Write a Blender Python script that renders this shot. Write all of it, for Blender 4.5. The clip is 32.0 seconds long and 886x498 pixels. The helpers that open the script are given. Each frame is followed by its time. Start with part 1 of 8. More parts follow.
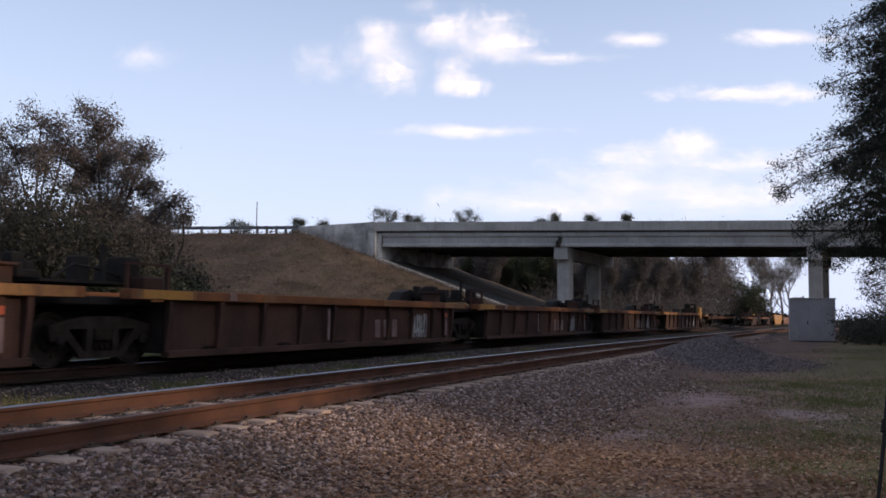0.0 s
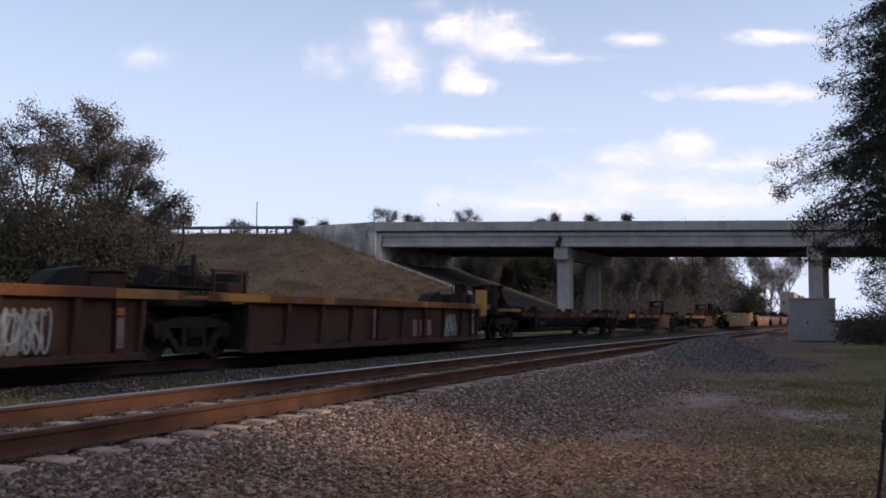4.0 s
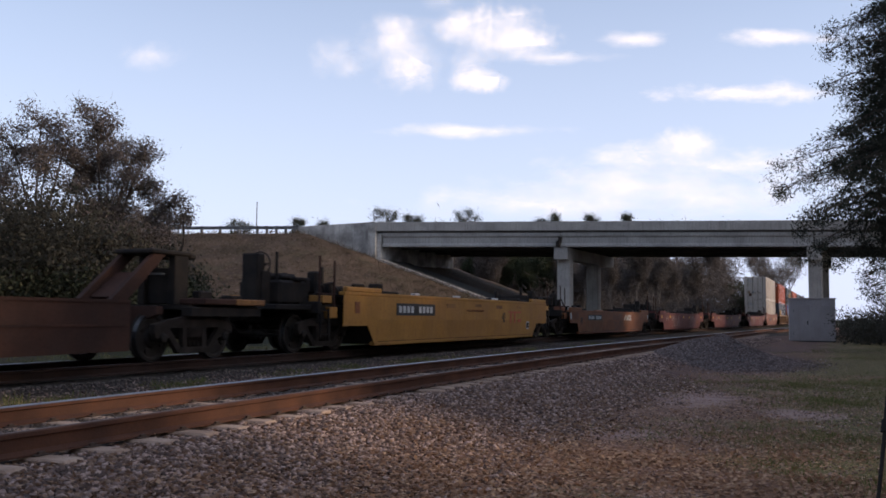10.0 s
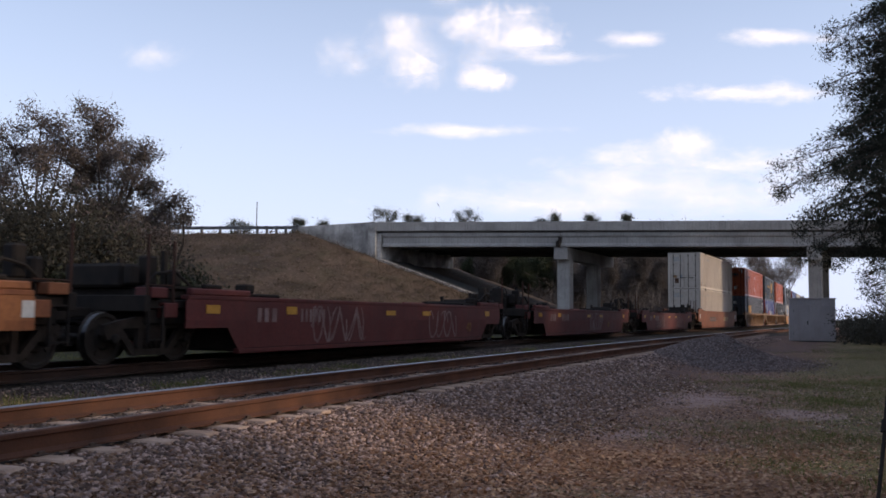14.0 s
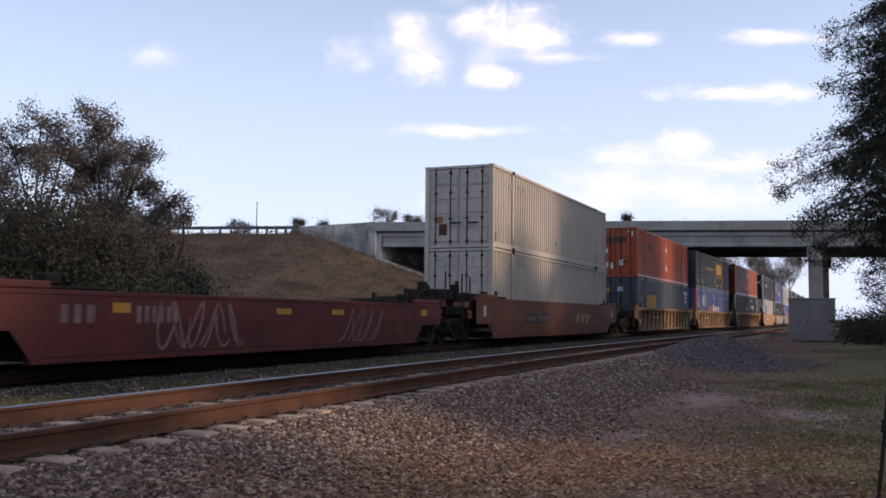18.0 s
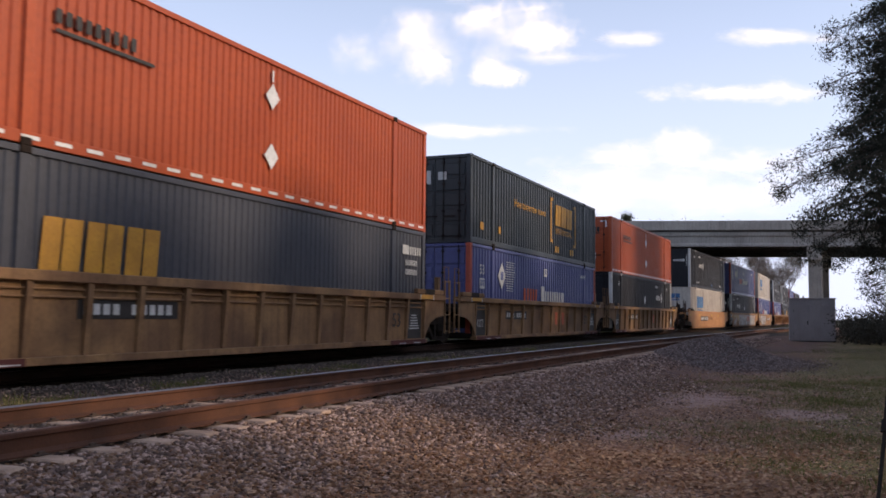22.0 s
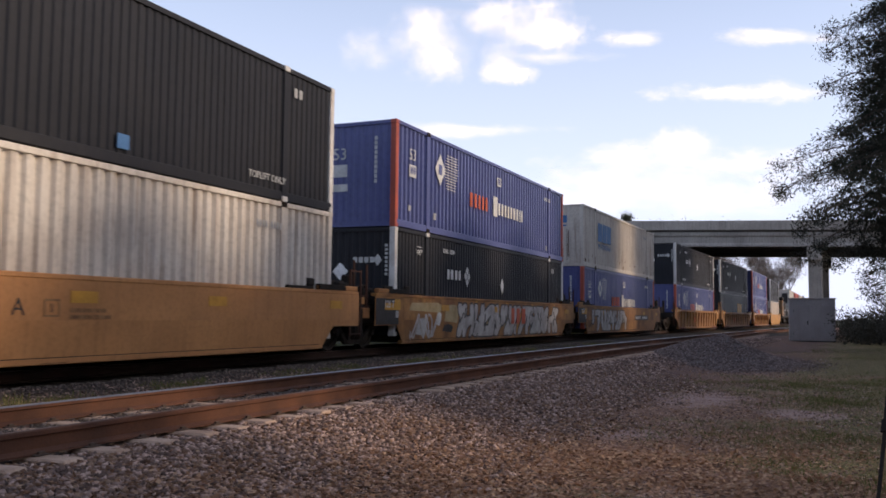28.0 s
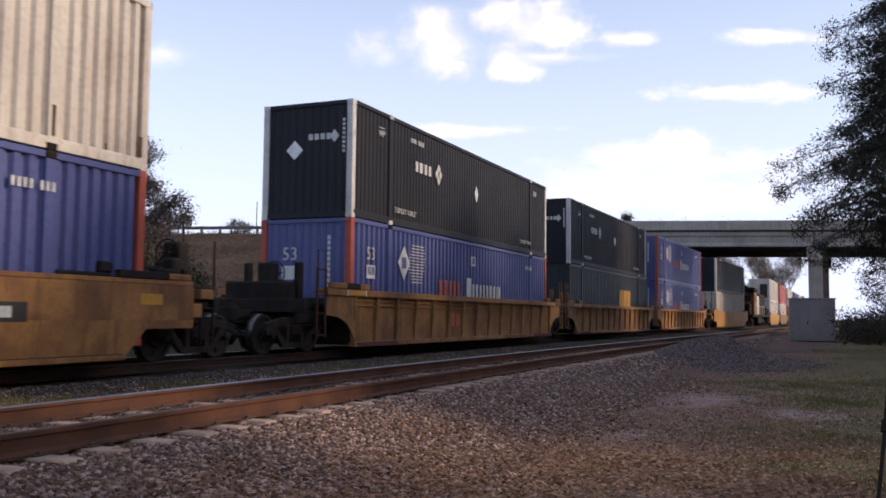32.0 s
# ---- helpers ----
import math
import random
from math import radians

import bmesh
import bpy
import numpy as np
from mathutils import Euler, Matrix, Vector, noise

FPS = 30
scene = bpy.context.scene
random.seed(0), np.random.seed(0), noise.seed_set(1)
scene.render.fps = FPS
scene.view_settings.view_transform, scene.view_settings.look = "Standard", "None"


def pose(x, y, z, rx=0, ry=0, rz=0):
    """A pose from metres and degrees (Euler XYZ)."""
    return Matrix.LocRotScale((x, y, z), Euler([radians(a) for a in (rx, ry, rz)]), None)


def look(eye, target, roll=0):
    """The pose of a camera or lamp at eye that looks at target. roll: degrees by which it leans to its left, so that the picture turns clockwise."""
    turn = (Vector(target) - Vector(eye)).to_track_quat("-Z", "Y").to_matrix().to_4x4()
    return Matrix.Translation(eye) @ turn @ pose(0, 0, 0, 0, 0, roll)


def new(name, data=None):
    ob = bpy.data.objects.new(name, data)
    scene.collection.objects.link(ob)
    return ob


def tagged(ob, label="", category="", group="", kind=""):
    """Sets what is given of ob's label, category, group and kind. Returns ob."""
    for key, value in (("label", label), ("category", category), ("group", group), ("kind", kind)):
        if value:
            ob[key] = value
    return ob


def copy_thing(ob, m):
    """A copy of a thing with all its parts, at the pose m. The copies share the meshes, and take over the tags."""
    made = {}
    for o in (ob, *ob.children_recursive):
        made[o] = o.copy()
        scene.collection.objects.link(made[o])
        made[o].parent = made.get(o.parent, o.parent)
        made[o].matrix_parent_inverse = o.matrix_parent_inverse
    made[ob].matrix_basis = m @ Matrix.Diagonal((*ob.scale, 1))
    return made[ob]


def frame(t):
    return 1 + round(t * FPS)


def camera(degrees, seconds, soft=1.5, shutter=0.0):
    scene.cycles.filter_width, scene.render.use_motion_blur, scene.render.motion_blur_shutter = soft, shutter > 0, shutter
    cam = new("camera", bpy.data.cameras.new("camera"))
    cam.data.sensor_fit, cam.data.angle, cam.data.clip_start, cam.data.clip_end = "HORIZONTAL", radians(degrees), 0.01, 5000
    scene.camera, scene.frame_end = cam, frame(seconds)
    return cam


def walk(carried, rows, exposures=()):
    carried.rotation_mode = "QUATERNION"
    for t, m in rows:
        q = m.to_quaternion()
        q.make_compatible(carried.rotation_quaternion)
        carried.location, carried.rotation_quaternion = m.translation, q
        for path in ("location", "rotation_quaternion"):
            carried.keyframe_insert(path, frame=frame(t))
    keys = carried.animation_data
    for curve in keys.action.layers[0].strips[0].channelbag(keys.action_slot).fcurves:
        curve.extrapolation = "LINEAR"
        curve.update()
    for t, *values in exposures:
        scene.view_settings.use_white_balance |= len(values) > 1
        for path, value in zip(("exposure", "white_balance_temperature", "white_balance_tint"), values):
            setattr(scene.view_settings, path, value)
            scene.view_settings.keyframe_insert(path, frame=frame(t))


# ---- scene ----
SECONDS = 32.0
cam = camera(52.24, SECONDS, soft=1.7, shutter=0.16)
YAW, PITCH, ROLL, EYE_Z = 21.949, 4.209, 0.599, 0.870
AIM = (-math.sin(radians(YAW)) * math.cos(radians(PITCH)), math.cos(radians(YAW)) * math.cos(radians(PITCH)), math.sin(radians(PITCH)))
STAND = look((0, 0, EYE_Z), (AIM[0], AIM[1], EYE_Z + AIM[2]), ROLL)
# the camera's gain opens as the light strengthens behind the train
walk(cam, [(0.0, STAND), (SECONDS, STAND)],
     exposures=[(0.0, 0.26, 6600, 12), (15.0, 0.28, 6600, 12), (17.5, 0.34, 6600, 12), (19.0, 0.42, 6600, 13), (22.0, 0.46, 6800, 14), (29.0, 0.48, 6850, 14), (32.0, 0.52, 6700, 15)])

# ---- light ----
SUN_AZ, SUN_EL = 78.0, 19.0      # degrees clockwise from the track's direction, and above the horizon
SUN_DIR = Vector((math.sin(radians(SUN_AZ)) * math.cos(radians(SUN_EL)), math.cos(radians(SUN_AZ)) * math.cos(radians(SUN_EL)), math.sin(radians(SUN_EL))))
world = bpy.data.worlds.new("sky")
scene.world = world
world.use_nodes = True
wn = world.node_tree.nodes
sky = wn.new("ShaderNodeTexSky")
sky.sky_type = "NISHITA"
sky.sun_disc = False
sky.sun_elevation, sky.sun_rotation = radians(SUN_EL), radians(SUN_AZ)
sky.air_density, sky.dust_density, sky.ozone_density = 1.0, 1.2, 1.6
wn["Background"].inputs[1].default_value = 0.15
# a thin high veil that whitens the sky towards the horizon
way = wn.new("ShaderNodeTexCoord")
split, veil, blend = wn.new("ShaderNodeSeparateXYZ"), wn.new("ShaderNodeMapRange"), wn.new("ShaderNodeMix")
world.node_tree.links.new(way.outputs["Generated"], split.inputs[0])
world.node_tree.links.new(split.outputs[2], veil.inputs["Value"])
veil.inputs["From Min"].default_value, veil.inputs["From Max"].default_value = 0.02, 0.40
veil.inputs["To Min"].default_value, veil.inputs["To Max"].default_value = 0.92, 0.28
blend.data_type = "RGBA"
world.node_tree.links.new(veil.outputs[0], blend.inputs["Factor"])
world.node_tree.links.new(sky.outputs[0], blend.inputs["A"])
blend.inputs["B"].default_value = (4.45, 5.0, 6.7, 1)
world.node_tree.links.new(blend.outputs["Result"], wn["Background"].inputs[0])
sun_data = bpy.data.lights.new("sun", "SUN")
sun_data.energy, sun_data.angle, sun_data.color = 2.0, radians(4.0), (1.0, 0.81, 0.60)
sun = new("sun", sun_data)
sun.matrix_world = look(SUN_DIR * 200, (0, 0, 0))


# ---- materials ----
def mat(name, col, col2=None, rough=0.7, metal=0.0, scale=1.5, bump=0.15, bscale=30.0, streak=0.0, dirt=None, amount=0.3, fleck=0.0, spec=0.35):
    """A painted, rusty, stony or earthy surface: two colours in patches, fine grain, optional runs of dirt, relief."""
    m = bpy.data.materials.new(name)
    m.use_nodes = True
    n, link = m.node_tree.nodes, m.node_tree.links.new
    b = n["Principled BSDF"]
    b.inputs["Metallic"].default_value = metal
    b.inputs["Specular IOR Level"].default_value = spec
    tc, info = n.new("ShaderNodeTexCoord"), n.new("ShaderNodeObjectInfo")
    off = n.new("ShaderNodeVectorMath")
    off.operation = "MULTIPLY_ADD"
    link(info.outputs["Random"], off.inputs[0])
    off.inputs[1].default_value = (37.0, 53.0, 11.0)
    link(tc.outputs["Object"], off.inputs[2])

    def noise_tex(s, detail=4.0, stretch=None):
        t = n.new("ShaderNodeTexNoise")
        t.inputs["Scale"].default_value, t.inputs["Detail"].default_value = s, detail
        if stretch:
            mp = n.new("ShaderNodeMapping")
            mp.inputs["Scale"].default_value = stretch
            link(off.outputs[0], mp.inputs[0])
            link(mp.outputs[0], t.inputs["Vector"])
        else:
            link(off.outputs[0], t.inputs["Vector"])
        return t

    def mixed(fac, a, c, lo=0.35, hi=0.65, top=1.0):
        r = n.new("ShaderNodeMapRange")
        r.inputs["From Min"].default_value, r.inputs["From Max"].default_value = lo, hi
        r.inputs["To Max"].default_value = top
        link(fac, r.inputs["Value"])
        x = n.new("ShaderNodeMix")
        x.data_type = "RGBA"
        link(r.outputs[0], x.inputs["Factor"])
        for sock, v in ((x.inputs["A"], a), (x.inputs["B"], c)):
            if isinstance(v, tuple):
                sock.default_value = (*v, 1)
            else:
                link(v, sock)
        return x.outputs["Result"]

    col2 = col2 or tuple(c * 0.72 for c in col)
    out = mixed(noise_tex(scale).outputs[0], col, col2)
    fine = noise_tex(bscale, 3.0)
    out = mixed(fine.outputs[0], out, tuple(c * 0.55 for c in col2), 0.45, 0.9, 0.6)
    if fleck:
        out = mixed(noise_tex(bscale * 1.7, 1.0).outputs[0], out, tuple(min(1.0, c * 1.9 + 0.05) for c in col), 0.58, 0.7, fleck)
    if dirt:
        out = mixed(noise_tex(scale * 1.3, 5.0).outputs[0], out, dirt, 0.5, 0.8, amount)
    if streak:
        out = mixed(noise_tex(2.2, 4.0, (3.0, 3.0, 0.16)).outputs[0], out, dirt or (0.05, 0.035, 0.025), 0.5, 0.85, streak)
    link(out, b.inputs["Base Color"])
    rr = n.new("ShaderNodeMapRange")
    rr.inputs["To Min"].default_value, rr.inputs["To Max"].default_value = max(0.05, rough - 0.14), min(1.0, rough + 0.12)
    link(noise_tex(scale * 3).outputs[0], rr.inputs["Value"])
    link(rr.outputs[0], b.inputs["Roughness"])
    if bump:
        bp = n.new("ShaderNodeBump")
        bp.inputs["Strength"].default_value, bp.inputs["Distance"].default_value = bump, 0.02
        link(fine.outputs[0], bp.inputs["Height"])
        link(bp.outputs[0], b.inputs["Normal"])
    return m


M = {
    "rail_rust": mat("rusty rail steel", (0.126, 0.054, 0.032), (0.076, 0.036, 0.024), 0.85, 0.0, 2.0, 0.2, 60, spec=0.2),
    "rail_head": mat("polished rail steel", (0.36, 0.36, 0.39), (0.26, 0.26, 0.29), 0.38, 1.0, 2.0, 0.03, 50),
    "rail_dull": mat("dull brown rail head", (0.17, 0.11, 0.085), (0.12, 0.075, 0.058), 0.5, 0.6, 2.0, 0.05, 50),
    "tie": mat("weathered tan tie", (0.483, 0.345, 0.259), (0.333, 0.224, 0.161), 0.95, 0, 3.0, 0.4, 40, spec=0.1),
    # track under the train: the cars' shade is put into tie and rail colours
    "tie_dark": mat("tie darkened for train shade", (0.075, 0.054, 0.042), (0.05, 0.038, 0.03), 0.95, 0, 3.0, 0.4, 40, spec=0.1),
    "rail_dark": mat("rusty rail steel darkened for shade", (0.048, 0.025, 0.018), (0.030, 0.018, 0.014), 0.85, 0.0, 2.0, 0.2, 60, spec=0.2),
    "clip": mat("rusty rail clip", (0.09, 0.06, 0.045), (0.06, 0.04, 0.03), 0.8, 0.2, 5, 0.1, 50),
    "concrete": mat("weathered bridge concrete", (0.40, 0.375, 0.345), (0.30, 0.28, 0.26), 0.93, 0, 0.5, 0.12, 9, 0.55, (0.13, 0.12, 0.115), 0.4, spec=0.12),
    "concrete_light": mat("pale chalky concrete", (0.55, 0.52, 0.48), (0.20, 0.185, 0.172), 0.93, 0, 0.7, 0.12, 9, 0.7, (0.16, 0.145, 0.135), 0.55, spec=0.12),
    # shade under the overpass is put into this darker concrete colour
    "concrete_dark": mat("stained concrete darkened for shade", (0.125, 0.117, 0.11), (0.075, 0.071, 0.068), 0.95, 0, 0.4, 0.1, 8, spec=0.1),
    "steel_galv": mat("dull galvanised steel", (0.20, 0.195, 0.195), (0.13, 0.128, 0.128), 0.55, 0.7, 3, 0.05, 30),
    "box": mat("grey painted shelter metal", (0.35, 0.315, 0.315), (0.29, 0.26, 0.26), 0.6, 0.1, 0.9, 0.03, 20, 0.25, (0.22, 0.16, 0.13), 0.2),
    "black_iron": mat("dirty black underframe steel", (0.018, 0.0155, 0.015), (0.030, 0.024, 0.020), 0.85, 0.0, 3, 0.2, 40, spec=0.12),
    "bogie": mat("rusty dusty cast steel", (0.028, 0.020, 0.016), (0.016, 0.012, 0.010), 0.9, 0.0, 4, 0.25, 40, spec=0.1),
    "frame_dust": mat("dusty grey-brown cast steel", (0.040, 0.031, 0.026), (0.022, 0.017, 0.014), 0.92, 0.0, 4, 0.25, 40, spec=0.1),
    "wheel": mat("brown wheel steel", (0.035, 0.026, 0.022), (0.022, 0.018, 0.015), 0.75, 0.3, 4, 0.1, 30),
    "tread": mat("bright wheel tread", (0.17, 0.165, 0.165), (0.10, 0.098, 0.098), 0.38, 1.0, 4, 0.02, 30),
    "gond_side": mat("sooty brown ribbed steel", (0.090, 0.045, 0.034), (0.048, 0.027, 0.021), 0.85, 0.0, 0.8, 0.15, 18, 0.4, (0.03, 0.022, 0.018), 0.4, spec=0.15),
    "gond_top": mat("worn orange flange paint", (0.25, 0.095, 0.030), (0.10, 0.042, 0.026), 0.8, 0.0, 0.6, 0.15, 18, 0.0, (0.05, 0.03, 0.025), 0.6, spec=0.2),
    "spine": mat("rust-brown spine steel", (0.072, 0.034, 0.024), (0.042, 0.023, 0.018), 0.85, 0.0, 1.0, 0.15, 18, 0.2, (0.03, 0.022, 0.02), 0.4, spec=0.15),
    "well_yellow": mat("faded yellow well-car paint", (0.44, 0.215, 0.042), (0.35, 0.165, 0.038), 0.68, 0.0, 0.5, 0.1, 14, 0.4, (0.16, 0.075, 0.03), 0.5),
    "well_amber": mat("dusty orange-tan well-car paint", (0.45, 0.215, 0.082), (0.36, 0.165, 0.062), 0.68, 0.0, 0.5, 0.1, 14, 0.45, (0.17, 0.075, 0.035), 0.5),
    "well_orange": mat("weathered orange-yellow paint", (0.34, 0.165, 0.050), (0.20, 0.088, 0.034), 0.7, 0.0, 1.1, 0.1, 14, 0.7, (0.06, 0.030, 0.018), 0.75),
    "well_rust": mat("rusty orange-brown well-car paint", (0.27, 0.105, 0.040), (0.17, 0.060, 0.030), 0.72, 0.0, 0.7, 0.1, 14, 0.5, (0.06, 0.026, 0.018), 0.6),
    "well_tan": mat("dusty brown-yellow paint", (0.29, 0.165, 0.076), (0.17, 0.092, 0.048), 0.78, 0.0, 0.9, 0.12, 14, 0.6, (0.055, 0.028, 0.019), 0.65),
    "well_red": mat("oxide red well-car paint", (0.125, 0.028, 0.024), (0.085, 0.021, 0.019), 0.74, 0.0, 0.6, 0.1, 14, 0.4, (0.05, 0.022, 0.02), 0.5),
    "well_brown": mat("red-brown well-car paint", (0.215, 0.080, 0.042), (0.155, 0.057, 0.033), 0.74, 0.0, 0.6, 0.1, 14, 0.3, (0.07, 0.032, 0.024), 0.4),
    "c_cream": mat("weathered off-white container paint", (0.54, 0.465, 0.39), (0.47, 0.40, 0.335), 0.6, 0.0, 0.4, 0.05, 10, 0.35, (0.25, 0.19, 0.14), 0.25),
    "c_white": mat("grimy white container paint", (0.60, 0.545, 0.48), (0.50, 0.45, 0.395), 0.6, 0.0, 0.5, 0.05, 10, 0.75, (0.20, 0.125, 0.085), 0.4),
    "c_orange": mat("sun-worn orange container paint", (0.41, 0.075, 0.020), (0.34, 0.060, 0.018), 0.45, 0.0, 0.4, 0.05, 10, 0.2, (0.25, 0.06, 0.025), 0.25),
    "c_slate": mat("slate blue-grey container paint", (0.056, 0.060, 0.076), (0.047, 0.051, 0.065), 0.45, 0.0, 0.4, 0.05, 10, 0.15, (0.11, 0.11, 0.115), 0.2),
    "c_green": mat("dark green-grey container paint", (0.028, 0.034, 0.039), (0.023, 0.028, 0.033), 0.45, 0.0, 0.4, 0.05, 10, 0.15, (0.06, 0.06, 0.055), 0.2),
    "c_black": mat("black container paint", (0.017, 0.018, 0.023), (0.022, 0.0225, 0.028), 0.5, 0.0, 0.4, 0.05, 10, 0.15, (0.05, 0.046, 0.042), 0.2, spec=0.15),
    "c_blue": mat("royal blue container paint", (0.074, 0.088, 0.235), (0.061, 0.074, 0.205), 0.42, 0.0, 0.4, 0.05, 10, 0.15, (0.12, 0.13, 0.24), 0.25),
    "c_red": mat("pale red container paint", (0.50, 0.13, 0.10), (0.42, 0.11, 0.09), 0.5, 0.0, 0.4, 0.05, 10, 0.2, (0.2, 0.08, 0.06), 0.25),
    "c_teal": mat("pale teal container paint", (0.42, 0.50, 0.48), (0.36, 0.44, 0.43), 0.5, 0.0, 0.4, 0.05, 10, 0.2, (0.2, 0.2, 0.18), 0.25),
    "post_red": mat("red corner post paint", (0.42, 0.08, 0.045), (0.33, 0.07, 0.045), 0.55, 0, 2, 0.05, 14, 0.3),
    "post_white": mat("scuffed white post paint", (0.62, 0.61, 0.59), (0.5, 0.48, 0.46), 0.55, 0, 2, 0.05, 14, 0.4, (0.25, 0.15, 0.1), 0.3),
    "white_mark": mat("white marking paint", (0.60, 0.60, 0.59), (0.46, 0.46, 0.45), 0.6, 0, 3, 0.0, 20),
    "grey_mark": mat("faded grey marking paint", (0.40, 0.40, 0.40), (0.3, 0.3, 0.3), 0.6, 0, 3, 0.0, 20),
    "silver_mark": mat("silver spray paint", (0.46, 0.44, 0.43), (0.28, 0.26, 0.25), 0.6, 0.05, 2.2, 0.0, 20, 0.3, (0.16, 0.10, 0.06), 0.3),
    "faded_mark": mat("faded pinkish marking paint", (0.25, 0.175, 0.165), (0.15, 0.085, 0.078), 0.7, 0, 2.5, 0.0, 20),
    "faded_cream": mat("faded cream spray paint", (0.40, 0.31, 0.17), (0.27, 0.19, 0.09), 0.65, 0, 2.5, 0.0, 20),
    "rust_run": mat("rust stain", (0.11, 0.055, 0.032), (0.07, 0.036, 0.024), 0.85, 0, 4, 0.0, 30, spec=0.1),
    "yellow_mark": mat("yellow marking paint", (0.50, 0.26, 0.035), (0.40, 0.20, 0.032), 0.6, 0, 3, 0.0, 20),
    "blue_mark": mat("blue marking paint", (0.06, 0.17, 0.36), (0.05, 0.14, 0.30), 0.6, 0, 3, 0.0, 20),
    "orange_mark": mat("orange-red marking paint", (0.50, 0.10, 0.04), (0.42, 0.08, 0.04), 0.6, 0, 3, 0.0, 20),
    "black_mark": mat("black marking panel", (0.022, 0.021, 0.021), (0.035, 0.03, 0.03), 0.6, 0, 3, 0.0, 20),
    "reflector": mat("silvered marker plate", (0.75, 0.75, 0.76), (0.6, 0.6, 0.6), 0.4, 0.2, 3, 0.0, 20),
    "bark": mat("grey-brown bark", (0.115, 0.088, 0.07), (0.07, 0.055, 0.046), 0.95, 0, 3, 0.5, 18, spec=0.1),
    "bark_pale": mat("pale grey bark", (0.24, 0.21, 0.19), (0.13, 0.11, 0.10), 0.95, 0, 1.2, 0.4, 8, spec=0.1),
}


def leaf_mat(name, a, b, c):
    m = bpy.data.materials.new(name)
    m.use_nodes = True
    n, link = m.node_tree.nodes, m.node_tree.links.new
    p = n["Principled BSDF"]
    p.inputs["Roughness"].default_value = 0.7
    p.inputs["Specular IOR Level"].default_value = 0.2
    geo, ramp = n.new("ShaderNodeNewGeometry"), n.new("ShaderNodeValToRGB")
    link(geo.outputs["Random Per Island"], ramp.inputs[0])
    e = ramp.color_ramp.elements
    e[0].color, e[1].color = (*a, 1), (*c, 1)
    e.new(0.5).color = (*b, 1)
    tr, mx = n.new("ShaderNodeBsdfTranslucent"), n.new("ShaderNodeMixShader")
    link(ramp.outputs[0], p.inputs["Base Color"])
    link(ramp.outputs[0], tr.inputs["Color"])
    mx.inputs[0].default_value = 0.25
    link(p.outputs[0], mx.inputs[1])
    link(tr.outputs[0], mx.inputs[2])
    link(mx.outputs[0], n["Material Output"].inputs[0])
    return m


M["leaf_oak"] = leaf_mat("olive brown oak leaves", (0.095, 0.082, 0.066), (0.14, 0.112, 0.098), (0.20, 0.152, 0.135))
M["leaf_bush"] = leaf_mat("dull green scrub leaves", (0.034, 0.040, 0.021), (0.045, 0.048, 0.027), (0.060, 0.056, 0.033))
M["leaf_sapling"] = leaf_mat("dull brown-green sapling leaves", (0.052, 0.049, 0.036), (0.062, 0.056, 0.042), (0.078, 0.068, 0.052))
M["leaf_cedar"] = leaf_mat("dark cedar sprays", (0.016, 0.020, 0.015), (0.027, 0.030, 0.020), (0.052, 0.048, 0.034))
M["leaf_pine"] = leaf_mat("dark pine needles", (0.024, 0.036, 0.02), (0.038, 0.048, 0.026), (0.06, 0.06, 0.032))
M["twig"] = leaf_mat("bare winter twigs", (0.085, 0.070, 0.062), (0.112, 0.092, 0.081), (0.145, 0.120, 0.105))
M["twig_oak"] = leaf_mat("grey oak twigs", (0.085, 0.075, 0.072), (0.12, 0.105, 0.10), (0.17, 0.15, 0.14))
M["stone_heap"] = leaf_mat("grey gravel stones", (0.101, 0.072, 0.064), (0.178, 0.131, 0.117), (0.391, 0.299, 0.270))
M["grass"] = leaf_mat("winter grass blades", (0.085, 0.108, 0.026), (0.145, 0.148, 0.048), (0.25, 0.20, 0.092))
M["dry_grass"] = leaf_mat("dry brown grass blades", (0.075, 0.054, 0.038), (0.112, 0.082, 0.058), (0.066, 0.057, 0.035))
M["stone"] = leaf_mat("crushed ballast stones", (0.090, 0.060, 0.049), (0.224, 0.147, 0.121), (0.621, 0.448, 0.374))
M["stone_dark"] = leaf_mat("dark ballast stones", (0.081, 0.062, 0.055), (0.138, 0.108, 0.095), (0.230, 0.184, 0.161))
M["stone_brown"] = leaf_mat("rust-stained ballast stones", (0.098, 0.051, 0.030), (0.196, 0.106, 0.063), (0.310, 0.201, 0.138))
M["litter"] = leaf_mat("fallen brown leaves", (0.19, 0.092, 0.050), (0.30, 0.160, 0.088), (0.50, 0.33, 0.21))


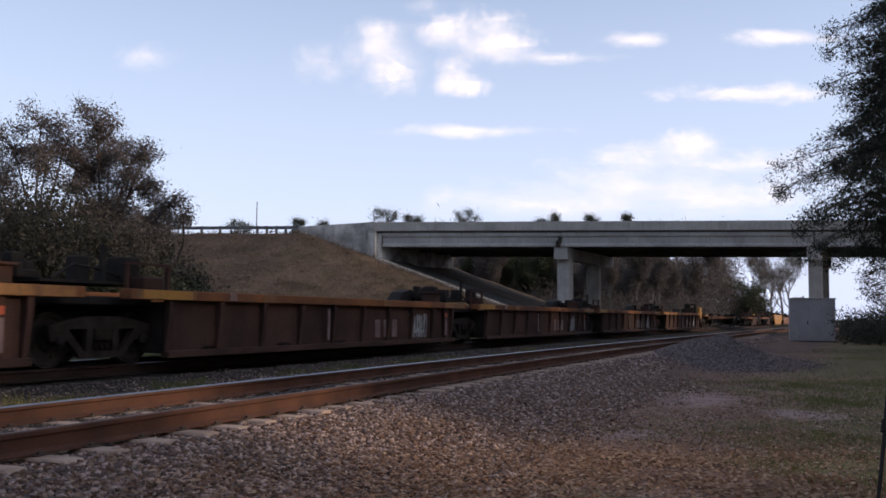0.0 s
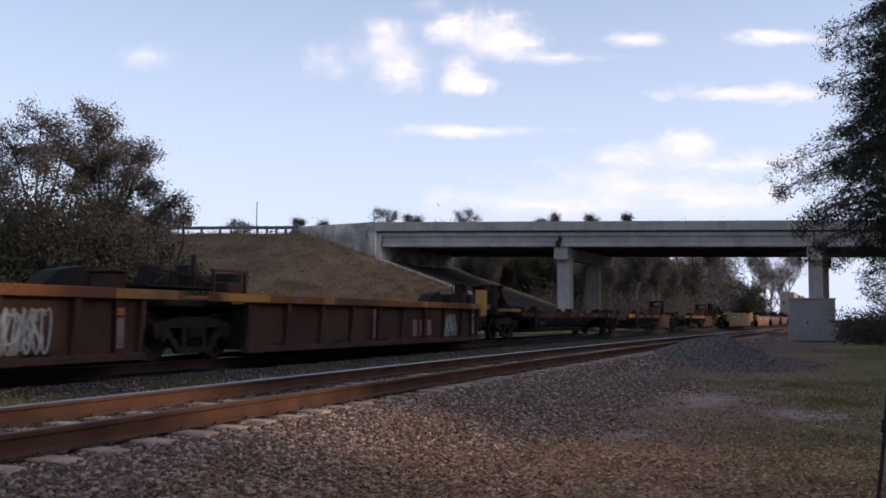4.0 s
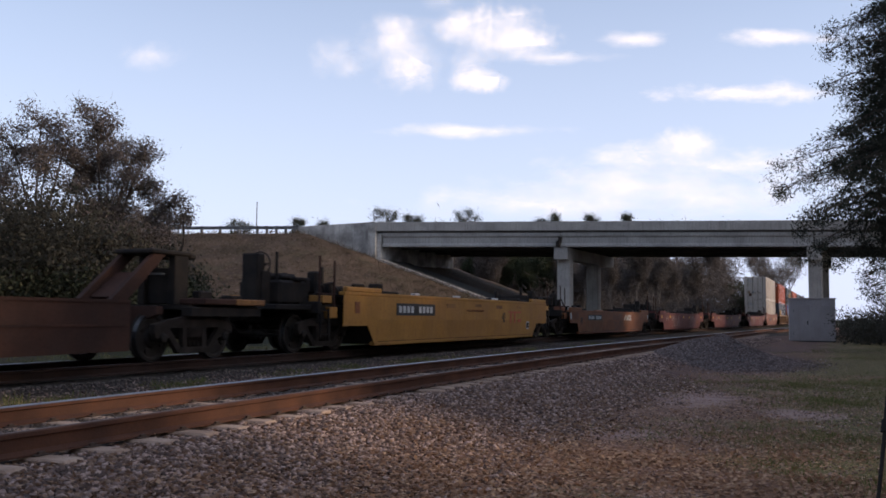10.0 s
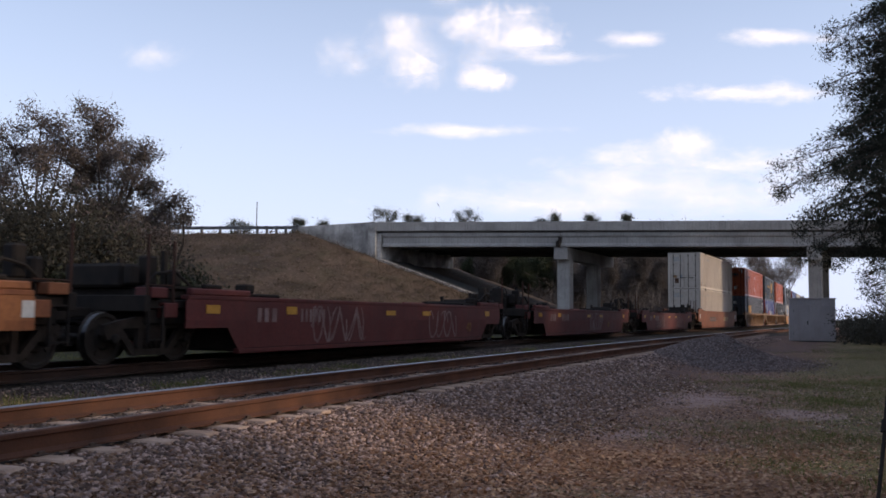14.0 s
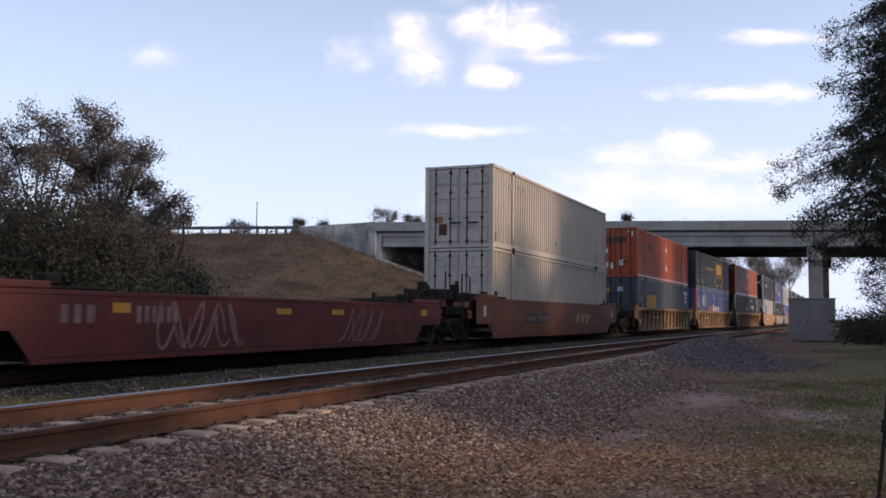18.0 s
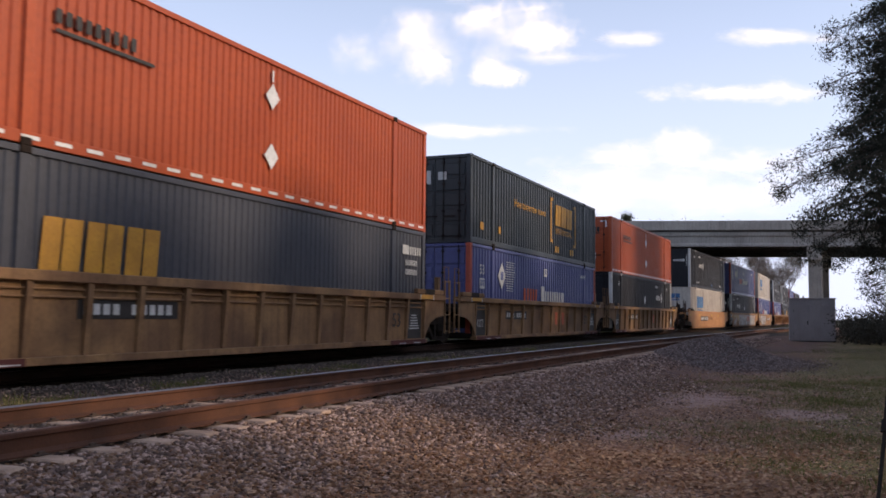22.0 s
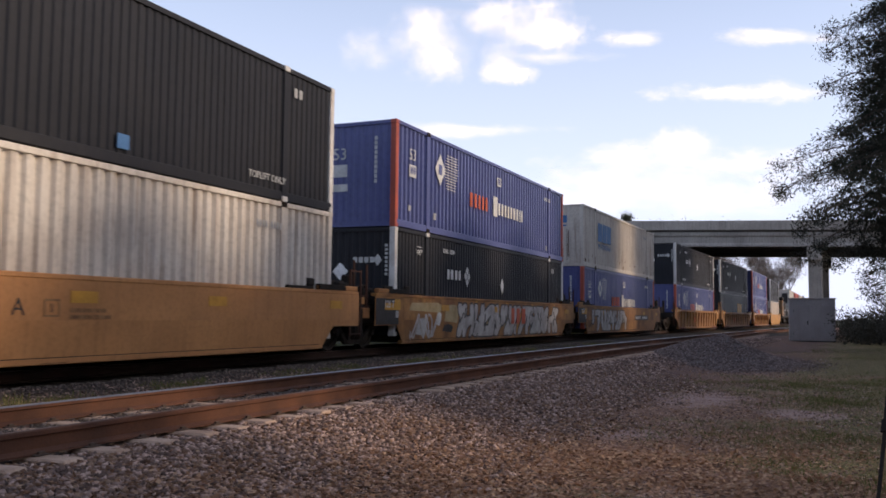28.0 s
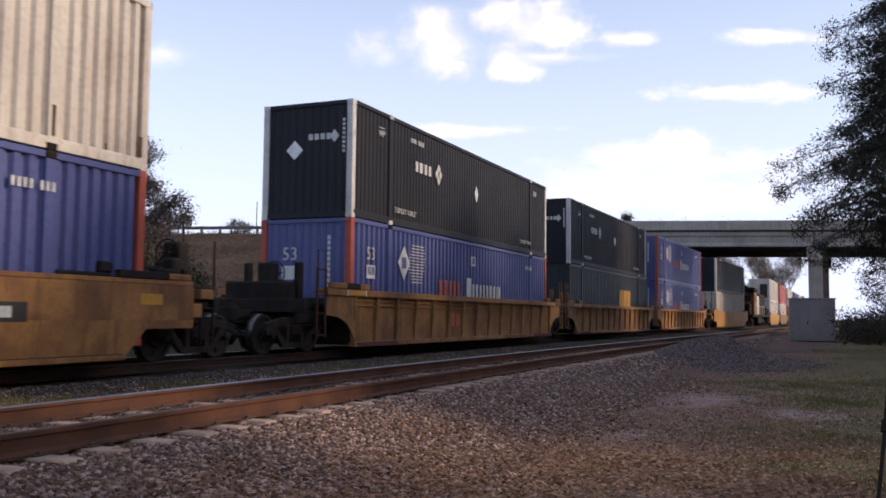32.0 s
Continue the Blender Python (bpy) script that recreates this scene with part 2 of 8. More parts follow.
def ground_mat():
    """Gravel by the rails, bare dirt and thin grass away from them, by place."""
    m = bpy.data.materials.new("gravel, dirt and thin grass")
    m.use_nodes = True
    n, link = m.node_tree.nodes, m.node_tree.links.new
    p = n["Principled BSDF"]
    p.inputs["Roughness"].default_value, p.inputs["Specular IOR Level"].default_value = 0.95, 0.1
    tc = n.new("ShaderNodeTexCoord")

    def nz(s, d=4.0, stretch=(1, 1, 1)):
        t, mp = n.new("ShaderNodeTexNoise"), n.new("ShaderNodeMapping")
        mp.inputs["Scale"].default_value = stretch
        t.inputs["Scale"].default_value, t.inputs["Detail"].default_value = s, d
        link(tc.outputs["Object"], mp.inputs[0])
        link(mp.outputs[0], t.inputs["Vector"])
        return t.outputs[0]

    def rng(v, lo, hi):
        r = n.new("ShaderNodeMapRange")
        r.inputs["From Min"].default_value, r.inputs["From Max"].default_value = lo, hi
        link(v, r.inputs["Value"])
        return r.outputs[0]

    def mix(f, a, b):
        x = n.new("ShaderNodeMix")
        x.data_type = "RGBA"
        link(f, x.inputs["Factor"])
        for s, v in ((x.inputs["A"], a), (x.inputs["B"], b)):
            if isinstance(v, tuple):
                s.default_value = (*v, 1)
            else:
                link(v, s)
        return x.outputs["Result"]

    def math_node(op, a, b=None):
        q = n.new("ShaderNodeMath")
        q.operation = op
        for i, v in enumerate((a, b)):
            if v is None:
                continue
            if isinstance(v, (int, float)):
                q.inputs[i].default_value = v
            else:
                link(v, q.inputs[i])
        return q.outputs[0]

    vor = n.new("ShaderNodeTexVoronoi")
    vor.inputs["Scale"].default_value = 22.0
    link(tc.outputs["Object"], vor.inputs["Vector"])
    stone = mix(rng(vor.outputs["Color"], 0.1, 0.9), (0.139, 0.084, 0.068), (0.263, 0.157, 0.133))
    stone = mix(rng(vor.outputs["Distance"], 0.35, 0.75), stone, (0.086, 0.057, 0.047))
    stone = mix(rng(nz(1.2), 0.45, 0.7), stone, (0.203, 0.119, 0.082))
    dirt = mix(rng(nz(2.5), 0.35, 0.65), (0.284, 0.165, 0.111), (0.142, 0.078, 0.058))
    dirt = mix(rng(nz(45), 0.45, 0.7), dirt, (0.111, 0.065, 0.046))
    litter = nz(34.0, 2.0)
    peb = n.new("ShaderNodeTexVoronoi")
    peb.inputs["Scale"].default_value = 38.0
    link(tc.outputs["Object"], peb.inputs["Vector"])
    dirt = mix(rng(peb.outputs["Color"], 0.70, 0.78), dirt, (0.385, 0.248, 0.195))
    dirt = mix(rng(peb.outputs["Color"], 0.30, 0.22), dirt, (0.086, 0.053, 0.040))
    dirt = mix(rng(litter, 0.58, 0.64), dirt, (0.385, 0.218, 0.136))
    grass = mix(rng(nz(14), 0.3, 0.7), (0.111, 0.121, 0.038), (0.177, 0.129, 0.066))
    grass = mix(rng(nz(60), 0.45, 0.7), grass, (0.086, 0.078, 0.037))
    sep = n.new("ShaderNodeSeparateXYZ")
    link(tc.outputs["Object"], sep.inputs[0])
    bend = math_node("MULTIPLY", math_node("MULTIPLY", sep.outputs[1], sep.outputs[1]), 0.0006)
    across = math_node("ADD", math_node("SUBTRACT", sep.outputs[0], bend), math_node("MULTIPLY", nz(0.55, 5.0), 3.4))
    # the gravel spreads wider beside the farther line
    across = math_node("SUBTRACT", across, math_node("MINIMUM", math_node("MAXIMUM", math_node("MULTIPLY", math_node("SUBTRACT", sep.outputs[1], 15.0), 0.16), 0.0), 2.6))
    far_side = math_node("ADD", math_node("SUBTRACT", sep.outputs[0], bend), math_node("MULTIPLY", nz(0.8), 2.0))
    lean = math_node("MULTIPLY", math_node("MAXIMUM", math_node("MINIMUM", math_node("ADD", sep.outputs[0], 1.6), 3.0), -3.0), 0.085)
    grass = mix(rng(peb.outputs["Color"], 0.72, 0.80), grass, (0.334, 0.252, 0.150))
    grass = mix(rng(peb.outputs["Color"], 0.32, 0.24), grass, (0.056, 0.049, 0.024))
    grass = mix(rng(litter, 0.57, 0.63), grass, (0.304, 0.181, 0.100))
    patch = rng(math_node("ADD", math_node("ADD", nz(0.7, 6.0, (0.8, 1.0, 1.0)), math_node("MULTIPLY", nz(6.0, 4.0), 0.5)), lean), 0.76, 0.96)
    side = mix(patch, dirt, grass)
    # worn pale bare spots
    for cx, cy, rx, ry in ((-2.6, 11.2, 1.3, 0.5), (-1.88, 16.8, 0.75, 1.7), (-0.07, 14.6, 0.6, 0.8)):
        far = math_node("ADD", math_node("POWER", math_node("DIVIDE", math_node("ABSOLUTE", math_node("SUBTRACT", sep.outputs[0], cx)), rx), 2.0), math_node("POWER", math_node("DIVIDE", math_node("ABSOLUTE", math_node("SUBTRACT", sep.outputs[1], cy)), ry), 2.0))
        side = mix(rng(math_node("ADD", far, math_node("MULTIPLY", nz(2.6, 6.0), 3.4)), 3.3, 1.7), side, (0.374, 0.252, 0.215))
    right = mix(rng(across, -2.6, -0.6), stone, side)
    # bed under the train's track, with the cars' shade put into the ground colour
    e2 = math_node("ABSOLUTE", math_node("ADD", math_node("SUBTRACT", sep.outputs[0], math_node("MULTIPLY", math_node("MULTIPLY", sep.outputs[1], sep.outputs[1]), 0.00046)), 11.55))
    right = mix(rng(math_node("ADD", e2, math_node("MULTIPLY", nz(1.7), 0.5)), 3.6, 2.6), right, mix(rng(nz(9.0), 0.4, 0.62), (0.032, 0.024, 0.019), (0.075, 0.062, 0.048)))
    # darker band between the near rails
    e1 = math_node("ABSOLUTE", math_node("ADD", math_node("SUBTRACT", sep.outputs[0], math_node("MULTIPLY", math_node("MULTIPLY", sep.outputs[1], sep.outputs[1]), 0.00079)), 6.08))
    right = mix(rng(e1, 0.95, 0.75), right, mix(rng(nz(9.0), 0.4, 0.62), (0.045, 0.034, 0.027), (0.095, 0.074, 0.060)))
    # ground beyond the train is darkened too, shade painted into its colour
    left = rng(far_side, -13.0, -13.9)
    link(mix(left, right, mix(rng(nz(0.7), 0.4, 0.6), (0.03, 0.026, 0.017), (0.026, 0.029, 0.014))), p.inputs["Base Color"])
    bp = n.new("ShaderNodeBump")
    bp.inputs["Strength"].default_value, bp.inputs["Distance"].default_value = 0.8, 0.03
    link(math_node("ADD", nz(26.0), math_node("MULTIPLY", vor.outputs["Distance"], -0.8)), bp.inputs["Height"])
    link(bp.outputs[0], p.inputs["Normal"])
    return m


M["ground"] = ground_mat()
M["slope_grass"] = mat("mown dry embankment grass", (0.112, 0.078, 0.056), (0.070, 0.050, 0.037), 0.95, 0, 0.35, 0.6, 2.4, 0, (0.066, 0.060, 0.034), 0.7, fleck=0.35, spec=0.08)
M["gravel_pile"] = mat("grey gravel heap", (0.15, 0.122, 0.116), (0.10, 0.082, 0.078), 0.95, 0, 1.5, 0.9, 22, fleck=0.4, spec=0.1)


# ---- building helpers ----
def box(bm, x0, x1, y0, y1, z0, z1, bevel=0.0):
    r = bmesh.ops.create_cube(bm, size=1.0)
    for v in r["verts"]:
        v.co = Vector(((x0 + x1) / 2 + v.co.x * (x1 - x0), (y0 + y1) / 2 + v.co.y * (y1 - y0), (z0 + z1) / 2 + v.co.z * (z1 - z0)))
    if bevel:
        edges = list({e for v in r["verts"] for e in v.link_edges})
        bmesh.ops.bevel(bm, geom=edges, offset=bevel, segments=1, affect="EDGES")
    return bm


def boxes(*rows, bevel=0.0):
    bm = bmesh.new()
    for r in rows:
        box(bm, *r, bevel=bevel)
    return bm


def prism(bm, outline, axis, lo, hi):
    """A closed outline in the two other axes (in order), drawn out along an axis."""
    def at(p, q):
        return {"x": (q, p[0], p[1]), "y": (p[0], q, p[1]), "z": (p[0], p[1], q)}[axis]
    a, b = [bm.verts.new(at(p, lo)) for p in outline], [bm.verts.new(at(p, hi)) for p in outline]
    k = len(outline)
    bm.faces.new(a), bm.faces.new(b[::-1])
    for i in range(k):
        bm.faces.new((a[i], b[i], b[(i + 1) % k], a[(i + 1) % k]))
    bmesh.ops.recalc_face_normals(bm, faces=bm.faces[:])
    return bm


def tube(bm, points, radii, sides=6, caps=True):
    """A tapered tube along points."""
    rings, last = [], None
    for i, (p, r) in enumerate(zip(points, radii)):
        p = Vector(p)
        d = (Vector(points[min(i + 1, len(points) - 1)]) - Vector(points[max(i - 1, 0)])).normalized()
        side = d.orthogonal().normalized() if last is None else (last - d * last.dot(d)).normalized()
        last = side
        up = d.cross(side)
        rings.append([bm.verts.new(p + (side * math.cos(6.28319 * k / sides) + up * math.sin(6.28319 * k / sides)) * r) for k in range(sides)])
    for a, b in zip(rings, rings[1:]):
        for k in range(sides):
            bm.faces.new((a[k], a[(k + 1) % sides], b[(k + 1) % sides], b[k]))
    if caps:
        bm.faces.new(rings[0][::-1]), bm.faces.new(rings[-1])
    return bm


def lathe(bm, profile, sides=20):
    """A ring round the x axis; profile: (x, radius)."""
    rings = [[bm.verts.new((x, r * math.cos(6.28319 * k / sides), r * math.sin(6.28319 * k / sides))) for k in range(sides)] for x, r in profile]
    for a, b in zip(rings, rings[1:]):
        for k in range(sides):
            bm.faces.new((a[k], a[(k + 1) % sides], b[(k + 1) % sides], b[k]))
    bm.faces.new(rings[0]), bm.faces.new(rings[-1][::-1])
    bmesh.ops.recalc_face_normals(bm, faces=bm.faces[:])
    return bm


def mesh_of(name, bm, material, smooth=False):
    me = bpy.data.meshes.new(name)
    bm.to_mesh(me)
    bm.free()
    me.materials.append(material)
    if smooth:
        me.shade_smooth()
    return me


def raw_mesh(name, verts, faces, material):
    me = bpy.data.meshes.new(name)
    me.from_pydata(verts, [], faces)
    me.materials.append(material)
    return me


def put(name, me, parent=None, at=None, label=""):
    ob = new(name, me)
    if parent:
        ob.parent = parent
    if at is not None:
        ob.matrix_basis = at
    if label:
        ob["label"] = label
    return ob


def part(name, bm, material, parent, label="", smooth=False):
    return put(name, mesh_of(name, bm, material, smooth), parent, None, label)


def thing(name, label, category, group="", kind="", at=None):
    ob = tagged(new(name), label, category, group, kind)
    if at is not None:
        ob.matrix_basis = at
    return ob


def letters(name, text, size, material, parent, at, label=""):
    cu = bpy.data.curves.new(name, "FONT")
    cu.body, cu.size, cu.extrude, cu.align_x, cu.align_y = text, size, 0.003, "CENTER", "CENTER"
    cu.resolution_u = 2
    tmp = bpy.data.objects.new(name, cu)
    me = bpy.data.meshes.new_from_object(tmp)
    bpy.data.objects.remove(tmp)
    me.materials.append(material)
    return put(name, me, parent, at, label)


# ---- the line of the tracks ----
def line_2(y):
    """Centre of the train's track: straight past the camera, bending gently away and running straight again beyond the overpass."""
    q = max(0.0, min(y, 95.0))
    u = max(0.0, min(y, 120.0) - 95.0)
    return -11.552 - 0.00105 * min(y, 95.0) + 0.00046 * q * q + 0.08635 * u - 0.001027 * u * u + 0.035 * max(0.0, y - 120.0)


def clearing(y):
    """Middle of the open strip through the wood."""
    return -11.552 + 0.00046 * y * y


def line_1(y):
    """Centre of the near track."""
    q = max(0.0, min(y, 44.0))
    return line_2(y) + 5.47 + 0.00033 * q * q


def heading(fn, y):
    return math.atan2(fn(y + 0.5) - fn(y - 0.5), 1.0)


def ground_z(x, y):
    """Height of the ground: a low gravel bed under the tracks, level yard beside them."""
    e1, e2 = x - line_1(y), x - line_2(y)
    if abs(e1) < 0.66:
        return -0.192 + 0.012 * noise.noise((x * 2.3, y * 2.3, 0))
    if e1 > 0:
        d = e1
    elif e2 < 0:
        d = -e2
    else:
        d = 0.0
        return -0.224 - 0.10 * max(0.0, 1.0 - abs(e1 + 2.75) / 1.2) + 0.02 * noise.noise((x * 1.3, y * 1.3, 0))
    s = min(1.0, max(0.0, (d - 1.05) / 2.3))
    s = s * s * (3 - 2 * s)
    z = -0.224 - 0.326 * s
    return z + 0.03 * noise.noise((x * 0.5, y * 0.5, 3.0)) * min(1.0, d / 3) + 0.015 * noise.noise((x * 2.1, y * 2.1, 1.0))


def axis_steps(spans):
    out = []
    for lo, hi, step in spans:
        out += list(np.arange(lo, hi, step))
    return out + [spans[-1][1]]


def build_ground():
    xs = axis_steps([(-2500, -400, 300), (-400, -80, 40), (-80, -24, 8), (-24, -13.5, 1.2), (-13.5, 6, 0.3), (6, 30, 1.5), (30, 120, 10), (120, 400, 40), (400, 2500, 300)])
    ys = axis_steps([(-2500, -400, 300), (-400, -60, 40), (-60, -4, 4), (-4, 26, 0.35), (26, 80, 1.2), (80, 200, 6), (200, 520, 20), (520, 3200, 300)])
    verts = [(x, y, ground_z(x, y)) for y in ys for x in xs]
    w = len(xs)
    faces = [(j * w + i, j * w + i + 1, (j + 1) * w + i + 1, (j + 1) * w + i) for j in range(len(ys) - 1) for i in range(w - 1)]
    me = raw_mesh("ground", verts, faces, M["ground"])
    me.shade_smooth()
    tagged(new("ground", me), "gravel and dirt yard with thin winter grass beside the tracks", "ground", kind="structure")


RAIL_WEB = [(-0.07, -0.18), (0.07, -0.18), (0.07, -0.165), (0.012, -0.14), (0.010, -0.052), (0.036, -0.040), (0.036, -0.010), (0.028, -0.0034), (-0.028, -0.0034), (-0.036, -0.010), (-0.036, -0.040), (-0.010, -0.052), (-0.012, -0.14), (-0.07, -0.165)]
RAIL_TOP = [(-0.020, -0.0018), (-0.020, -0.012), (0.0375, -0.014), (0.0375, -0.008), (0.030, -0.0010), (0.012, 0.0012), (-0.010, 0.0006)]


def sweep(fn, offset, outline, ys):
    bm = bmesh.new()
    prev = None
    for y in ys:
        a = heading(fn, y)
        ring = [bm.verts.new((fn(y) + (offset + px) * math.cos(a), y - (offset + px) * math.sin(a), pz)) for px, pz in outline]
        if prev:
            for k in range(len(outline)):
                bm.faces.new((prev[k], prev[(k + 1) % len(outline)], ring[(k + 1) % len(outline)], ring[k]))
        prev = ring
    bmesh.ops.recalc_face_normals(bm, faces=bm.faces[:])
    return bm


def build_track(name, fn, label, tie_range, clip_range, rust="rail_rust", timber="tie", sunk=0.0):
    track = thing(name, label, "railway track", "pair of railway tracks", "structure")
    ys = axis_steps([(-60, 0, 6), (0, 260, 2.0), (260, 420, 8)])
    for off in (-0.755, 0.755):
        rail = part("rail", sweep(fn, off, RAIL_WEB, ys), M[rust], track, "rust-brown steel rail")
        part("rail_head", sweep(fn, off, RAIL_TOP if off < 0 else [(-px * 0.6 - 0.004, pz) for px, pz in RAIL_TOP[::-1]], ys), M["rail_dull" if off > 0 and not sunk else "rail_head"], rail, "worn shiny running surface")
    bm = boxes((-1.15, 1.15, -0.105, 0.105, -0.40, -0.183), bevel=0.018)
    tie = mesh_of("tie", bm, M[timber])
    bm = boxes((-0.11, 0.11, -0.07, 0.07, -0.183, -0.172), (0.078, 0.105, -0.03, 0.03, -0.183, -0.150), (-0.105, -0.078, -0.03, 0.03, -0.183, -0.150), bevel=0.005)
    clip = mesh_of("rail_clip", bm, M["clip"])
    rnd = random.Random(4)
    y = tie_range[0]
    while y < tie_range[1]:
        a = heading(fn, y)
        jig = rnd.uniform(-0.03, 0.03)
        t = put("tie", tie, track, pose(fn(y) + jig, y + rnd.uniform(-0.03, 0.03), rnd.uniform(-0.016, 0.004) - sunk, 0, 0, -math.degrees(a) + rnd.uniform(-1.2, 1.2)))
        if clip_range[0] < y < clip_range[1]:
            for off in (-0.755, 0.755):
                put("rail_clip", clip, t, pose(off - jig, 0, 0.004))
        y += 0.525


# ---- overpass: its own slanted frame, a along the road, b along the tracks beneath ----
OVER_O, OVER_A, OVER_B = Vector((-37.8, 77.2, 0)), Vector((0.9716, 0.237, 0)), Vector((0.076, 0.997, 0))


def over(a, b, z):
    return OVER_O + OVER_A * a + OVER_B * b + Vector((0, 0, z))


def slanted(bm, a0, a1, b0, b1, z0, z1):
    r = bmesh.ops.create_cube(bm, size=1.0)
    for v in r["verts"]:
        v.co = over(a0 if v.co.x < 0 else a1, b0 if v.co.y < 0 else b1, z0 if v.co.z < 0 else z1)
    bmesh.ops.recalc_face_normals(bm, faces=bm.faces[:])
    return bm


def slanted_beam(outline, a0, a1):
    """An outline in (b, z) drawn along the road."""
    bm = bmesh.new()
    p, q = [bm.verts.new(over(a0, b, z)) for b, z in outline], [bm.verts.new(over(a1, b, z)) for b, z in outline]
    k = len(outline)
    bm.faces.new(p), bm.faces.new(q[::-1])
    for i in range(k):
        bm.faces.new((p[i], q[i], q[(i + 1) % k], p[(i + 1) % k]))
    bmesh.ops.recalc_face_normals(bm, faces=bm.faces[:])
    return bm


ROAD_Z, SOFFIT = 8.84, 7.31
PIERS = (17.3, 39.6, 61.5)


def build_bridge():
    br = thing("overpass_bridge", "grey concrete road overpass with girders and parapets over the tracks", "bridge")
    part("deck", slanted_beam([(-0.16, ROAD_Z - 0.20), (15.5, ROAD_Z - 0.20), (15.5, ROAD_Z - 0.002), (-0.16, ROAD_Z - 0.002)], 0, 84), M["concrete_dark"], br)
    wall_out = [(-0.46, ROAD_Z - 0.04), (-0.46, ROAD_Z + 0.80), (-0.18, ROAD_Z + 0.80), (0.0, ROAD_Z + 0.15), (0.0, ROAD_Z + 0.002), (-0.18, ROAD_Z + 0.002), (-0.18, ROAD_Z - 0.04)]
    edges = [0.02, *PIERS[:2], 84]
    for e0, e1 in zip(edges, edges[1:]):
        # parapet in lengths between shallow joints
        count = max(1, round((e1 - e0) / 7.4))
        for i in range(count):
            s0, s1 = e0 + (e1 - e0) * i / count, e0 + (e1 - e0) * (i + 1) / count
            part("parapet", slanted_beam(wall_out, s0 + 0.012, s1 - 0.012), M["concrete"], br, "rain-streaked concrete parapet")
    part("parapet", slanted_beam([(15.35 - b, z) for b, z in wall_out], 0, 84), M["concrete"], br, "rain-streaked concrete parapet")
    beam = [(-0.28, SOFFIT), (0.28, SOFFIT), (0.28, SOFFIT + 0.16), (0.10, SOFFIT + 0.34), (0.10, SOFFIT + 0.86), (0.24, SOFFIT + 1.0), (0.24, ROAD_Z - 0.225), (-0.24, ROAD_Z - 0.225), (-0.24, SOFFIT + 1.0), (-0.10, SOFFIT + 0.86), (-0.10, SOFFIT + 0.34), (-0.28, SOFFIT + 0.16)]
    # deck and inner girders use darker concrete, underside shade painted in
    for k in range(5):
        shift = 0.02 + k * 3.75
        for s0, s1 in ((0.5, PIERS[0]), PIERS[:2], PIERS[1:], (PIERS[2], 80.0)):
            part("girder", slanted_beam([(b + shift, z) for b, z in beam], s0 + 0.05, s1 - 0.05), M["concrete" if k == 0 else "concrete_dark"], br, "pale concrete girder" if k == 0 else "concrete girder with shade in its colour")
    for a in PIERS:
        pier = part("pier_cap", slanted(bmesh.new(), a - 0.62, a + 0.62, -0.15, 15.4, SOFFIT - 1.15, SOFFIT - 0.06), M["concrete"], br, "concrete pier cap")
        for b in (1.2, 10.2):
            bm = bmesh.new()
            slanted(bm, a - 0.60, a + 0.60, b - 0.55, b + 0.55, -0.8, SOFFIT - 1.155)
            bmesh.ops.bevel(bm, geom=[e for e in bm.edges if abs(e.verts[0].co.z - e.verts[1].co.z) > 1], offset=0.09, segments=1, affect="EDGES")
            part("column", bm, M["concrete"], pier, "square concrete column")
        for k in range(5):
            part("bearing", slanted(bmesh.new(), a - 0.5, a + 0.5, 0.02 + k * 3.75 - 0.2, 0.02 + k * 3.75 + 0.2, SOFFIT - 0.058, SOFFIT - 0.002), M["black_iron"], pier)
    # abutment with its wing wall, chalky and streaked
    ab = part("abutment", slanted(bmesh.new(), -0.7, 0.45, -0.30, 15.6, 4.6, ROAD_Z - 0.27), M["concrete_light"], br, "pale streaked abutment wall")
    bm = bmesh.new()
    shape = [(-0.705, 5.0), (-0.705, ROAD_Z + 0.80), (-7.6, ROAD_Z + 0.40), (-7.6, ROAD_Z - 0.5)]
    f, g = [bm.verts.new(over(a, -0.42, z)) for a, z in shape], [bm.verts.new(over(a, -0.08, z)) for a, z in shape]
    bm.faces.new(f), bm.faces.new(g[::-1])
    for i in range(4):
        bm.faces.new((f[i], g[i], g[(i + 1) % 4], f[(i + 1) % 4]))
    bmesh.ops.recalc_face_normals(bm, faces=bm.faces[:])
    part("wing_wall", bm, M["concrete_light"], ab, "pale blotchy concrete wing wall")
    part("end_post", slanted(bmesh.new(), -0.70, 0.018, -0.50, -0.02, 6.2, ROAD_Z + 0.82), M["concrete_light"], ab)
    part("abutment", slanted(bmesh.new(), 80.0, 81.2, -0.30, 15.6, 4.6, ROAD_Z - 0.27), M["concrete_light"], br, "pale streaked abutment wall")
    part("drain_spout", slanted(bmesh.new(), PIERS[0] - 0.30, PIERS[0] + 0.02, -0.60, -0.30, SOFFIT - 0.02, SOFFIT + 0.52), M["black_iron"], br, "dark rusted drain spout")
    part("drain_spout", slanted(bmesh.new(), PIERS[0] - 0.12, PIERS[0] + 0.16, -0.52, -0.30, SOFFIT + 0.45, SOFFIT + 0.9), M["black_iron"], br, "dark rusted drain spout")


def bank_z(a, b, end, sign):
    """Height of a road bank that ends at a = end."""
    da = max(0.0, (a - end) * sign)
    db = max(0.0, -b - 0.9, b - 16.4)
    d = math.hypot(da / 2.75, db / 2.15)
    z = ROAD_Z - 0.27 - d
    if 0.2 < b < 11.2 and da > 0:
        z -= 0.12
    return max(-0.9, z)


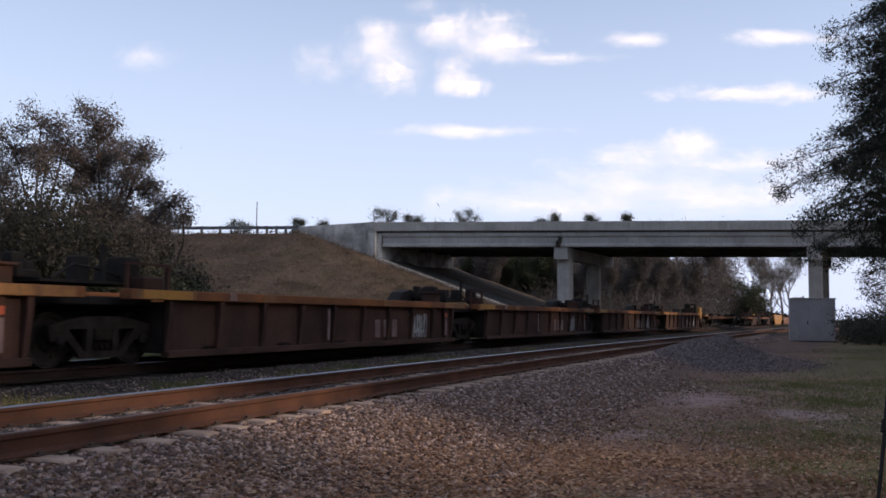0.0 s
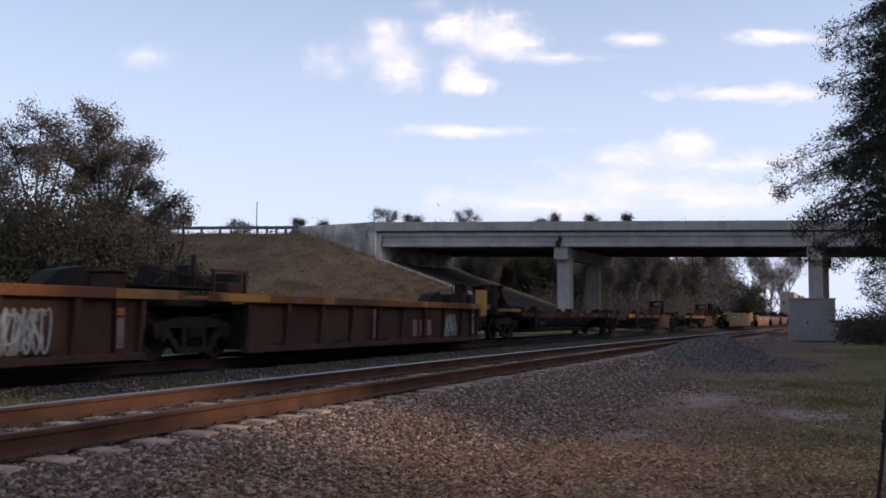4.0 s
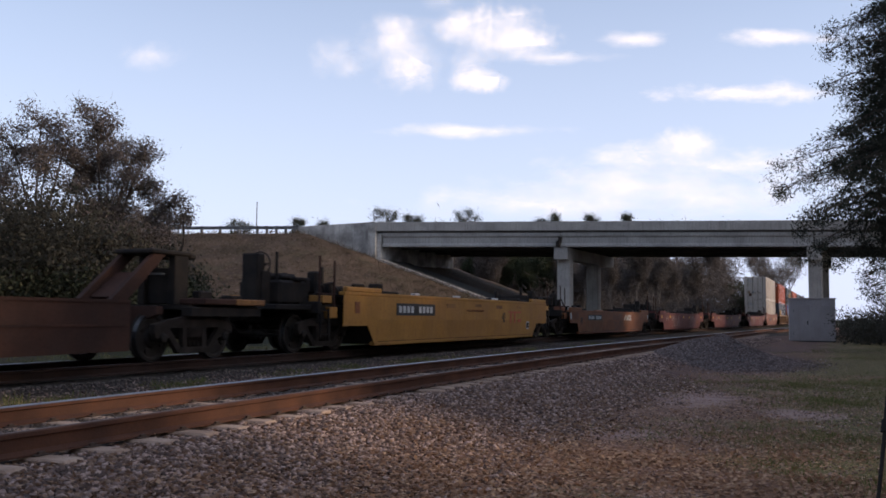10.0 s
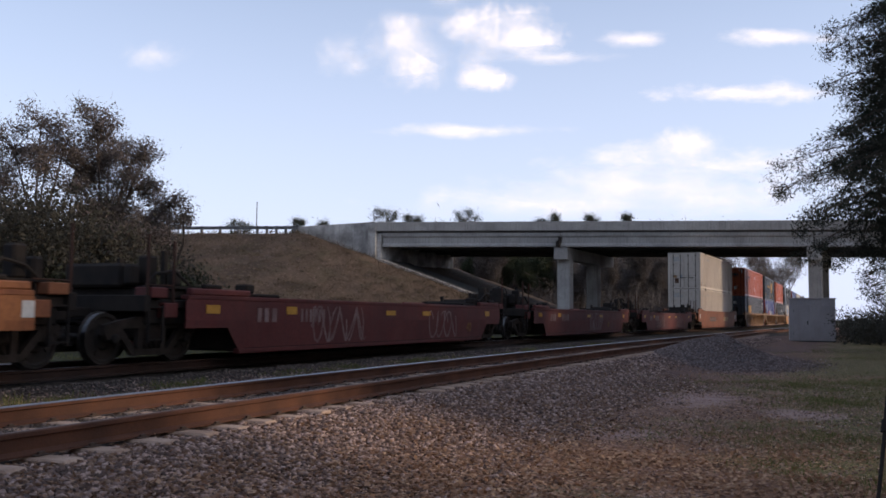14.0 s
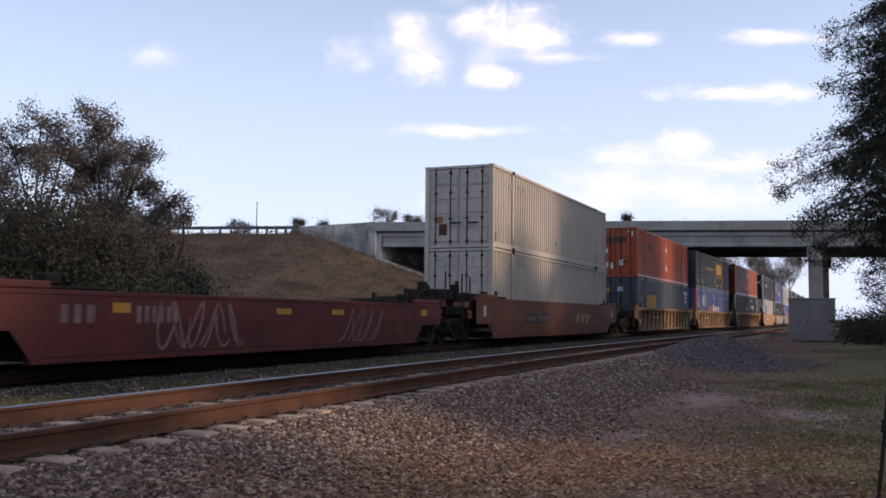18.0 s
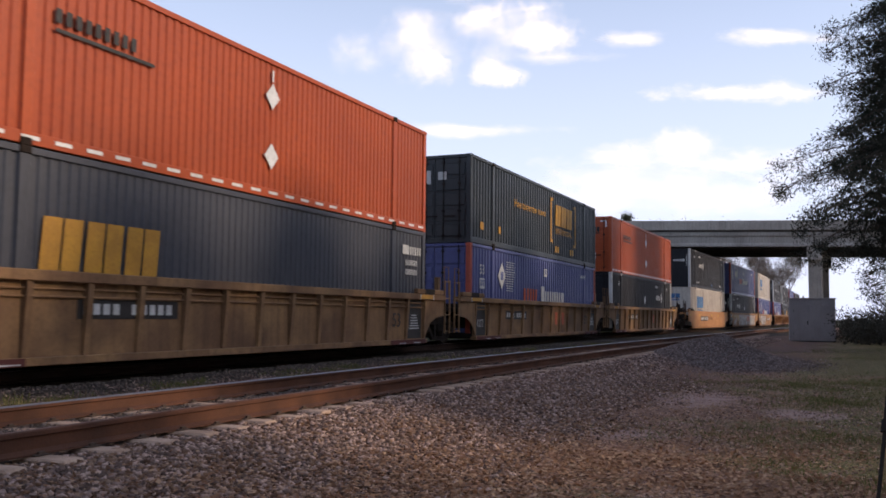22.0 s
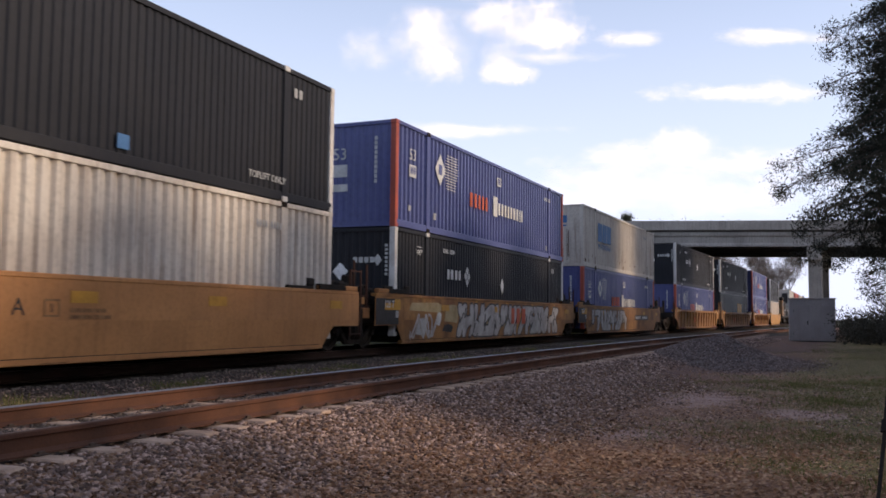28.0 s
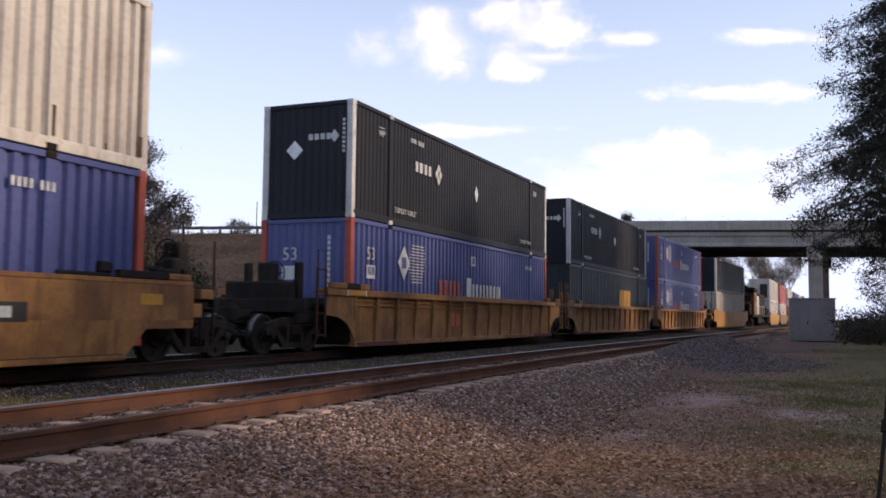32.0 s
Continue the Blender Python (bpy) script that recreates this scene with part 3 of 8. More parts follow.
def build_bank(name, end, sign, far, label):
    toe = 28.0
    al = np.arange(far, end + sign * toe + 0.01, sign * 0.9) if abs(far - end) < 90 else np.concatenate([np.linspace(far, end - sign * 30, 20)[:-1], np.arange(end - sign * 30, end + sign * toe, sign * 0.9)])
    bl = np.arange(-24, 36.1, 0.9)
    verts, faces = [], []
    for a in al:
        for b in bl:
            p = over(float(a), float(b), bank_z(float(a), float(b), end, sign))
            p.z += 0.10 * noise.noise((p.x * 0.35, p.y * 0.35, 7.0)) + 0.05 * noise.noise((p.x * 1.1, p.y * 1.1, 2.0))
            verts.append(tuple(p))
    w = len(bl)
    for i in range(len(al) - 1):
        for j in range(w - 1):
            q = (i * w + j, i * w + j + 1, (i + 1) * w + j + 1, (i + 1) * w + j)
            faces.append(q if sign < 0 else q[::-1])
    me = raw_mesh(name, verts, faces, M["slope_grass"])
    me.shade_smooth()
    return tagged(new(name, me), label, "embankment", kind="structure")


def build_slope_paving():
    """Stained concrete slab on the bank under the bridge, shade in its colour, with a paler kerb along its near edge.
    """
    end = -6.6
    pts = [0.5 + 0.8 * i for i in range(22)]
    for name, paint, label, b0, b1, lift in (("slope_paving", "concrete_dark", "stained concrete slope paving on the bank, overpass shade in its colour", 0.3, 5.2, 0.10), ("slope_kerb", "concrete", "pale concrete kerb along the slope paving", -0.9, 0.28, 0.17)):
        bm = bmesh.new()
        rows = [[bm.verts.new(over(a, b, bank_z(a, 5.0, end, 1) + 0.12 + dz)) for b, dz in ((b0, -0.2), (b0, lift), (b1, lift), (b1, -0.2))] for a in pts]
        for r, s in zip(rows, rows[1:]):
            for k in range(3):
                bm.faces.new((r[k], r[k + 1], s[k + 1], s[k]))
        bmesh.ops.recalc_face_normals(bm, faces=bm.faces[:])
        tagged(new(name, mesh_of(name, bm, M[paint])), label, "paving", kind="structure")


def build_guardrail():
    g = thing("guardrail", "dull steel road guardrail with posts along the bank top", "guardrail")
    bm = bmesh.new()
    prof = [(-0.05, 0.0), (0.0, 0.08), (-0.05, 0.16), (0.0, 0.24), (-0.05, 0.31), (-0.09, 0.31), (-0.04, 0.24), (-0.09, 0.16), (-0.04, 0.08), (-0.09, 0.0)]
    a, b = [bm.verts.new(over(-7.6, 0.0 + p, ROAD_Z + 0.18 + z)) for p, z in prof], [bm.verts.new(over(-75, 0.0 + p, ROAD_Z + 0.18 + z)) for p, z in prof]
    for i in range(len(prof)):
        bm.faces.new((a[i], b[i], b[(i + 1) % len(prof)], a[(i + 1) % len(prof)]))
    bmesh.ops.recalc_face_normals(bm, faces=bm.faces[:])
    part("rail_beam", bm, M["steel_galv"], g)
    for i in range(26):
        a = -8.2 - i * (0.95 if i < 4 else 0) - (0 if i < 4 else 3.8 + (i - 4) * 1.9)
        part("post", slanted(bmesh.new(), a - 0.08, a + 0.08, -0.02, 0.16, ROAD_Z - 1.1, ROAD_Z + 0.53), M["steel_galv"], g)


def build_marker_pole():
    p = over(-12.6, 0.8, 0)
    pole = thing("marker_pole", "thin pale metal pole standing on the bank", "pole", at=pose(p.x, p.y, ROAD_Z - 0.5))
    part("shaft", tube(bmesh.new(), [(0, 0, 0), (0, 0, 3.4)], [0.055, 0.045], 6), M["steel_galv"], pole)
    part("cap", tube(bmesh.new(), [(0, 0, 3.4), (0, 0, 3.48)], [0.06, 0.05], 6), M["steel_galv"], pole)


def build_shelter():
    s = thing("equipment_shelter", "grey metal railway signal shelter standing on gravel", "shelter", at=pose(0.25, 62.8, -0.58, 0, 0, 2.0))
    part("body", boxes((-1.35, 1.35, -1.2, 1.2, 0.10, 2.72), bevel=0.02), M["box"], s)
    part("roof", boxes((-1.40, 1.40, -1.25, 1.25, 2.722, 2.80), bevel=0.02), M["box"], s)
    part("base_skid", boxes((-1.30, 1.30, -1.15, 1.15, 0.0, 0.098)), M["concrete_dark"], s)
    d = part("door", boxes((-1.1, -0.15, -1.225, -1.203, 0.2, 2.35), bevel=0.006), M["box"], s, "flush grey door panel")
    for zz in (0.45, 1.9):
        part("hinge", boxes((-1.13, -1.09, -1.24, -1.226, zz, zz + 0.15)), M["steel_galv"], d)
    part("door_handle", boxes((-0.30, -0.24, -1.26, -1.226, 1.1, 1.35)), M["black_iron"], d)
    part("vent", boxes((0.5, 1.1, -1.225, -1.203, 1.9, 2.3), *[(0.52, 1.08, -1.245, -1.226, 1.93 + 0.07 * i, 1.96 + 0.07 * i) for i in range(5)]), M["box"], s)
    part("lifting_eye", tube(bmesh.new(), [(-0.5, -1.0, 2.801), (-0.5, -1.0, 2.93)], [0.05, 0.05], 8), M["steel_galv"], s)


def build_pile():
    """A heap of gravel beside the near track, built of its own stones."""
    cx, cy, w, d, hgt = -2.5, 30.4, 1.95, 3.6, 0.80
    n = 34
    verts, faces = [], []
    for j in range(n + 1):
        for i in range(n + 1):
            u, v = i / n * 2 - 1, j / n * 2 - 1
            r = math.hypot(u, v)
            x, y = cx + u * w * 1.25, cy + v * d * 1.25
            k = max(0.0, 1 - r) ** 1.25
            k = k * (0.95 + 0.16 * noise.noise((x * 0.7, y * 0.7, 9)))
            verts.append((x, y, ground_z(x, y) - 0.04 + hgt * 1.15 * k + 0.035 * noise.noise((x * 5, y * 5, 1))))
    for j in range(n):
        for i in range(n):
            faces.append((j * (n + 1) + i, j * (n + 1) + i + 1, (j + 1) * (n + 1) + i + 1, (j + 1) * (n + 1) + i))
    me = raw_mesh("gravel_pile", verts, faces, M["gravel_pile"])
    me.shade_smooth()
    tagged(new("gravel_pile", me), "low heap of grey gravel beside the near track", "gravel pile", kind="stuff")
    return cx, cy, w, d, hgt


def build_tripod():
    """The leg of another tripod, standing beside the camera's view."""
    t = thing("tripod", "black folding tripod standing on the thin grass", "tripod", at=pose(0.332, 6.459, ground_z(0.332, 6.459)))
    top = Vector((0.16, 0.1, 1.05))
    for k, (x, y) in enumerate(((0.0, -0.40), (0.55, -0.05), (0.58, 0.5))):
        foot = Vector((x, y, 0.0))
        knee = foot.lerp(top, 0.72)
        leg = part("leg", tube(bmesh.new(), [knee, top], [0.016, 0.018], 8), M["black_iron"], t)
        part("lower_tube", tube(bmesh.new(), [foot, knee], [0.011, 0.013], 8), M["black_iron"], leg)
        part("leg_clamp", tube(bmesh.new(), [knee - (top - foot).normalized() * 0.04, knee + (top - foot).normalized() * 0.04], [0.026, 0.026], 8), M["black_iron"], leg)
        part("foot_pad", tube(bmesh.new(), [foot - Vector((0, 0, 0.01)), foot + Vector((0, 0, 0.04))], [0.022, 0.018], 8), M["black_iron"], leg)
    part("head", boxes((0.15, 0.27, 0.04, 0.16, 1.03, 1.16), bevel=0.015), M["black_iron"], t)
    part("centre_column", tube(bmesh.new(), [top, top - Vector((0, 0, 0.35))], [0.014, 0.014], 8), M["black_iron"], t)


def build_signal():
    """A far colour-light signal beside the line."""
    s = thing("signal_mast", "small dark railway signal mast beside the far line", "signal", at=pose(17.2, 150.0, -0.6))
    part("mast", tube(bmesh.new(), [(0, 0, 0), (0, 0, 4.6)], [0.09, 0.07], 8), M["steel_galv"], s)
    part("signal_head", boxes((-0.28, 0.28, -0.15, 0.15, 3.5, 4.9), bevel=0.05), M["black_iron"], s)
    part("platform", boxes((-0.5, 0.5, -0.4, 0.4, 3.1, 3.18)), M["steel_galv"], s)


build_ground()
build_bridge()
build_bank("embankment", -6.6, 1, -150.0, "high road bank with mown dry brown grass")
build_bank("embankment_far_end", 86.0, -1, 190.0, "high road bank with mown dry brown grass")
build_slope_paving()
build_guardrail()
build_marker_pole()
build_shelter()
PILE = build_pile()
build_tripod()
build_signal()


# ---- trees ----
def grow(rnd, height, spread, depth=4, kids=3, lean=0.35, first=0.25, upward=0.5):
    """Limbs as (points, radii) and the tips that bear leaves."""
    limbs, tips = [], []

    def limb(p, d, length, r, level):
        pts, rad = [p.copy()], [r]
        q, dd = p.copy(), d.copy()
        steps = 4 if level < 2 else 3
        for i in range(steps):
            dd = (dd + Vector((rnd.uniform(-1, 1), rnd.uniform(-1, 1), rnd.uniform(-0.6, 0.9))) * 0.22).normalized()
            q = q + dd * length / steps
            pts.append(q.copy())
            rad.append(r * (1 - 0.55 * (i + 1) / steps))
            if level > 0 and (level >= depth - 1 or i == steps - 1):
                tips.append((q.copy(), level))
        limbs.append((pts, rad, level))
        if level >= depth:
            return
        for k in range(kids + (1 if level == 0 else 0)):
            u = rnd.uniform(first if level == 0 else 0.3, 1.0)
            i = min(steps - 1, int(u * steps))
            base = pts[i].lerp(pts[i + 1], u * steps - i)
            ang = rnd.uniform(0, 6.283)
            out = Vector((math.cos(ang), math.sin(ang), 0))
            nd = (dd * (0.5 if level else 0.35) + out * (0.75 + lean) * spread + Vector((0, 0, upward))).normalized()
            limb(base, nd, length * rnd.uniform(0.5, 0.72), rad[i] * rnd.uniform(0.5, 0.65), level + 1)
    limb(Vector((0, 0, 0)), Vector((rnd.uniform(-0.1, 0.1), rnd.uniform(-0.1, 0.1), 1)), height * 0.52, height * 0.018 + 0.04, 0)
    return limbs, tips


def limb_mesh(name, limbs, material, thin=0.0):
    verts, faces = [], []
    for pts, rad, level in limbs:
        sides = 7 if level == 0 else 5 if level < 3 else 3
        start, last = len(verts), None
        for i, (p, r) in enumerate(zip(pts, rad)):
            d = (pts[min(i + 1, len(pts) - 1)] - pts[max(i - 1, 0)]).normalized()
            side = d.orthogonal().normalized() if last is None else (last - d * last.dot(d)).normalized()
            last, up = side, d.cross(side)
            r = max(r, thin)
            for k in range(sides):
                verts.append(tuple(p + (side * math.cos(6.28319 * k / sides) + up * math.sin(6.28319 * k / sides)) * r))
        for i in range(len(pts) - 1):
            for k in range(sides):
                a, b = start + i * sides + k, start + i * sides + (k + 1) % sides
                faces.append((a, b, b + sides, a + sides))
    return raw_mesh(name, verts, faces, material)


def leaf_mesh(name, gen, centres, per, spread, size, material, aspect=0.55, droop=0.0, flat=0.8, lie=False):
    """Small bent leaves strewn round the centres."""
    c = np.repeat(np.asarray(centres, float), per, axis=0)
    n = len(c)
    pos = c + gen.normal(0, 1, (n, 3)) * np.array([spread, spread, spread * flat])
    d = gen.normal(0, 1, (n, 3))
    d[:, 2] -= droop
    if lie:
        d[:, 2] = np.abs(d[:, 2]) * 0.12
    d /= np.linalg.norm(d, axis=1)[:, None]
    e = np.cross(d, gen.normal(0, 1, (n, 3)) * (0.25 if lie else 1.0) + (np.array([0, 0, 1.0]) if lie else 0.0))
    e /= np.linalg.norm(e, axis=1)[:, None] + 1e-9
    s = size * gen.uniform(0.55, 1.35, (n, 1))
    verts = np.stack([pos, pos + d * s * 0.5 + e * s * aspect * 0.5, pos + d * s, pos + d * s * 0.5 - e * s * aspect * 0.5], 1).reshape(-1, 3)
    me = bpy.data.meshes.new(name)
    me.vertices.add(4 * n)
    me.loops.add(4 * n)
    me.polygons.add(n)
    me.vertices.foreach_set("co", verts.astype(np.float32).ravel())
    me.loops.foreach_set("vertex_index", np.arange(4 * n, dtype=np.int32))
    me.polygons.foreach_set("loop_start", np.arange(0, 4 * n, 4, dtype=np.int32))
    me.update(calc_edges=True)
    me.materials.append(material)
    return me


def bare_tree(name, label, seed, height, spread, bark, twigs, leaf="twig"):
    rnd, gen = random.Random(seed), np.random.default_rng(seed)
    limbs, tips = grow(rnd, height, spread, 4, 3, first=0.35, upward=0.85)
    k = height / max(p.z for p, _ in tips)
    limbs = [([p * k for p in pts], [r * k * 0.8 for r in rad], lv) for pts, rad, lv in limbs]
    ob = thing(name, label, "tree", "winter wood behind the overpass")
    put("trunk", limb_mesh("trunk", limbs, M[bark], 0.02), ob)
    put("crown", leaf_mesh("crown", gen, [tuple(p * k) for p, _ in tips], twigs, 0.55, 0.75, M[leaf], 0.10, -0.5), ob)
    return ob


def cedar(name, label, seed, at, height, reach, group=""):
    """A dense dark evergreen whose long boughs droop and end in feathery sprays."""
    rnd, gen = random.Random(seed), np.random.default_rng(seed)
    limbs = [([Vector((0, 0, height * i / 6)) for i in range(7)], [0.30 * (1 - i / 6.5) for i in range(7)], 0)]
    centres = []
    z = 2.2
    while z < height - 0.3:
        fall = float(np.interp(z * 24.0 / height, (2.0, 3.2, 4.2, 5.0, 5.9, 7.3, 9.0, 10.3, 11.4, 14.5, 20.0, 24.0), (0.30, 0.42, 0.60, 0.85, 1.04, 1.06, 1.0, 0.74, 0.66, 0.65, 0.54, 0.08)))
        for _ in range(4):
            out = reach * fall * rnd.uniform(0.62, 1.06)
            a = rnd.uniform(0, 6.283)
            d = Vector((math.cos(a), math.sin(a), 0))
            pts, rad = [], []
            rise = rnd.uniform(0.12, 0.42)
            for i in range(7):
                u = i / 6
                pts.append(d * out * u + Vector((rnd.uniform(-0.12, 0.12), rnd.uniform(-0.12, 0.12), z + out * (rise * u - 0.40 * u * u) + rnd.uniform(-0.08, 0.08))))
                rad.append(0.05 * (1 - u) + 0.008)
            limbs.append((pts, rad, 3))
            for i in range(1, 7):
                for _ in range(1 + i // 2):
                    side = Vector((-d.y, d.x, 0)) * rnd.gauss(0, 0.11 * out * (0.4 + 0.6 * i / 6))
                    c = pts[i] + side + Vector((0, 0, rnd.gauss(0, 0.15) - abs(side.length) * 0.2))
                    centres += [tuple(c)] * (2 if i < 4 else 1)
                    limbs.append(([pts[i - 1], pts[i].lerp(c, 0.6), c], [0.014, 0.009, 0.004], 4))
        z += 0.17 if int(z / 0.84) % 3 else 0.26
    ob = thing(name, label, "tree", group, at=at)
    put("trunk", limb_mesh("trunk", limbs, M["bark"]), ob)
    put("crown", leaf_mesh("crown", gen, centres, 66, 0.21, 0.16, M["leaf_cedar"], 0.25, 0.55), ob)
    return ob


def shaped_tree(name, label, seed, foot, clumps, leaves, size, leaf, group="", puff=0.38, per=40, girth=0.16, airy=1.0):
    """A tree with limbs to each of its clumps (x, y, z, rx, rz round the foot), and leaves on twigs over them."""
    rnd, gen = random.Random(seed), np.random.default_rng(seed)
    limbs, centres = [], []
    low = min(c[2] - c[4] for c in clumps)
    fork = Vector((rnd.uniform(-0.2, 0.2), rnd.uniform(-0.2, 0.2), max(1.0, low * 0.7)))
    limbs.append(([Vector((0, 0, -0.3)), fork * 0.5 + Vector((0.08, 0, 0)), fork], [girth * 1.3, girth, girth * 0.85], 0))
    area = sum(c[3] * c[4] for c in clumps)
    for x, y, z, rx, rz in clumps:
        mid = Vector((x, y, z))
        bend = fork.lerp(mid, 0.5) + Vector((rnd.uniform(-0.4, 0.4), rnd.uniform(-0.4, 0.4), rnd.uniform(0, 0.4)))
        limbs.append(([fork, bend, mid], [girth * 0.6, girth * 0.4, girth * 0.22], 1))
        count = max(3, int(leaves / per * rx * rz / area))
        sprays = []
        for _ in range(max(2, count // 9)):
            d = Vector((rnd.gauss(0, 1), rnd.gauss(0, 1), rnd.gauss(0, 1))).normalized()
            r = rnd.uniform(0.25, 1.0) ** 0.6 * airy
            sprays.append((d, mid + Vector((d.x * rx, d.y * rx, d.z * rz)) * r))
        for _ in range(count):
            d, hub = rnd.choice(sprays)
            tip = hub + Vector((rnd.gauss(0, 1), rnd.gauss(0, 1), rnd.gauss(0, 0.8))) * min(rx, rz) * 0.24
            centres.append(tuple(tip))
            if rnd.random() < 0.55:
                knee = mid.lerp(tip, 0.55) + Vector((rnd.uniform(-0.1, 0.1), rnd.uniform(-0.1, 0.1), rnd.uniform(-0.05, 0.15)))
                limbs.append(([mid, knee, tip + d * puff * 0.9], [girth * 0.14, girth * 0.09, 0.006], 3))
    ob = thing(name, label, "tree", group, at=pose(*foot))
    put("trunk", limb_mesh("trunk", limbs, M["bark"]), ob)
    put("crown", leaf_mesh("crown", gen, centres, per, puff, size, M[leaf]), ob)
    if size < 0.3:
        put("twig_layer", leaf_mesh("twig_layer", gen, centres, 7, puff * 1.5, size * 2.6, M["twig_oak"], 0.045, -0.6), ob, None, "fine bare twigs")
    return ob


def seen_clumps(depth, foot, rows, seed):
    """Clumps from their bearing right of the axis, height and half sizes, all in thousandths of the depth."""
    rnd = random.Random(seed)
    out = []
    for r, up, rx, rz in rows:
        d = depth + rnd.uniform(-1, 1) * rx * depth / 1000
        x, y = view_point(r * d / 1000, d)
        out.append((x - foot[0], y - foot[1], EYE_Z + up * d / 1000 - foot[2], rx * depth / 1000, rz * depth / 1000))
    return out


def scrub(name, label, seed, spots, per, size, leaf, spread=0.35, aspect=0.55):
    """Undergrowth that nobody could count, as one mass of leaves over thin stems."""
    gen = np.random.default_rng(seed)
    me = leaf_mesh(name, gen, spots, per, spread, size, M[leaf], aspect)
    return tagged(new(name, me), label, "undergrowth", kind="stuff")


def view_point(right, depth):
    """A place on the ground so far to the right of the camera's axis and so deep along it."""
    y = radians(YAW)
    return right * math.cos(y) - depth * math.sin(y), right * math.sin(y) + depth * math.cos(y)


def build_trees():
    rnd = random.Random(11)
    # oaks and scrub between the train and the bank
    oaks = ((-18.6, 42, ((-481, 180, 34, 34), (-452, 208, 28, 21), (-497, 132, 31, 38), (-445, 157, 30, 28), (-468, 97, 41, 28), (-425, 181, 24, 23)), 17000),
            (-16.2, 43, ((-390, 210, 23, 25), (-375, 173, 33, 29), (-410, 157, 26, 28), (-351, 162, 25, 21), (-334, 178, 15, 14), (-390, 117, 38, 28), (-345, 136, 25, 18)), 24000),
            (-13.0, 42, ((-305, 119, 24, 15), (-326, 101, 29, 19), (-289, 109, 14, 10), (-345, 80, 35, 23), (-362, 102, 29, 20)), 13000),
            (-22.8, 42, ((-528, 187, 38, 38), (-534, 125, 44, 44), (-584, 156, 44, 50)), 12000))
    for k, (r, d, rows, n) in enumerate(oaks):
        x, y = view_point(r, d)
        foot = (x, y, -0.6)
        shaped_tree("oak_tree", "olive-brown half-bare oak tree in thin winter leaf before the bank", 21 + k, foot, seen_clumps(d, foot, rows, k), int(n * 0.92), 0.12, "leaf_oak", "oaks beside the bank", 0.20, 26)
    spots = []
    for _ in range(1450):
        r, d = rnd.uniform(-26, -10.9), rnd.uniform(37, 45)
        x, y = view_point(r, d)
        lid = (3.9 + 1.5 * noise.noise((r * 0.6, 1.0, 0.0)) + 0.5 * noise.noise((r * 2.3, 5.0, 0.0))) * min(1.0, max(0.15, (-10.6 - r) / 2.2)) * (1.0 + 0.45 * min(1.0, max(0.0, (-13.0 - r) / 3.0)))
        spots.append((x, y, rnd.uniform(-0.6, lid)))
    scrub("undergrowth", "tangled dull green scrub under the oaks", 5, [p for p in spots if p[2] < 2.4], 70, 0.19, "leaf_bush", 0.45)
    scrub("undergrowth", "brown half-bare saplings among the oaks", 15, [p for p in spots if p[2] >= 2.4], 62, 0.165, "leaf_sapling", 0.45)
    # dark evergreen at the yard's edge, and the scrub at its foot
    x, y = view_point(21.7, 39)
    big = cedar("cedar_tree", "large dark evergreen tree with drooping feathery boughs", 7, pose(x, y, -0.6, 0, 0, 15), 24.0, 6.5, "evergreens along the yard")
    # the same wood goes on beside and behind the camera and shades the yard
    for i, (x, y, turn) in enumerate(((12.5, 37, 80), (14.5, 17, 310), (12.5, 7, 40), (13.5, -5, 150), (3.0, -17, 20), (-7.0, -20, 120), (16.0, 27, 250), (23.0, 5, 70), (20.0, 47, 330), (21.0, 40, 10), (26.0, 54, 200), (12.0, 31.5, 130))):
        m = pose(x, y, -0.6, 0, 0, turn)
        if i == 0:
            small = cedar("cedar_tree", "dark evergreen tree with drooping boughs beside the yard", 8, m, 12.3, 5.2, "evergreens along the yard")
        else:
            copy_thing(small, m)
    for x, y, turn in ((18.6, 21.0, 100), (18.8, -5.0, 280), (19.0, 30.0, 60), (13.6, 22.0, 330)):
        copy_thing(small, pose(x, y, -0.6, 0, 0, turn))
    # tall ones farther along shade the line towards the overpass
    for x, y, turn in ((13.5, 49.0, 60), (18.4, 61.3, 200), (20.5, 73.5, 320)):
        copy_thing(big, pose(x, y, -0.6, 0, 0, turn))
    spots = []
    for _ in range(300):
        d = rnd.uniform(50, 66)
        x, y = view_point(rnd.uniform(0.442, 0.66) * d, d)
        spots.append((x, y, rnd.uniform(-0.5, 0.8)))
    for _ in range(120):
        d = rnd.uniform(52, 66)
        x, y = view_point(rnd.uniform(0.475, 0.62) * d, d)
        spots.append((x, y, rnd.uniform(0.2, 1.6)))
    scrub("undergrowth", "dark brown low scrub behind the yard", 6, spots, 130, 0.15, "leaf_sapling", 0.5)
    # the winter wood behind the overpass
    kinds = [bare_tree("bare_tree", "bare grey-brown tree in the winter wood", 60, 17, 0.55, "bark", 26),
             bare_tree("bare_tree", "bare tree with a pale trunk in the winter wood", 61, 16, 0.45, "bark_pale", 22),
             bare_tree("bare_tree", "bare grey-brown tree in the winter wood", 62, 14, 0.6, "bark", 30),
             bare_tree("pine_tree", "dark green pine in the winter wood", 63, 16, 0.45, "bark", 46, "leaf_pine"),
             bare_tree("bare_tree", "thin pale bare tree against the sky", 64, 17, 0.5, "bark_pale", 5)]
    first = True
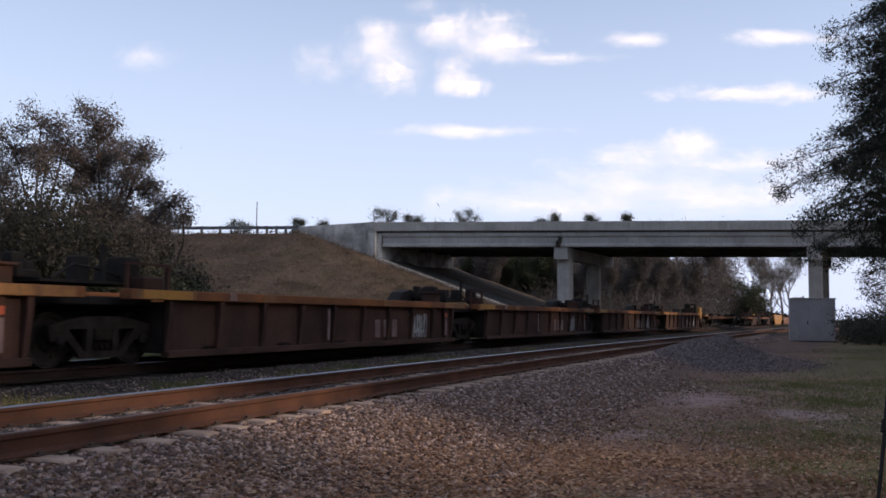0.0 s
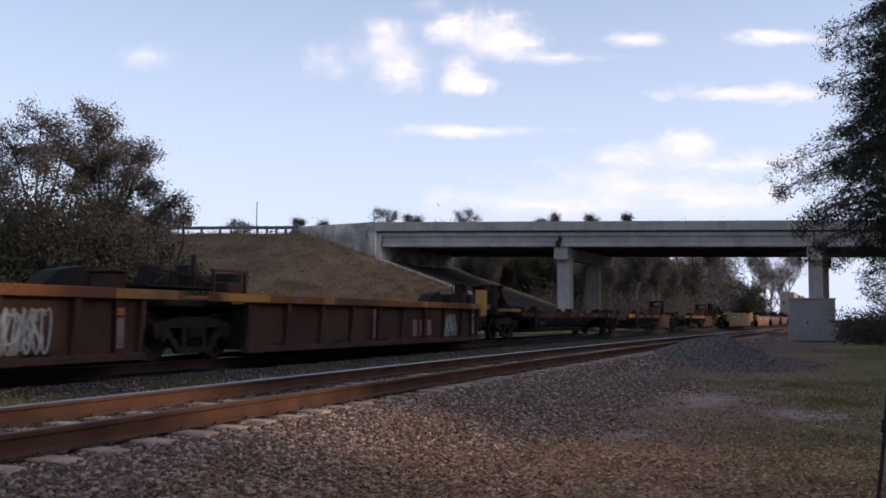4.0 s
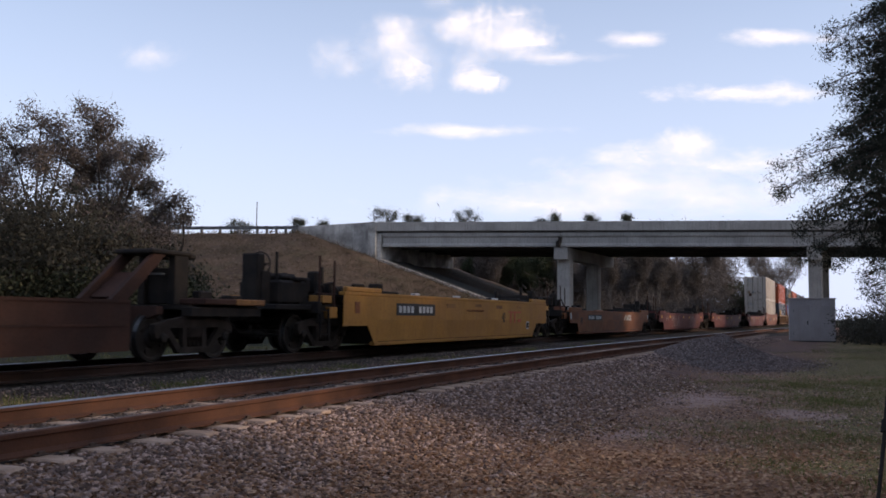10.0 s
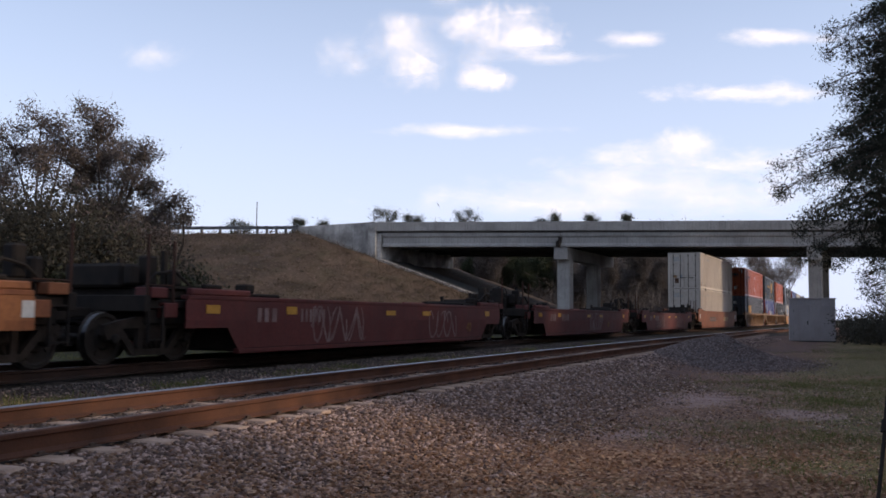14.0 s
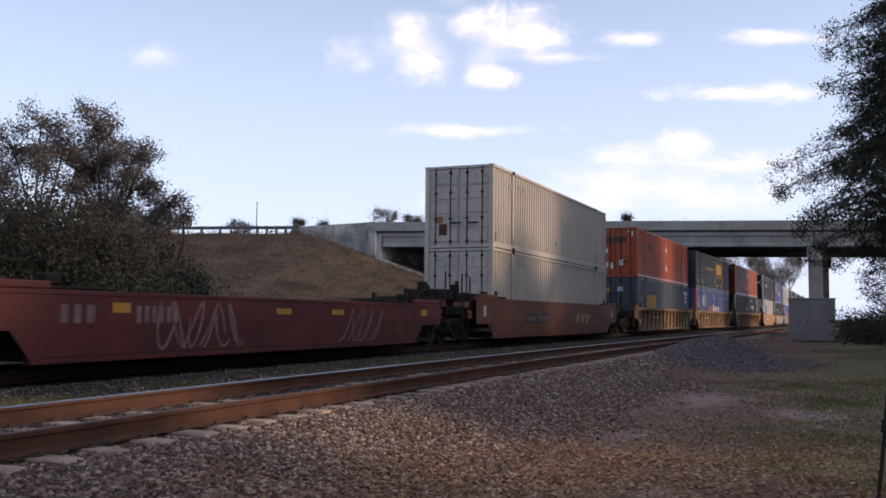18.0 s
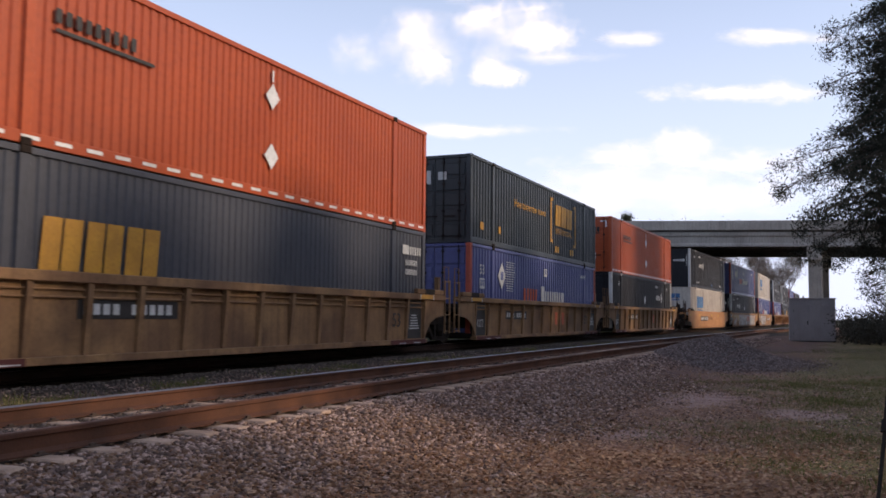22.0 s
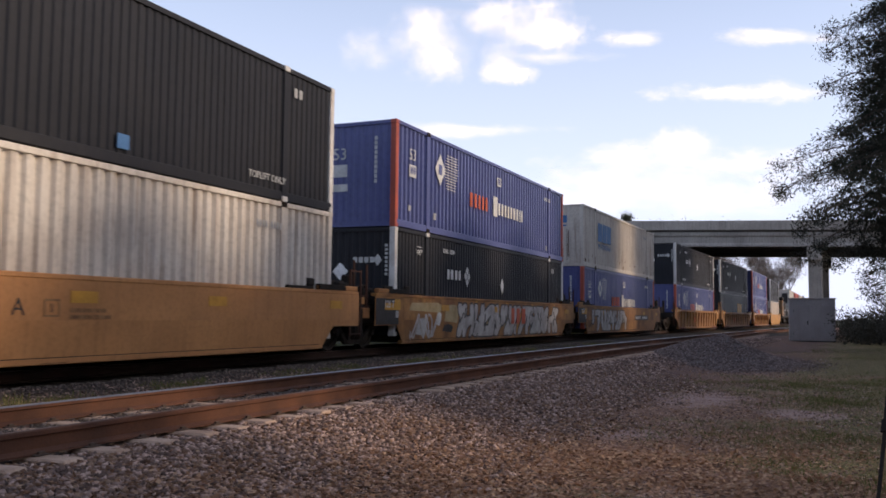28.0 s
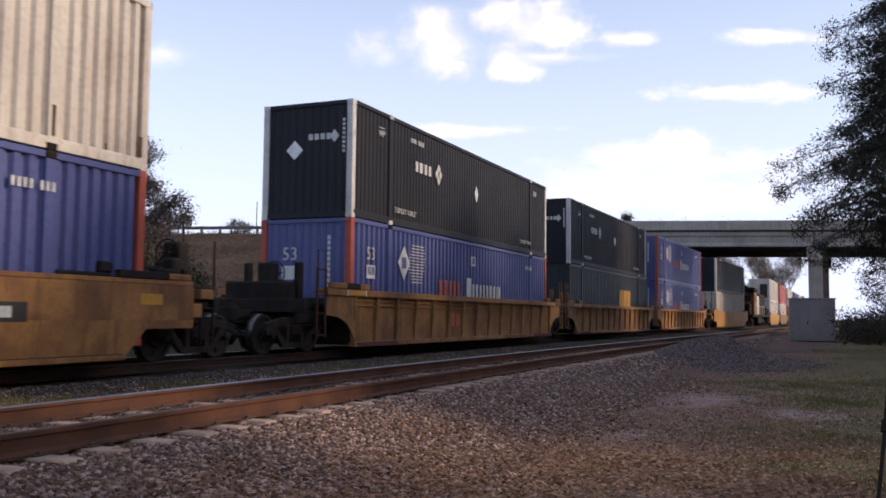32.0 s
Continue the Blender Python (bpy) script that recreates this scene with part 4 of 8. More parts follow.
    for i in range(84):
        d = rnd.uniform(120, 185)
        r = rnd.uniform(-34, 0.315 * d)
        x, y = view_point(r, d)
        if abs(x - clearing(y) - 2.7) < 13:
            continue
        k = kinds[rnd.choice((0, 0, 1, 1, 1, 2, 2))]
        if first:
            for j, q in enumerate(kinds):
                q.matrix_basis = pose(*view_point(8 + 7 * j, 128 + 5 * j), -0.6)
                q.scale = (0.66, 0.66, 0.66)
            first = False
        m = pose(x, y, -0.6, 0, 0, rnd.uniform(0, 360))
        t = copy_thing(k, m)
        s = rnd.uniform(0.7, 1.0) * min(1.0, 0.094 * d / 17)
        t.scale = (s, s, s)
    # pale bare trees far down the line, open against the sky
    for r, d, s in ((0.349, 236, 1.2), (0.358, 262, 1.35), (0.366, 244, 1.2), (0.374, 266, 1.4), (0.383, 275, 1.35)):
        t = copy_thing(kinds[4], pose(*view_point(r * d, d), -0.6, 0, 0, 40 * d))
        t.scale = (s, s, s)
    for _ in range(13):
        d = rnd.uniform(113, 122)
        r = rnd.uniform(-0.06, 0.25) * d
        x, y = view_point(r, d)
        if abs(x - clearing(y) - 2.7) > 10:
            t = copy_thing(kinds[1], pose(x, y, -0.6, 0, 0, rnd.uniform(0, 360)))
            k = rnd.uniform(0.6, 0.75)
            t.scale = (k * 0.8, k * 0.8, k)
    for _ in range(5):
        d = rnd.uniform(116, 124)
        x, y = view_point(rnd.uniform(0.02, 0.12) * d, d)
        if abs(x - clearing(y) - 2.7) > 10:
            t = copy_thing(kinds[3], pose(x, y, -0.6, 0, 0, rnd.uniform(0, 360)))
            t.scale = (0.6, 0.6, 0.6)
    spots = []
    for _ in range(700):
        d = rnd.uniform(112, 135)
        x, y = view_point(rnd.uniform(-20, 0.33 * d), d)
        if abs(x - clearing(y) - 2.7) < 11:
            continue
        spots.append((x, y, rnd.uniform(-0.4, 4.2) * rnd.random()))
    for _ in range(2100):
        d = rnd.uniform(136, 190)
        r = rnd.uniform(-0.14, 0.352) * d
        x, y = view_point(r, d)
        lid = 16.0 if r / d < 0.325 else 6.5
        if x - clearing(y) < -9:
            spots.append((x, y, rnd.uniform(0.0, lid) * rnd.uniform(0.4, 1.0)))
    scrub("undergrowth", "brown winter brush filling the wood", 8, spots, 120, 0.95, "twig", 1.05, 0.075)
    spots = []
    for _ in range(170):
        d = rnd.uniform(137, 146)
        u, v = rnd.gauss(0, 1), abs(rnd.gauss(0, 1))
        x, y = view_point(0.340 * d + u * 1.3, d)
        spots.append((x, y, min(6.2, v * 3.0)))
    scrub("bush", "dark green evergreen bush beside the line", 9, spots, 170, 0.2, "leaf_bush", 0.5)
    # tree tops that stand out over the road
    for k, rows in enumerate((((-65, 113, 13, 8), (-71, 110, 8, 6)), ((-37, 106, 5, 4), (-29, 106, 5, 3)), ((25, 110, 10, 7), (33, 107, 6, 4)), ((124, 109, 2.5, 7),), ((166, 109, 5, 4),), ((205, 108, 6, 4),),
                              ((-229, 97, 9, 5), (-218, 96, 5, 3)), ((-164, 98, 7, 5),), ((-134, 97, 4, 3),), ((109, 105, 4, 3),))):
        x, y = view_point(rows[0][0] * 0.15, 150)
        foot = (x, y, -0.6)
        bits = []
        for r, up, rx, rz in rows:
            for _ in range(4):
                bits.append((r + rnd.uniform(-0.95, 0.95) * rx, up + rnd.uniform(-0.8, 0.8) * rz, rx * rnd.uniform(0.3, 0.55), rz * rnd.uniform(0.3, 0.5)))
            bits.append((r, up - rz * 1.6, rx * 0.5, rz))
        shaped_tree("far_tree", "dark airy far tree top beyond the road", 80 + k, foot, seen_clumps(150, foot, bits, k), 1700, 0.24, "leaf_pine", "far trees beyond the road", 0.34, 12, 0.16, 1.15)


build_trees()


# ---- the train ----
SPEED = 11.309
MOVERS = []          # (thing, its place along the train)
WHEELSETS = {}       # axle offset in its bogie: wheelsets to turn


def run_pose(s, t):
    """Pose on the track of what stands at s metres along the train, at t seconds."""
    y = s - SPEED * (t - 20.0)
    return pose(line_2(y), y, 0, 0, 0, -math.degrees(heading(line_2, y)))


def rolling(name, label, category, group, s):
    ob = thing(name, label, category, group, at=run_pose(s, 0.0))
    MOVERS.append((ob, s))
    return ob


def wheelset_mesh():
    bm = bmesh.new()
    for sx in (-1, 1):
        w = bmesh.new()
        lathe(w, [(sx * 0.835, 0.10), (sx * 0.830, 0.16), (sx * 0.79, 0.19), (sx * 0.79, 0.34), (sx * 0.825, 0.37), (sx * 0.825, 0.425), (sx * 0.725, 0.43), (sx * 0.715, 0.455), (sx * 0.69, 0.455), (sx * 0.69, 0.37), (sx * 0.74, 0.34), (sx * 0.74, 0.18), (sx * 0.69, 0.12)], 24)
        me = bpy.data.meshes.new("wheel")
        w.to_mesh(me)
        w.free()
        bm.from_mesh(me)
    for sx in (-1, 1):
        for k in range(4):
            a = k * math.pi / 2 + 0.4
            box(bm, sx * 0.80 - 0.012, sx * 0.80 + 0.012, 0.27 * math.cos(a) - 0.03, 0.27 * math.cos(a) + 0.03, 0.27 * math.sin(a) - 0.03, 0.27 * math.sin(a) + 0.03)
    lathe(bm, [(-1.06, 0.075), (-0.7, 0.085), (0.7, 0.085), (1.06, 0.075)], 10)
    return mesh_of("wheelset", bm, M["wheel"])


WHEELSET = wheelset_mesh()


def tread_mesh(sx):
    bm = bmesh.new()
    if sx:
        lathe(bm, [(sx * 0.735, 0.4335), (sx * 0.82, 0.4285), (sx * 0.82, 0.424), (sx * 0.735, 0.424)], 24)
    return mesh_of("tread", bm, M["tread"])


TREADS = (tread_mesh(-1), tread_mesh(1))


def side_frame_mesh(sx):
    """A cast three-piece truck side frame with its two window openings."""
    bm = bmesh.new()
    x0, x1 = sorted((sx * 0.94, sx * 1.06))
    top = [(-1.12, 0.50), (-1.12, 0.66), (-0.75, 0.74), (-0.3, 0.80), (0.3, 0.80), (0.75, 0.74), (1.12, 0.66), (1.12, 0.50), (0.70, 0.60), (-0.70, 0.60)]
    prism(bm, top, "x", x0, x1)
    prism(bm, [(-0.42, 0.14), (0.42, 0.14), (0.42, 0.25), (-0.42, 0.25)], "x", x0, x1)
    for s in (-1, 1):
        prism(bm, [(s * 0.74, 0.62), (s * 0.92, 0.62), (s * 0.46, 0.15), (s * 0.30, 0.15)], "x", x0 + 0.01, x1 - 0.01)
        prism(bm, [(s * 0.22, 0.24), (s * 0.34, 0.24), (s * 0.34, 0.62), (s * 0.22, 0.62)], "x", x0 + 0.012, x1 - 0.012)
        prism(bm, [(s * 0.70, 0.42), (s * 1.06, 0.42), (s * 1.10, 0.56), (s * 0.70, 0.60)], "x", x0 + 0.015, x1 - 0.015)
    return mesh_of("side_frame", bm, M["frame_dust"])


def bogie_fixed():
    bm = boxes((-1.08, 1.08, -0.20, 0.20, 0.40, 0.63), (-0.35, 0.35, -0.35, 0.35, 0.62, 0.72), bevel=0.03)
    return mesh_of("bogie", bm, M["bogie"])


def coil_mesh(sx):
    bm = bmesh.new()
    for dy in (-0.12, 0.0, 0.12):
        n = 22
        pts = [(sx * 1.0 + 0.045 * math.cos(i * 1.5), dy + 0.045 * math.sin(i * 1.5), 0.25 + 0.15 * i / n) for i in range(n + 1)]
        tube(bm, pts, [0.012] * (n + 1), 4)
    return mesh_of("coil_spring", bm, M["bogie"])


def cap_mesh(sx):
    bm = bmesh.new()
    lathe(bm, [(sx * 0.93, 0.085), (sx * 1.08, 0.085), (sx * 1.10, 0.05)], 10)
    return mesh_of("bearing_cap", bm, M["black_iron"])


BOLSTER, FRAMES, COILS, CAPS = bogie_fixed(), (side_frame_mesh(-1), side_frame_mesh(1)), (coil_mesh(-1), coil_mesh(1)), (cap_mesh(-1), cap_mesh(1))


def bogie(car, y):
    b = put("bogie", BOLSTER, car, pose(0, y, 0), "dusty cast-steel bogie")
    for f in FRAMES:
        put("side_frame", f, b)
    for c in COILS:
        put("coil_spring", c, b)
    for dy in (-0.89, 0.89):
        w = put("wheelset", WHEELSET, b, pose(0, dy, 0.43), "steel wheels on an axle")
        WHEELSETS.setdefault(dy, []).append(w)
        for c in CAPS:
            put("bearing_cap", c, b, pose(0, dy, 0.43))
    for dy in (-0.89, 0.89):
        for t in TREADS:
            put("tread", t, b, pose(0, dy, 0.43), "bright worn wheel tread")


def coupler(car, y, d):
    part("coupler", boxes((-0.12, 0.12, *sorted((y, y + d * 0.75)), 0.78, 0.95), (-0.17, 0.17, *sorted((y + d * 0.72, y + d * 1.0)), 0.72, 1.02), bevel=0.02), M["black_iron"], car)
    bm = bmesh.new()
    tube(bm, [(0.32, y, 0.75), (0.34, y + d * 0.35, 0.48), (0.32, y + d * 0.8, 0.45), (0.22, y + d * 1.0, 0.62)], [0.025] * 4, 6)
    part("air_hose", bm, M["black_iron"], car)


def ladder(car, x, y, z0, z1, material, name="ladder", w=0.36):
    bm = bmesh.new()
    for e in (-w / 2, w / 2):
        box(bm, x - 0.02, x + 0.02, y + e - 0.022, y + e + 0.022, z0, z1)
    k = max(2, int((z1 - z0) / 0.36))
    for i in range(k):
        z = z0 + 0.06 + (z1 - z0 - 0.1) * i / (k - 1)
        box(bm, x - 0.012, x + 0.012, y - w / 2 + 0.02, y + w / 2 - 0.02, z - 0.014, z + 0.014)
    part(name, bm, material, car)


def handrail(car, x, y, z0, z1, w, material):
    bm = bmesh.new()
    tube(bm, [(x, y, z0), (x, y, z1), (x, y + w, z1), (x, y + w, z0)], [0.016] * 4, 6)
    part("handrail", bm, material, car)


def brake_wheel(car, x, y, z, d, material):
    st = part("brake_stand", boxes((x - 0.20, x + 0.20, *sorted((y, y + d * 0.30)), 1.0, z + 0.22), (x - 0.26, x + 0.26, *sorted((y - d * 0.16, y + d * 0.16)), 1.0, z - 0.15), bevel=0.03), M["black_iron"], car, "black hand-brake housing")
    bm = bmesh.new()
    n = 20
    c = Vector((x, y - d * 0.09, z))
    for i in range(n):
        a, b = 6.28319 * i / n, 6.28319 * (i + 1) / n
        tube(bm, [c + Vector((0.27 * math.cos(a), 0, 0.27 * math.sin(a))), c + Vector((0.27 * math.cos(b), 0, 0.27 * math.sin(b)))], [0.016, 0.016], 5, False)
    for i in range(5):
        a = 6.28319 * i / 5
        tube(bm, [c, c + Vector((0.27 * math.cos(a), 0, 0.27 * math.sin(a)))], [0.014, 0.012], 5, False)
    tube(bm, [c - Vector((0, 0.03, 0)), c + Vector((0, 0.2, 0))], [0.04, 0.04], 8)
    part("brake_wheel", bm, M["black_iron"], st, "spoked hand-brake wheel")


def bars(parent, rows, material, x=1.0, name="marking", label="unreadable painted marking"):
    """Flat painted bars on a side that faces +x: (y0, y1, z0, z1)."""
    for y0, y1, z0, z1 in rows:
        last = part(name, boxes((x, x + 0.006, y0, y1, z0, z1)), material, parent, label)
    return last


def many(name, rows, material, parent, label=""):
    """Flat pieces that lie apart, each a part of its own."""
    for r in rows:
        part(name, boxes(r), material, parent, label)


def word_bars(y0, z0, h, widths, gap=0.25):
    """A word that cannot be read: one block a letter, running along +y."""
    out, y = [], y0
    for w in widths:
        if w > 0:
            out.append((y, y + w * h * 0.64, z0, z0 + h))
        y += (abs(w) + gap * 0.5) * h
    return out


def side_text(name, text, size, material, parent, x, y, z, stretch=1.0, label=""):
    """Readable text on a side that faces +x, reading along +y."""
    m = Matrix.Translation((x, y, z)) @ Matrix(((0, 0, 1, 0), (stretch, 0, 0, 0), (0, 1, 0, 0), (0, 0, 0, 1)))
    return letters(name, text, size, material, parent, m, label)


def end_text(name, text, size, material, parent, x, y, z, label=""):
    """Readable text on an end that faces -y."""
    m = Matrix.Translation((x, y, z)) @ Matrix(((1, 0, 0, 0), (0, 0, -1, 0), (0, 1, 0, 0), (0, 0, 0, 1)))
    return letters(name, text, size, material, parent, m, label)


def scrawl(parent, seed, y0, y1, z0, z1, material, x, n=7, r=0.022, label="scrawled paint lines"):
    """Loose sprayed lines with no readable letters, each stroke a part."""
    rnd = random.Random(seed)
    for i in range(n):
        c = Vector((x + 0.0004 * i, y0 + (y1 - y0) * (i + 0.5) / n, (z0 + z1) / 2))
        ph, k = rnd.uniform(0, 6), rnd.uniform(1.5, 2.6)
        pts = []
        for j in range(15):
            u = j / 14
            pts.append(c + Vector((0, (y1 - y0) / n * 0.75 * math.sin(k * 3.1 * u + ph) * (0.5 + 0.5 * u), (z1 - z0) * 0.5 * math.cos(k * 2.3 * u * 1.7 + ph * 1.7))))
        bm = bmesh.new()
        last = None
        for j, p in enumerate(pts):
            d = pts[min(j + 1, 14)] - pts[max(j - 1, 0)]
            s = Vector((0, -d.z, d.y)).normalized() * r * (0.7 + 0.3 * math.sin(3.1 * j / 14))
            pair = (bm.verts.new(p - s), bm.verts.new(p + s))
            if last:
                f = bm.faces.new((last[0], pair[0], pair[1], last[1]))
                f.normal_update()
                if f.normal.x < 0:
                    f.normal_flip()
            last = pair
        part("graffiti", bm, material, parent, label)


def blobs(parent, seed, y0, y1, z0, z1, fill, edge, x, n=6):
    """Fat sprayed shapes with a dark outline, strokes crossing and bending, no readable letters."""
    rnd = random.Random(seed)
    step = (y1 - y0) / n
    for i in range(n):
        lo, hi = y0 + step * (i - 0.10), y0 + step * (i + 1.12)
        grid = [(lo + (hi - lo) * u, z0 + (z1 - z0) * v) for u in (0.16, 0.5, 0.84) for v in (0.12, 0.5, 0.88)]
        strokes = [rnd.sample(range(9), 2) for _ in range(2)] + [[rnd.choice((0, 1)), rnd.choice((2, 5))], [rnd.choice((3, 6)), rnd.choice((7, 8))]]
        half = min(0.20, (z1 - z0) * 0.17)
        bends = [rnd.uniform(-0.28, 0.28) for _ in strokes]
        group = None
        for name, paint, w, lift, label in (("graffiti_outline", edge, half + 0.06, 0.002, "dark sprayed outline"), ("graffiti", fill, half, 0.0055, "silver sprayed graffiti shape")):
            bm = bmesh.new()
            for q, (a, b) in enumerate(strokes):
                p0, p1 = Vector((0, *grid[a])), Vector((0, *grid[b]))
                if (p1 - p0).length < 1e-4:
                    p1 = p0 + Vector((0, 0, 0.2))
                s = Vector((0, -(p1 - p0).z, (p1 - p0).y)).normalized()
                bulge = s * bends[q] * (p1 - p0).length
                mids = [p0.lerp(p1, u) + bulge * 4 * u * (1 - u) for u in (0.0, 0.25, 0.5, 0.75, 1.0)]
                d0, d1 = (mids[1] - mids[0]).normalized(), (mids[-1] - mids[-2]).normalized()
                pts = [p + s * w for p in mids] + [mids[-1] + s * w * 0.7 + d1 * w * 0.75, mids[-1] + d1 * w, mids[-1] - s * w * 0.7 + d1 * w * 0.75] + [p - s * w for p in mids[::-1]] + [mids[0] - s * w * 0.7 - d0 * w * 0.75, mids[0] - d0 * w, mids[0] + s * w * 0.7 - d0 * w * 0.75]
                room = 0.05 if paint is edge else 0.0
                pts = [(p.y, min(z1 + room, max(z0 - room, p.z))) for p in pts]
                f = bm.faces.new([bm.verts.new((x + lift + 0.0003 * q + 0.0012 * (i % 3), yy, zz)) for yy, zz in pts])
                f.normal_update()
                if f.normal.x < 0:
                    f.normal_flip()
            group = part(name, bm, paint, group or parent, label)
        for _ in range(2):
            cy, cz, tilt = rnd.uniform(lo + 0.25 * step, hi - 0.25 * step), rnd.uniform(z0 + 0.25, z1 - 0.25), rnd.uniform(-0.16, 0.16)
            bm = bmesh.new()
            bm.faces.new([bm.verts.new((x + 0.0105, yy, zz)) for yy, zz in ((cy - 0.05 + tilt, cz - 0.16), (cy + 0.04 + tilt, cz - 0.14), (cy + 0.07 - tilt, cz + 0.15), (cy - 0.02 - tilt, cz + 0.17))])
            part("graffiti_crease", bm, edge, group)
        if i % 3 == 1:
            c = (lo + hi) / 2
            bm = bmesh.new()
            prism(bm, [(c - 0.16, z1 - 0.05), (c, z1 - 0.16), (c + 0.14, z1 - 0.02), (c + 0.05, z1 + 0.16)], "x", x, x + 0.0015)
            part("graffiti_flare", bm, M["yellow_mark"], parent, "greenish yellow sprayed flare")


# -- containers --
LEN, WID, HGT = 16.15, 2.59, 2.895


def corrugated(span, pitch, depth):
    """Steps of a corrugated sheet: (position, inset)."""
    n = max(2, round(span / pitch))
    p = span / n
    out = []
    for i in range(n):
        y = i * p
        out += [(y + 0.02 * p, 0.0), (y + 0.44 * p, 0.0), (y + 0.54 * p, depth), (y + 0.86 * p, depth)]
    return out + [(span, 0.0)]


def side_sheet(sx, spans, z0, z1, x, pitch, depth):
    verts, faces = [], []
    for y0, y1 in spans:
        rows = corrugated(y1 - y0, pitch, depth)
        s = len(verts)
        for y, d in rows:
            for z in (z0, z1):
                verts.append((sx * (x - d), y0 + y, z))
        for i in range(len(rows) - 1):
            q = (s + 2 * i, s + 2 * i + 2, s + 2 * i + 3, s + 2 * i + 1)
            faces.append(q if sx > 0 else q[::-1])
    return verts, faces


SHEETS = {}


def container_sheets(paint, style):
    """Shared meshes of one paint and one wall style."""
    key = (paint, style)
    if key in SHEETS:
        return SHEETS[key]
    pitch, depth = {"deep": (0.275, 0.07), "mid": (0.205, 0.032), "fine": (0.20, 0.03), "plate": (0.60, 0.008)}[style]
    h = LEN / 2
    post = (-6.0, 6.0)          # stacking posts a 40 ft frame apart
    spans = [(-h + 0.12, post[0] - 0.09), (post[0] + 0.09, post[1] - 0.09), (post[1] + 0.09, h - 0.12)]
    x = WID / 2 - 0.03
    walls = []
    for sx in (-1, 1):
        v, f = side_sheet(sx, spans, 0.20, HGT - 0.10, x, pitch, depth)
        walls.append(raw_mesh("side_wall", v, f, M[paint]))
    roof = mesh_of("roof", boxes((-x, x, -h + 0.06, h - 0.06, HGT - 0.055, HGT - 0.02), *[(-x + 0.1, x - 0.1, -h + 0.3 + i * 0.6, -h + 0.55 + i * 0.6, HGT - 0.0205, HGT - 0.008) for i in range(26)]), M[paint])
    floor = mesh_of("floor", boxes((-x, x, -h + 0.05, h - 0.05, 0.05, 0.13)), M["black_iron"])
    rail_t = mesh_of("top_rail", boxes((-0.035, 0.035, -h + 0.08, h - 0.08, HGT - 0.105, HGT - 0.001), bevel=0.008), M[paint])
    rail_b = mesh_of("bottom_rail", boxes((-0.035, 0.035, -h + 0.08, h - 0.08, 0.02, 0.205), bevel=0.01), M[paint])
    SHEETS[key] = (walls, roof, floor, rail_t, rail_b)
    return SHEETS[key]


POSTS = {}


def post_mesh(paint):
    if paint not in POSTS:
        POSTS[paint] = (mesh_of("corner_post", boxes((-0.085, 0.085, -0.085, 0.085, 0.10, HGT - 0.10), bevel=0.015), M[paint]),
                        mesh_of("stacking_post", boxes((-0.035, 0.035, -0.09, 0.09, 0.02, HGT - 0.001), bevel=0.01), M[paint]),
                        mesh_of("corner_casting", boxes((-0.09, 0.09, -0.09, 0.09, 0.0, 0.118), bevel=0.012), M[paint]))
    return POSTS[paint]


CAST_POST, CAST_DARK = (mesh_of("stacking_casting", boxes((-0.05, 0.05, -0.10, 0.10, 0.0, 0.115), bevel=0.01), M[m]) for m in ("post_white", "bogie"))


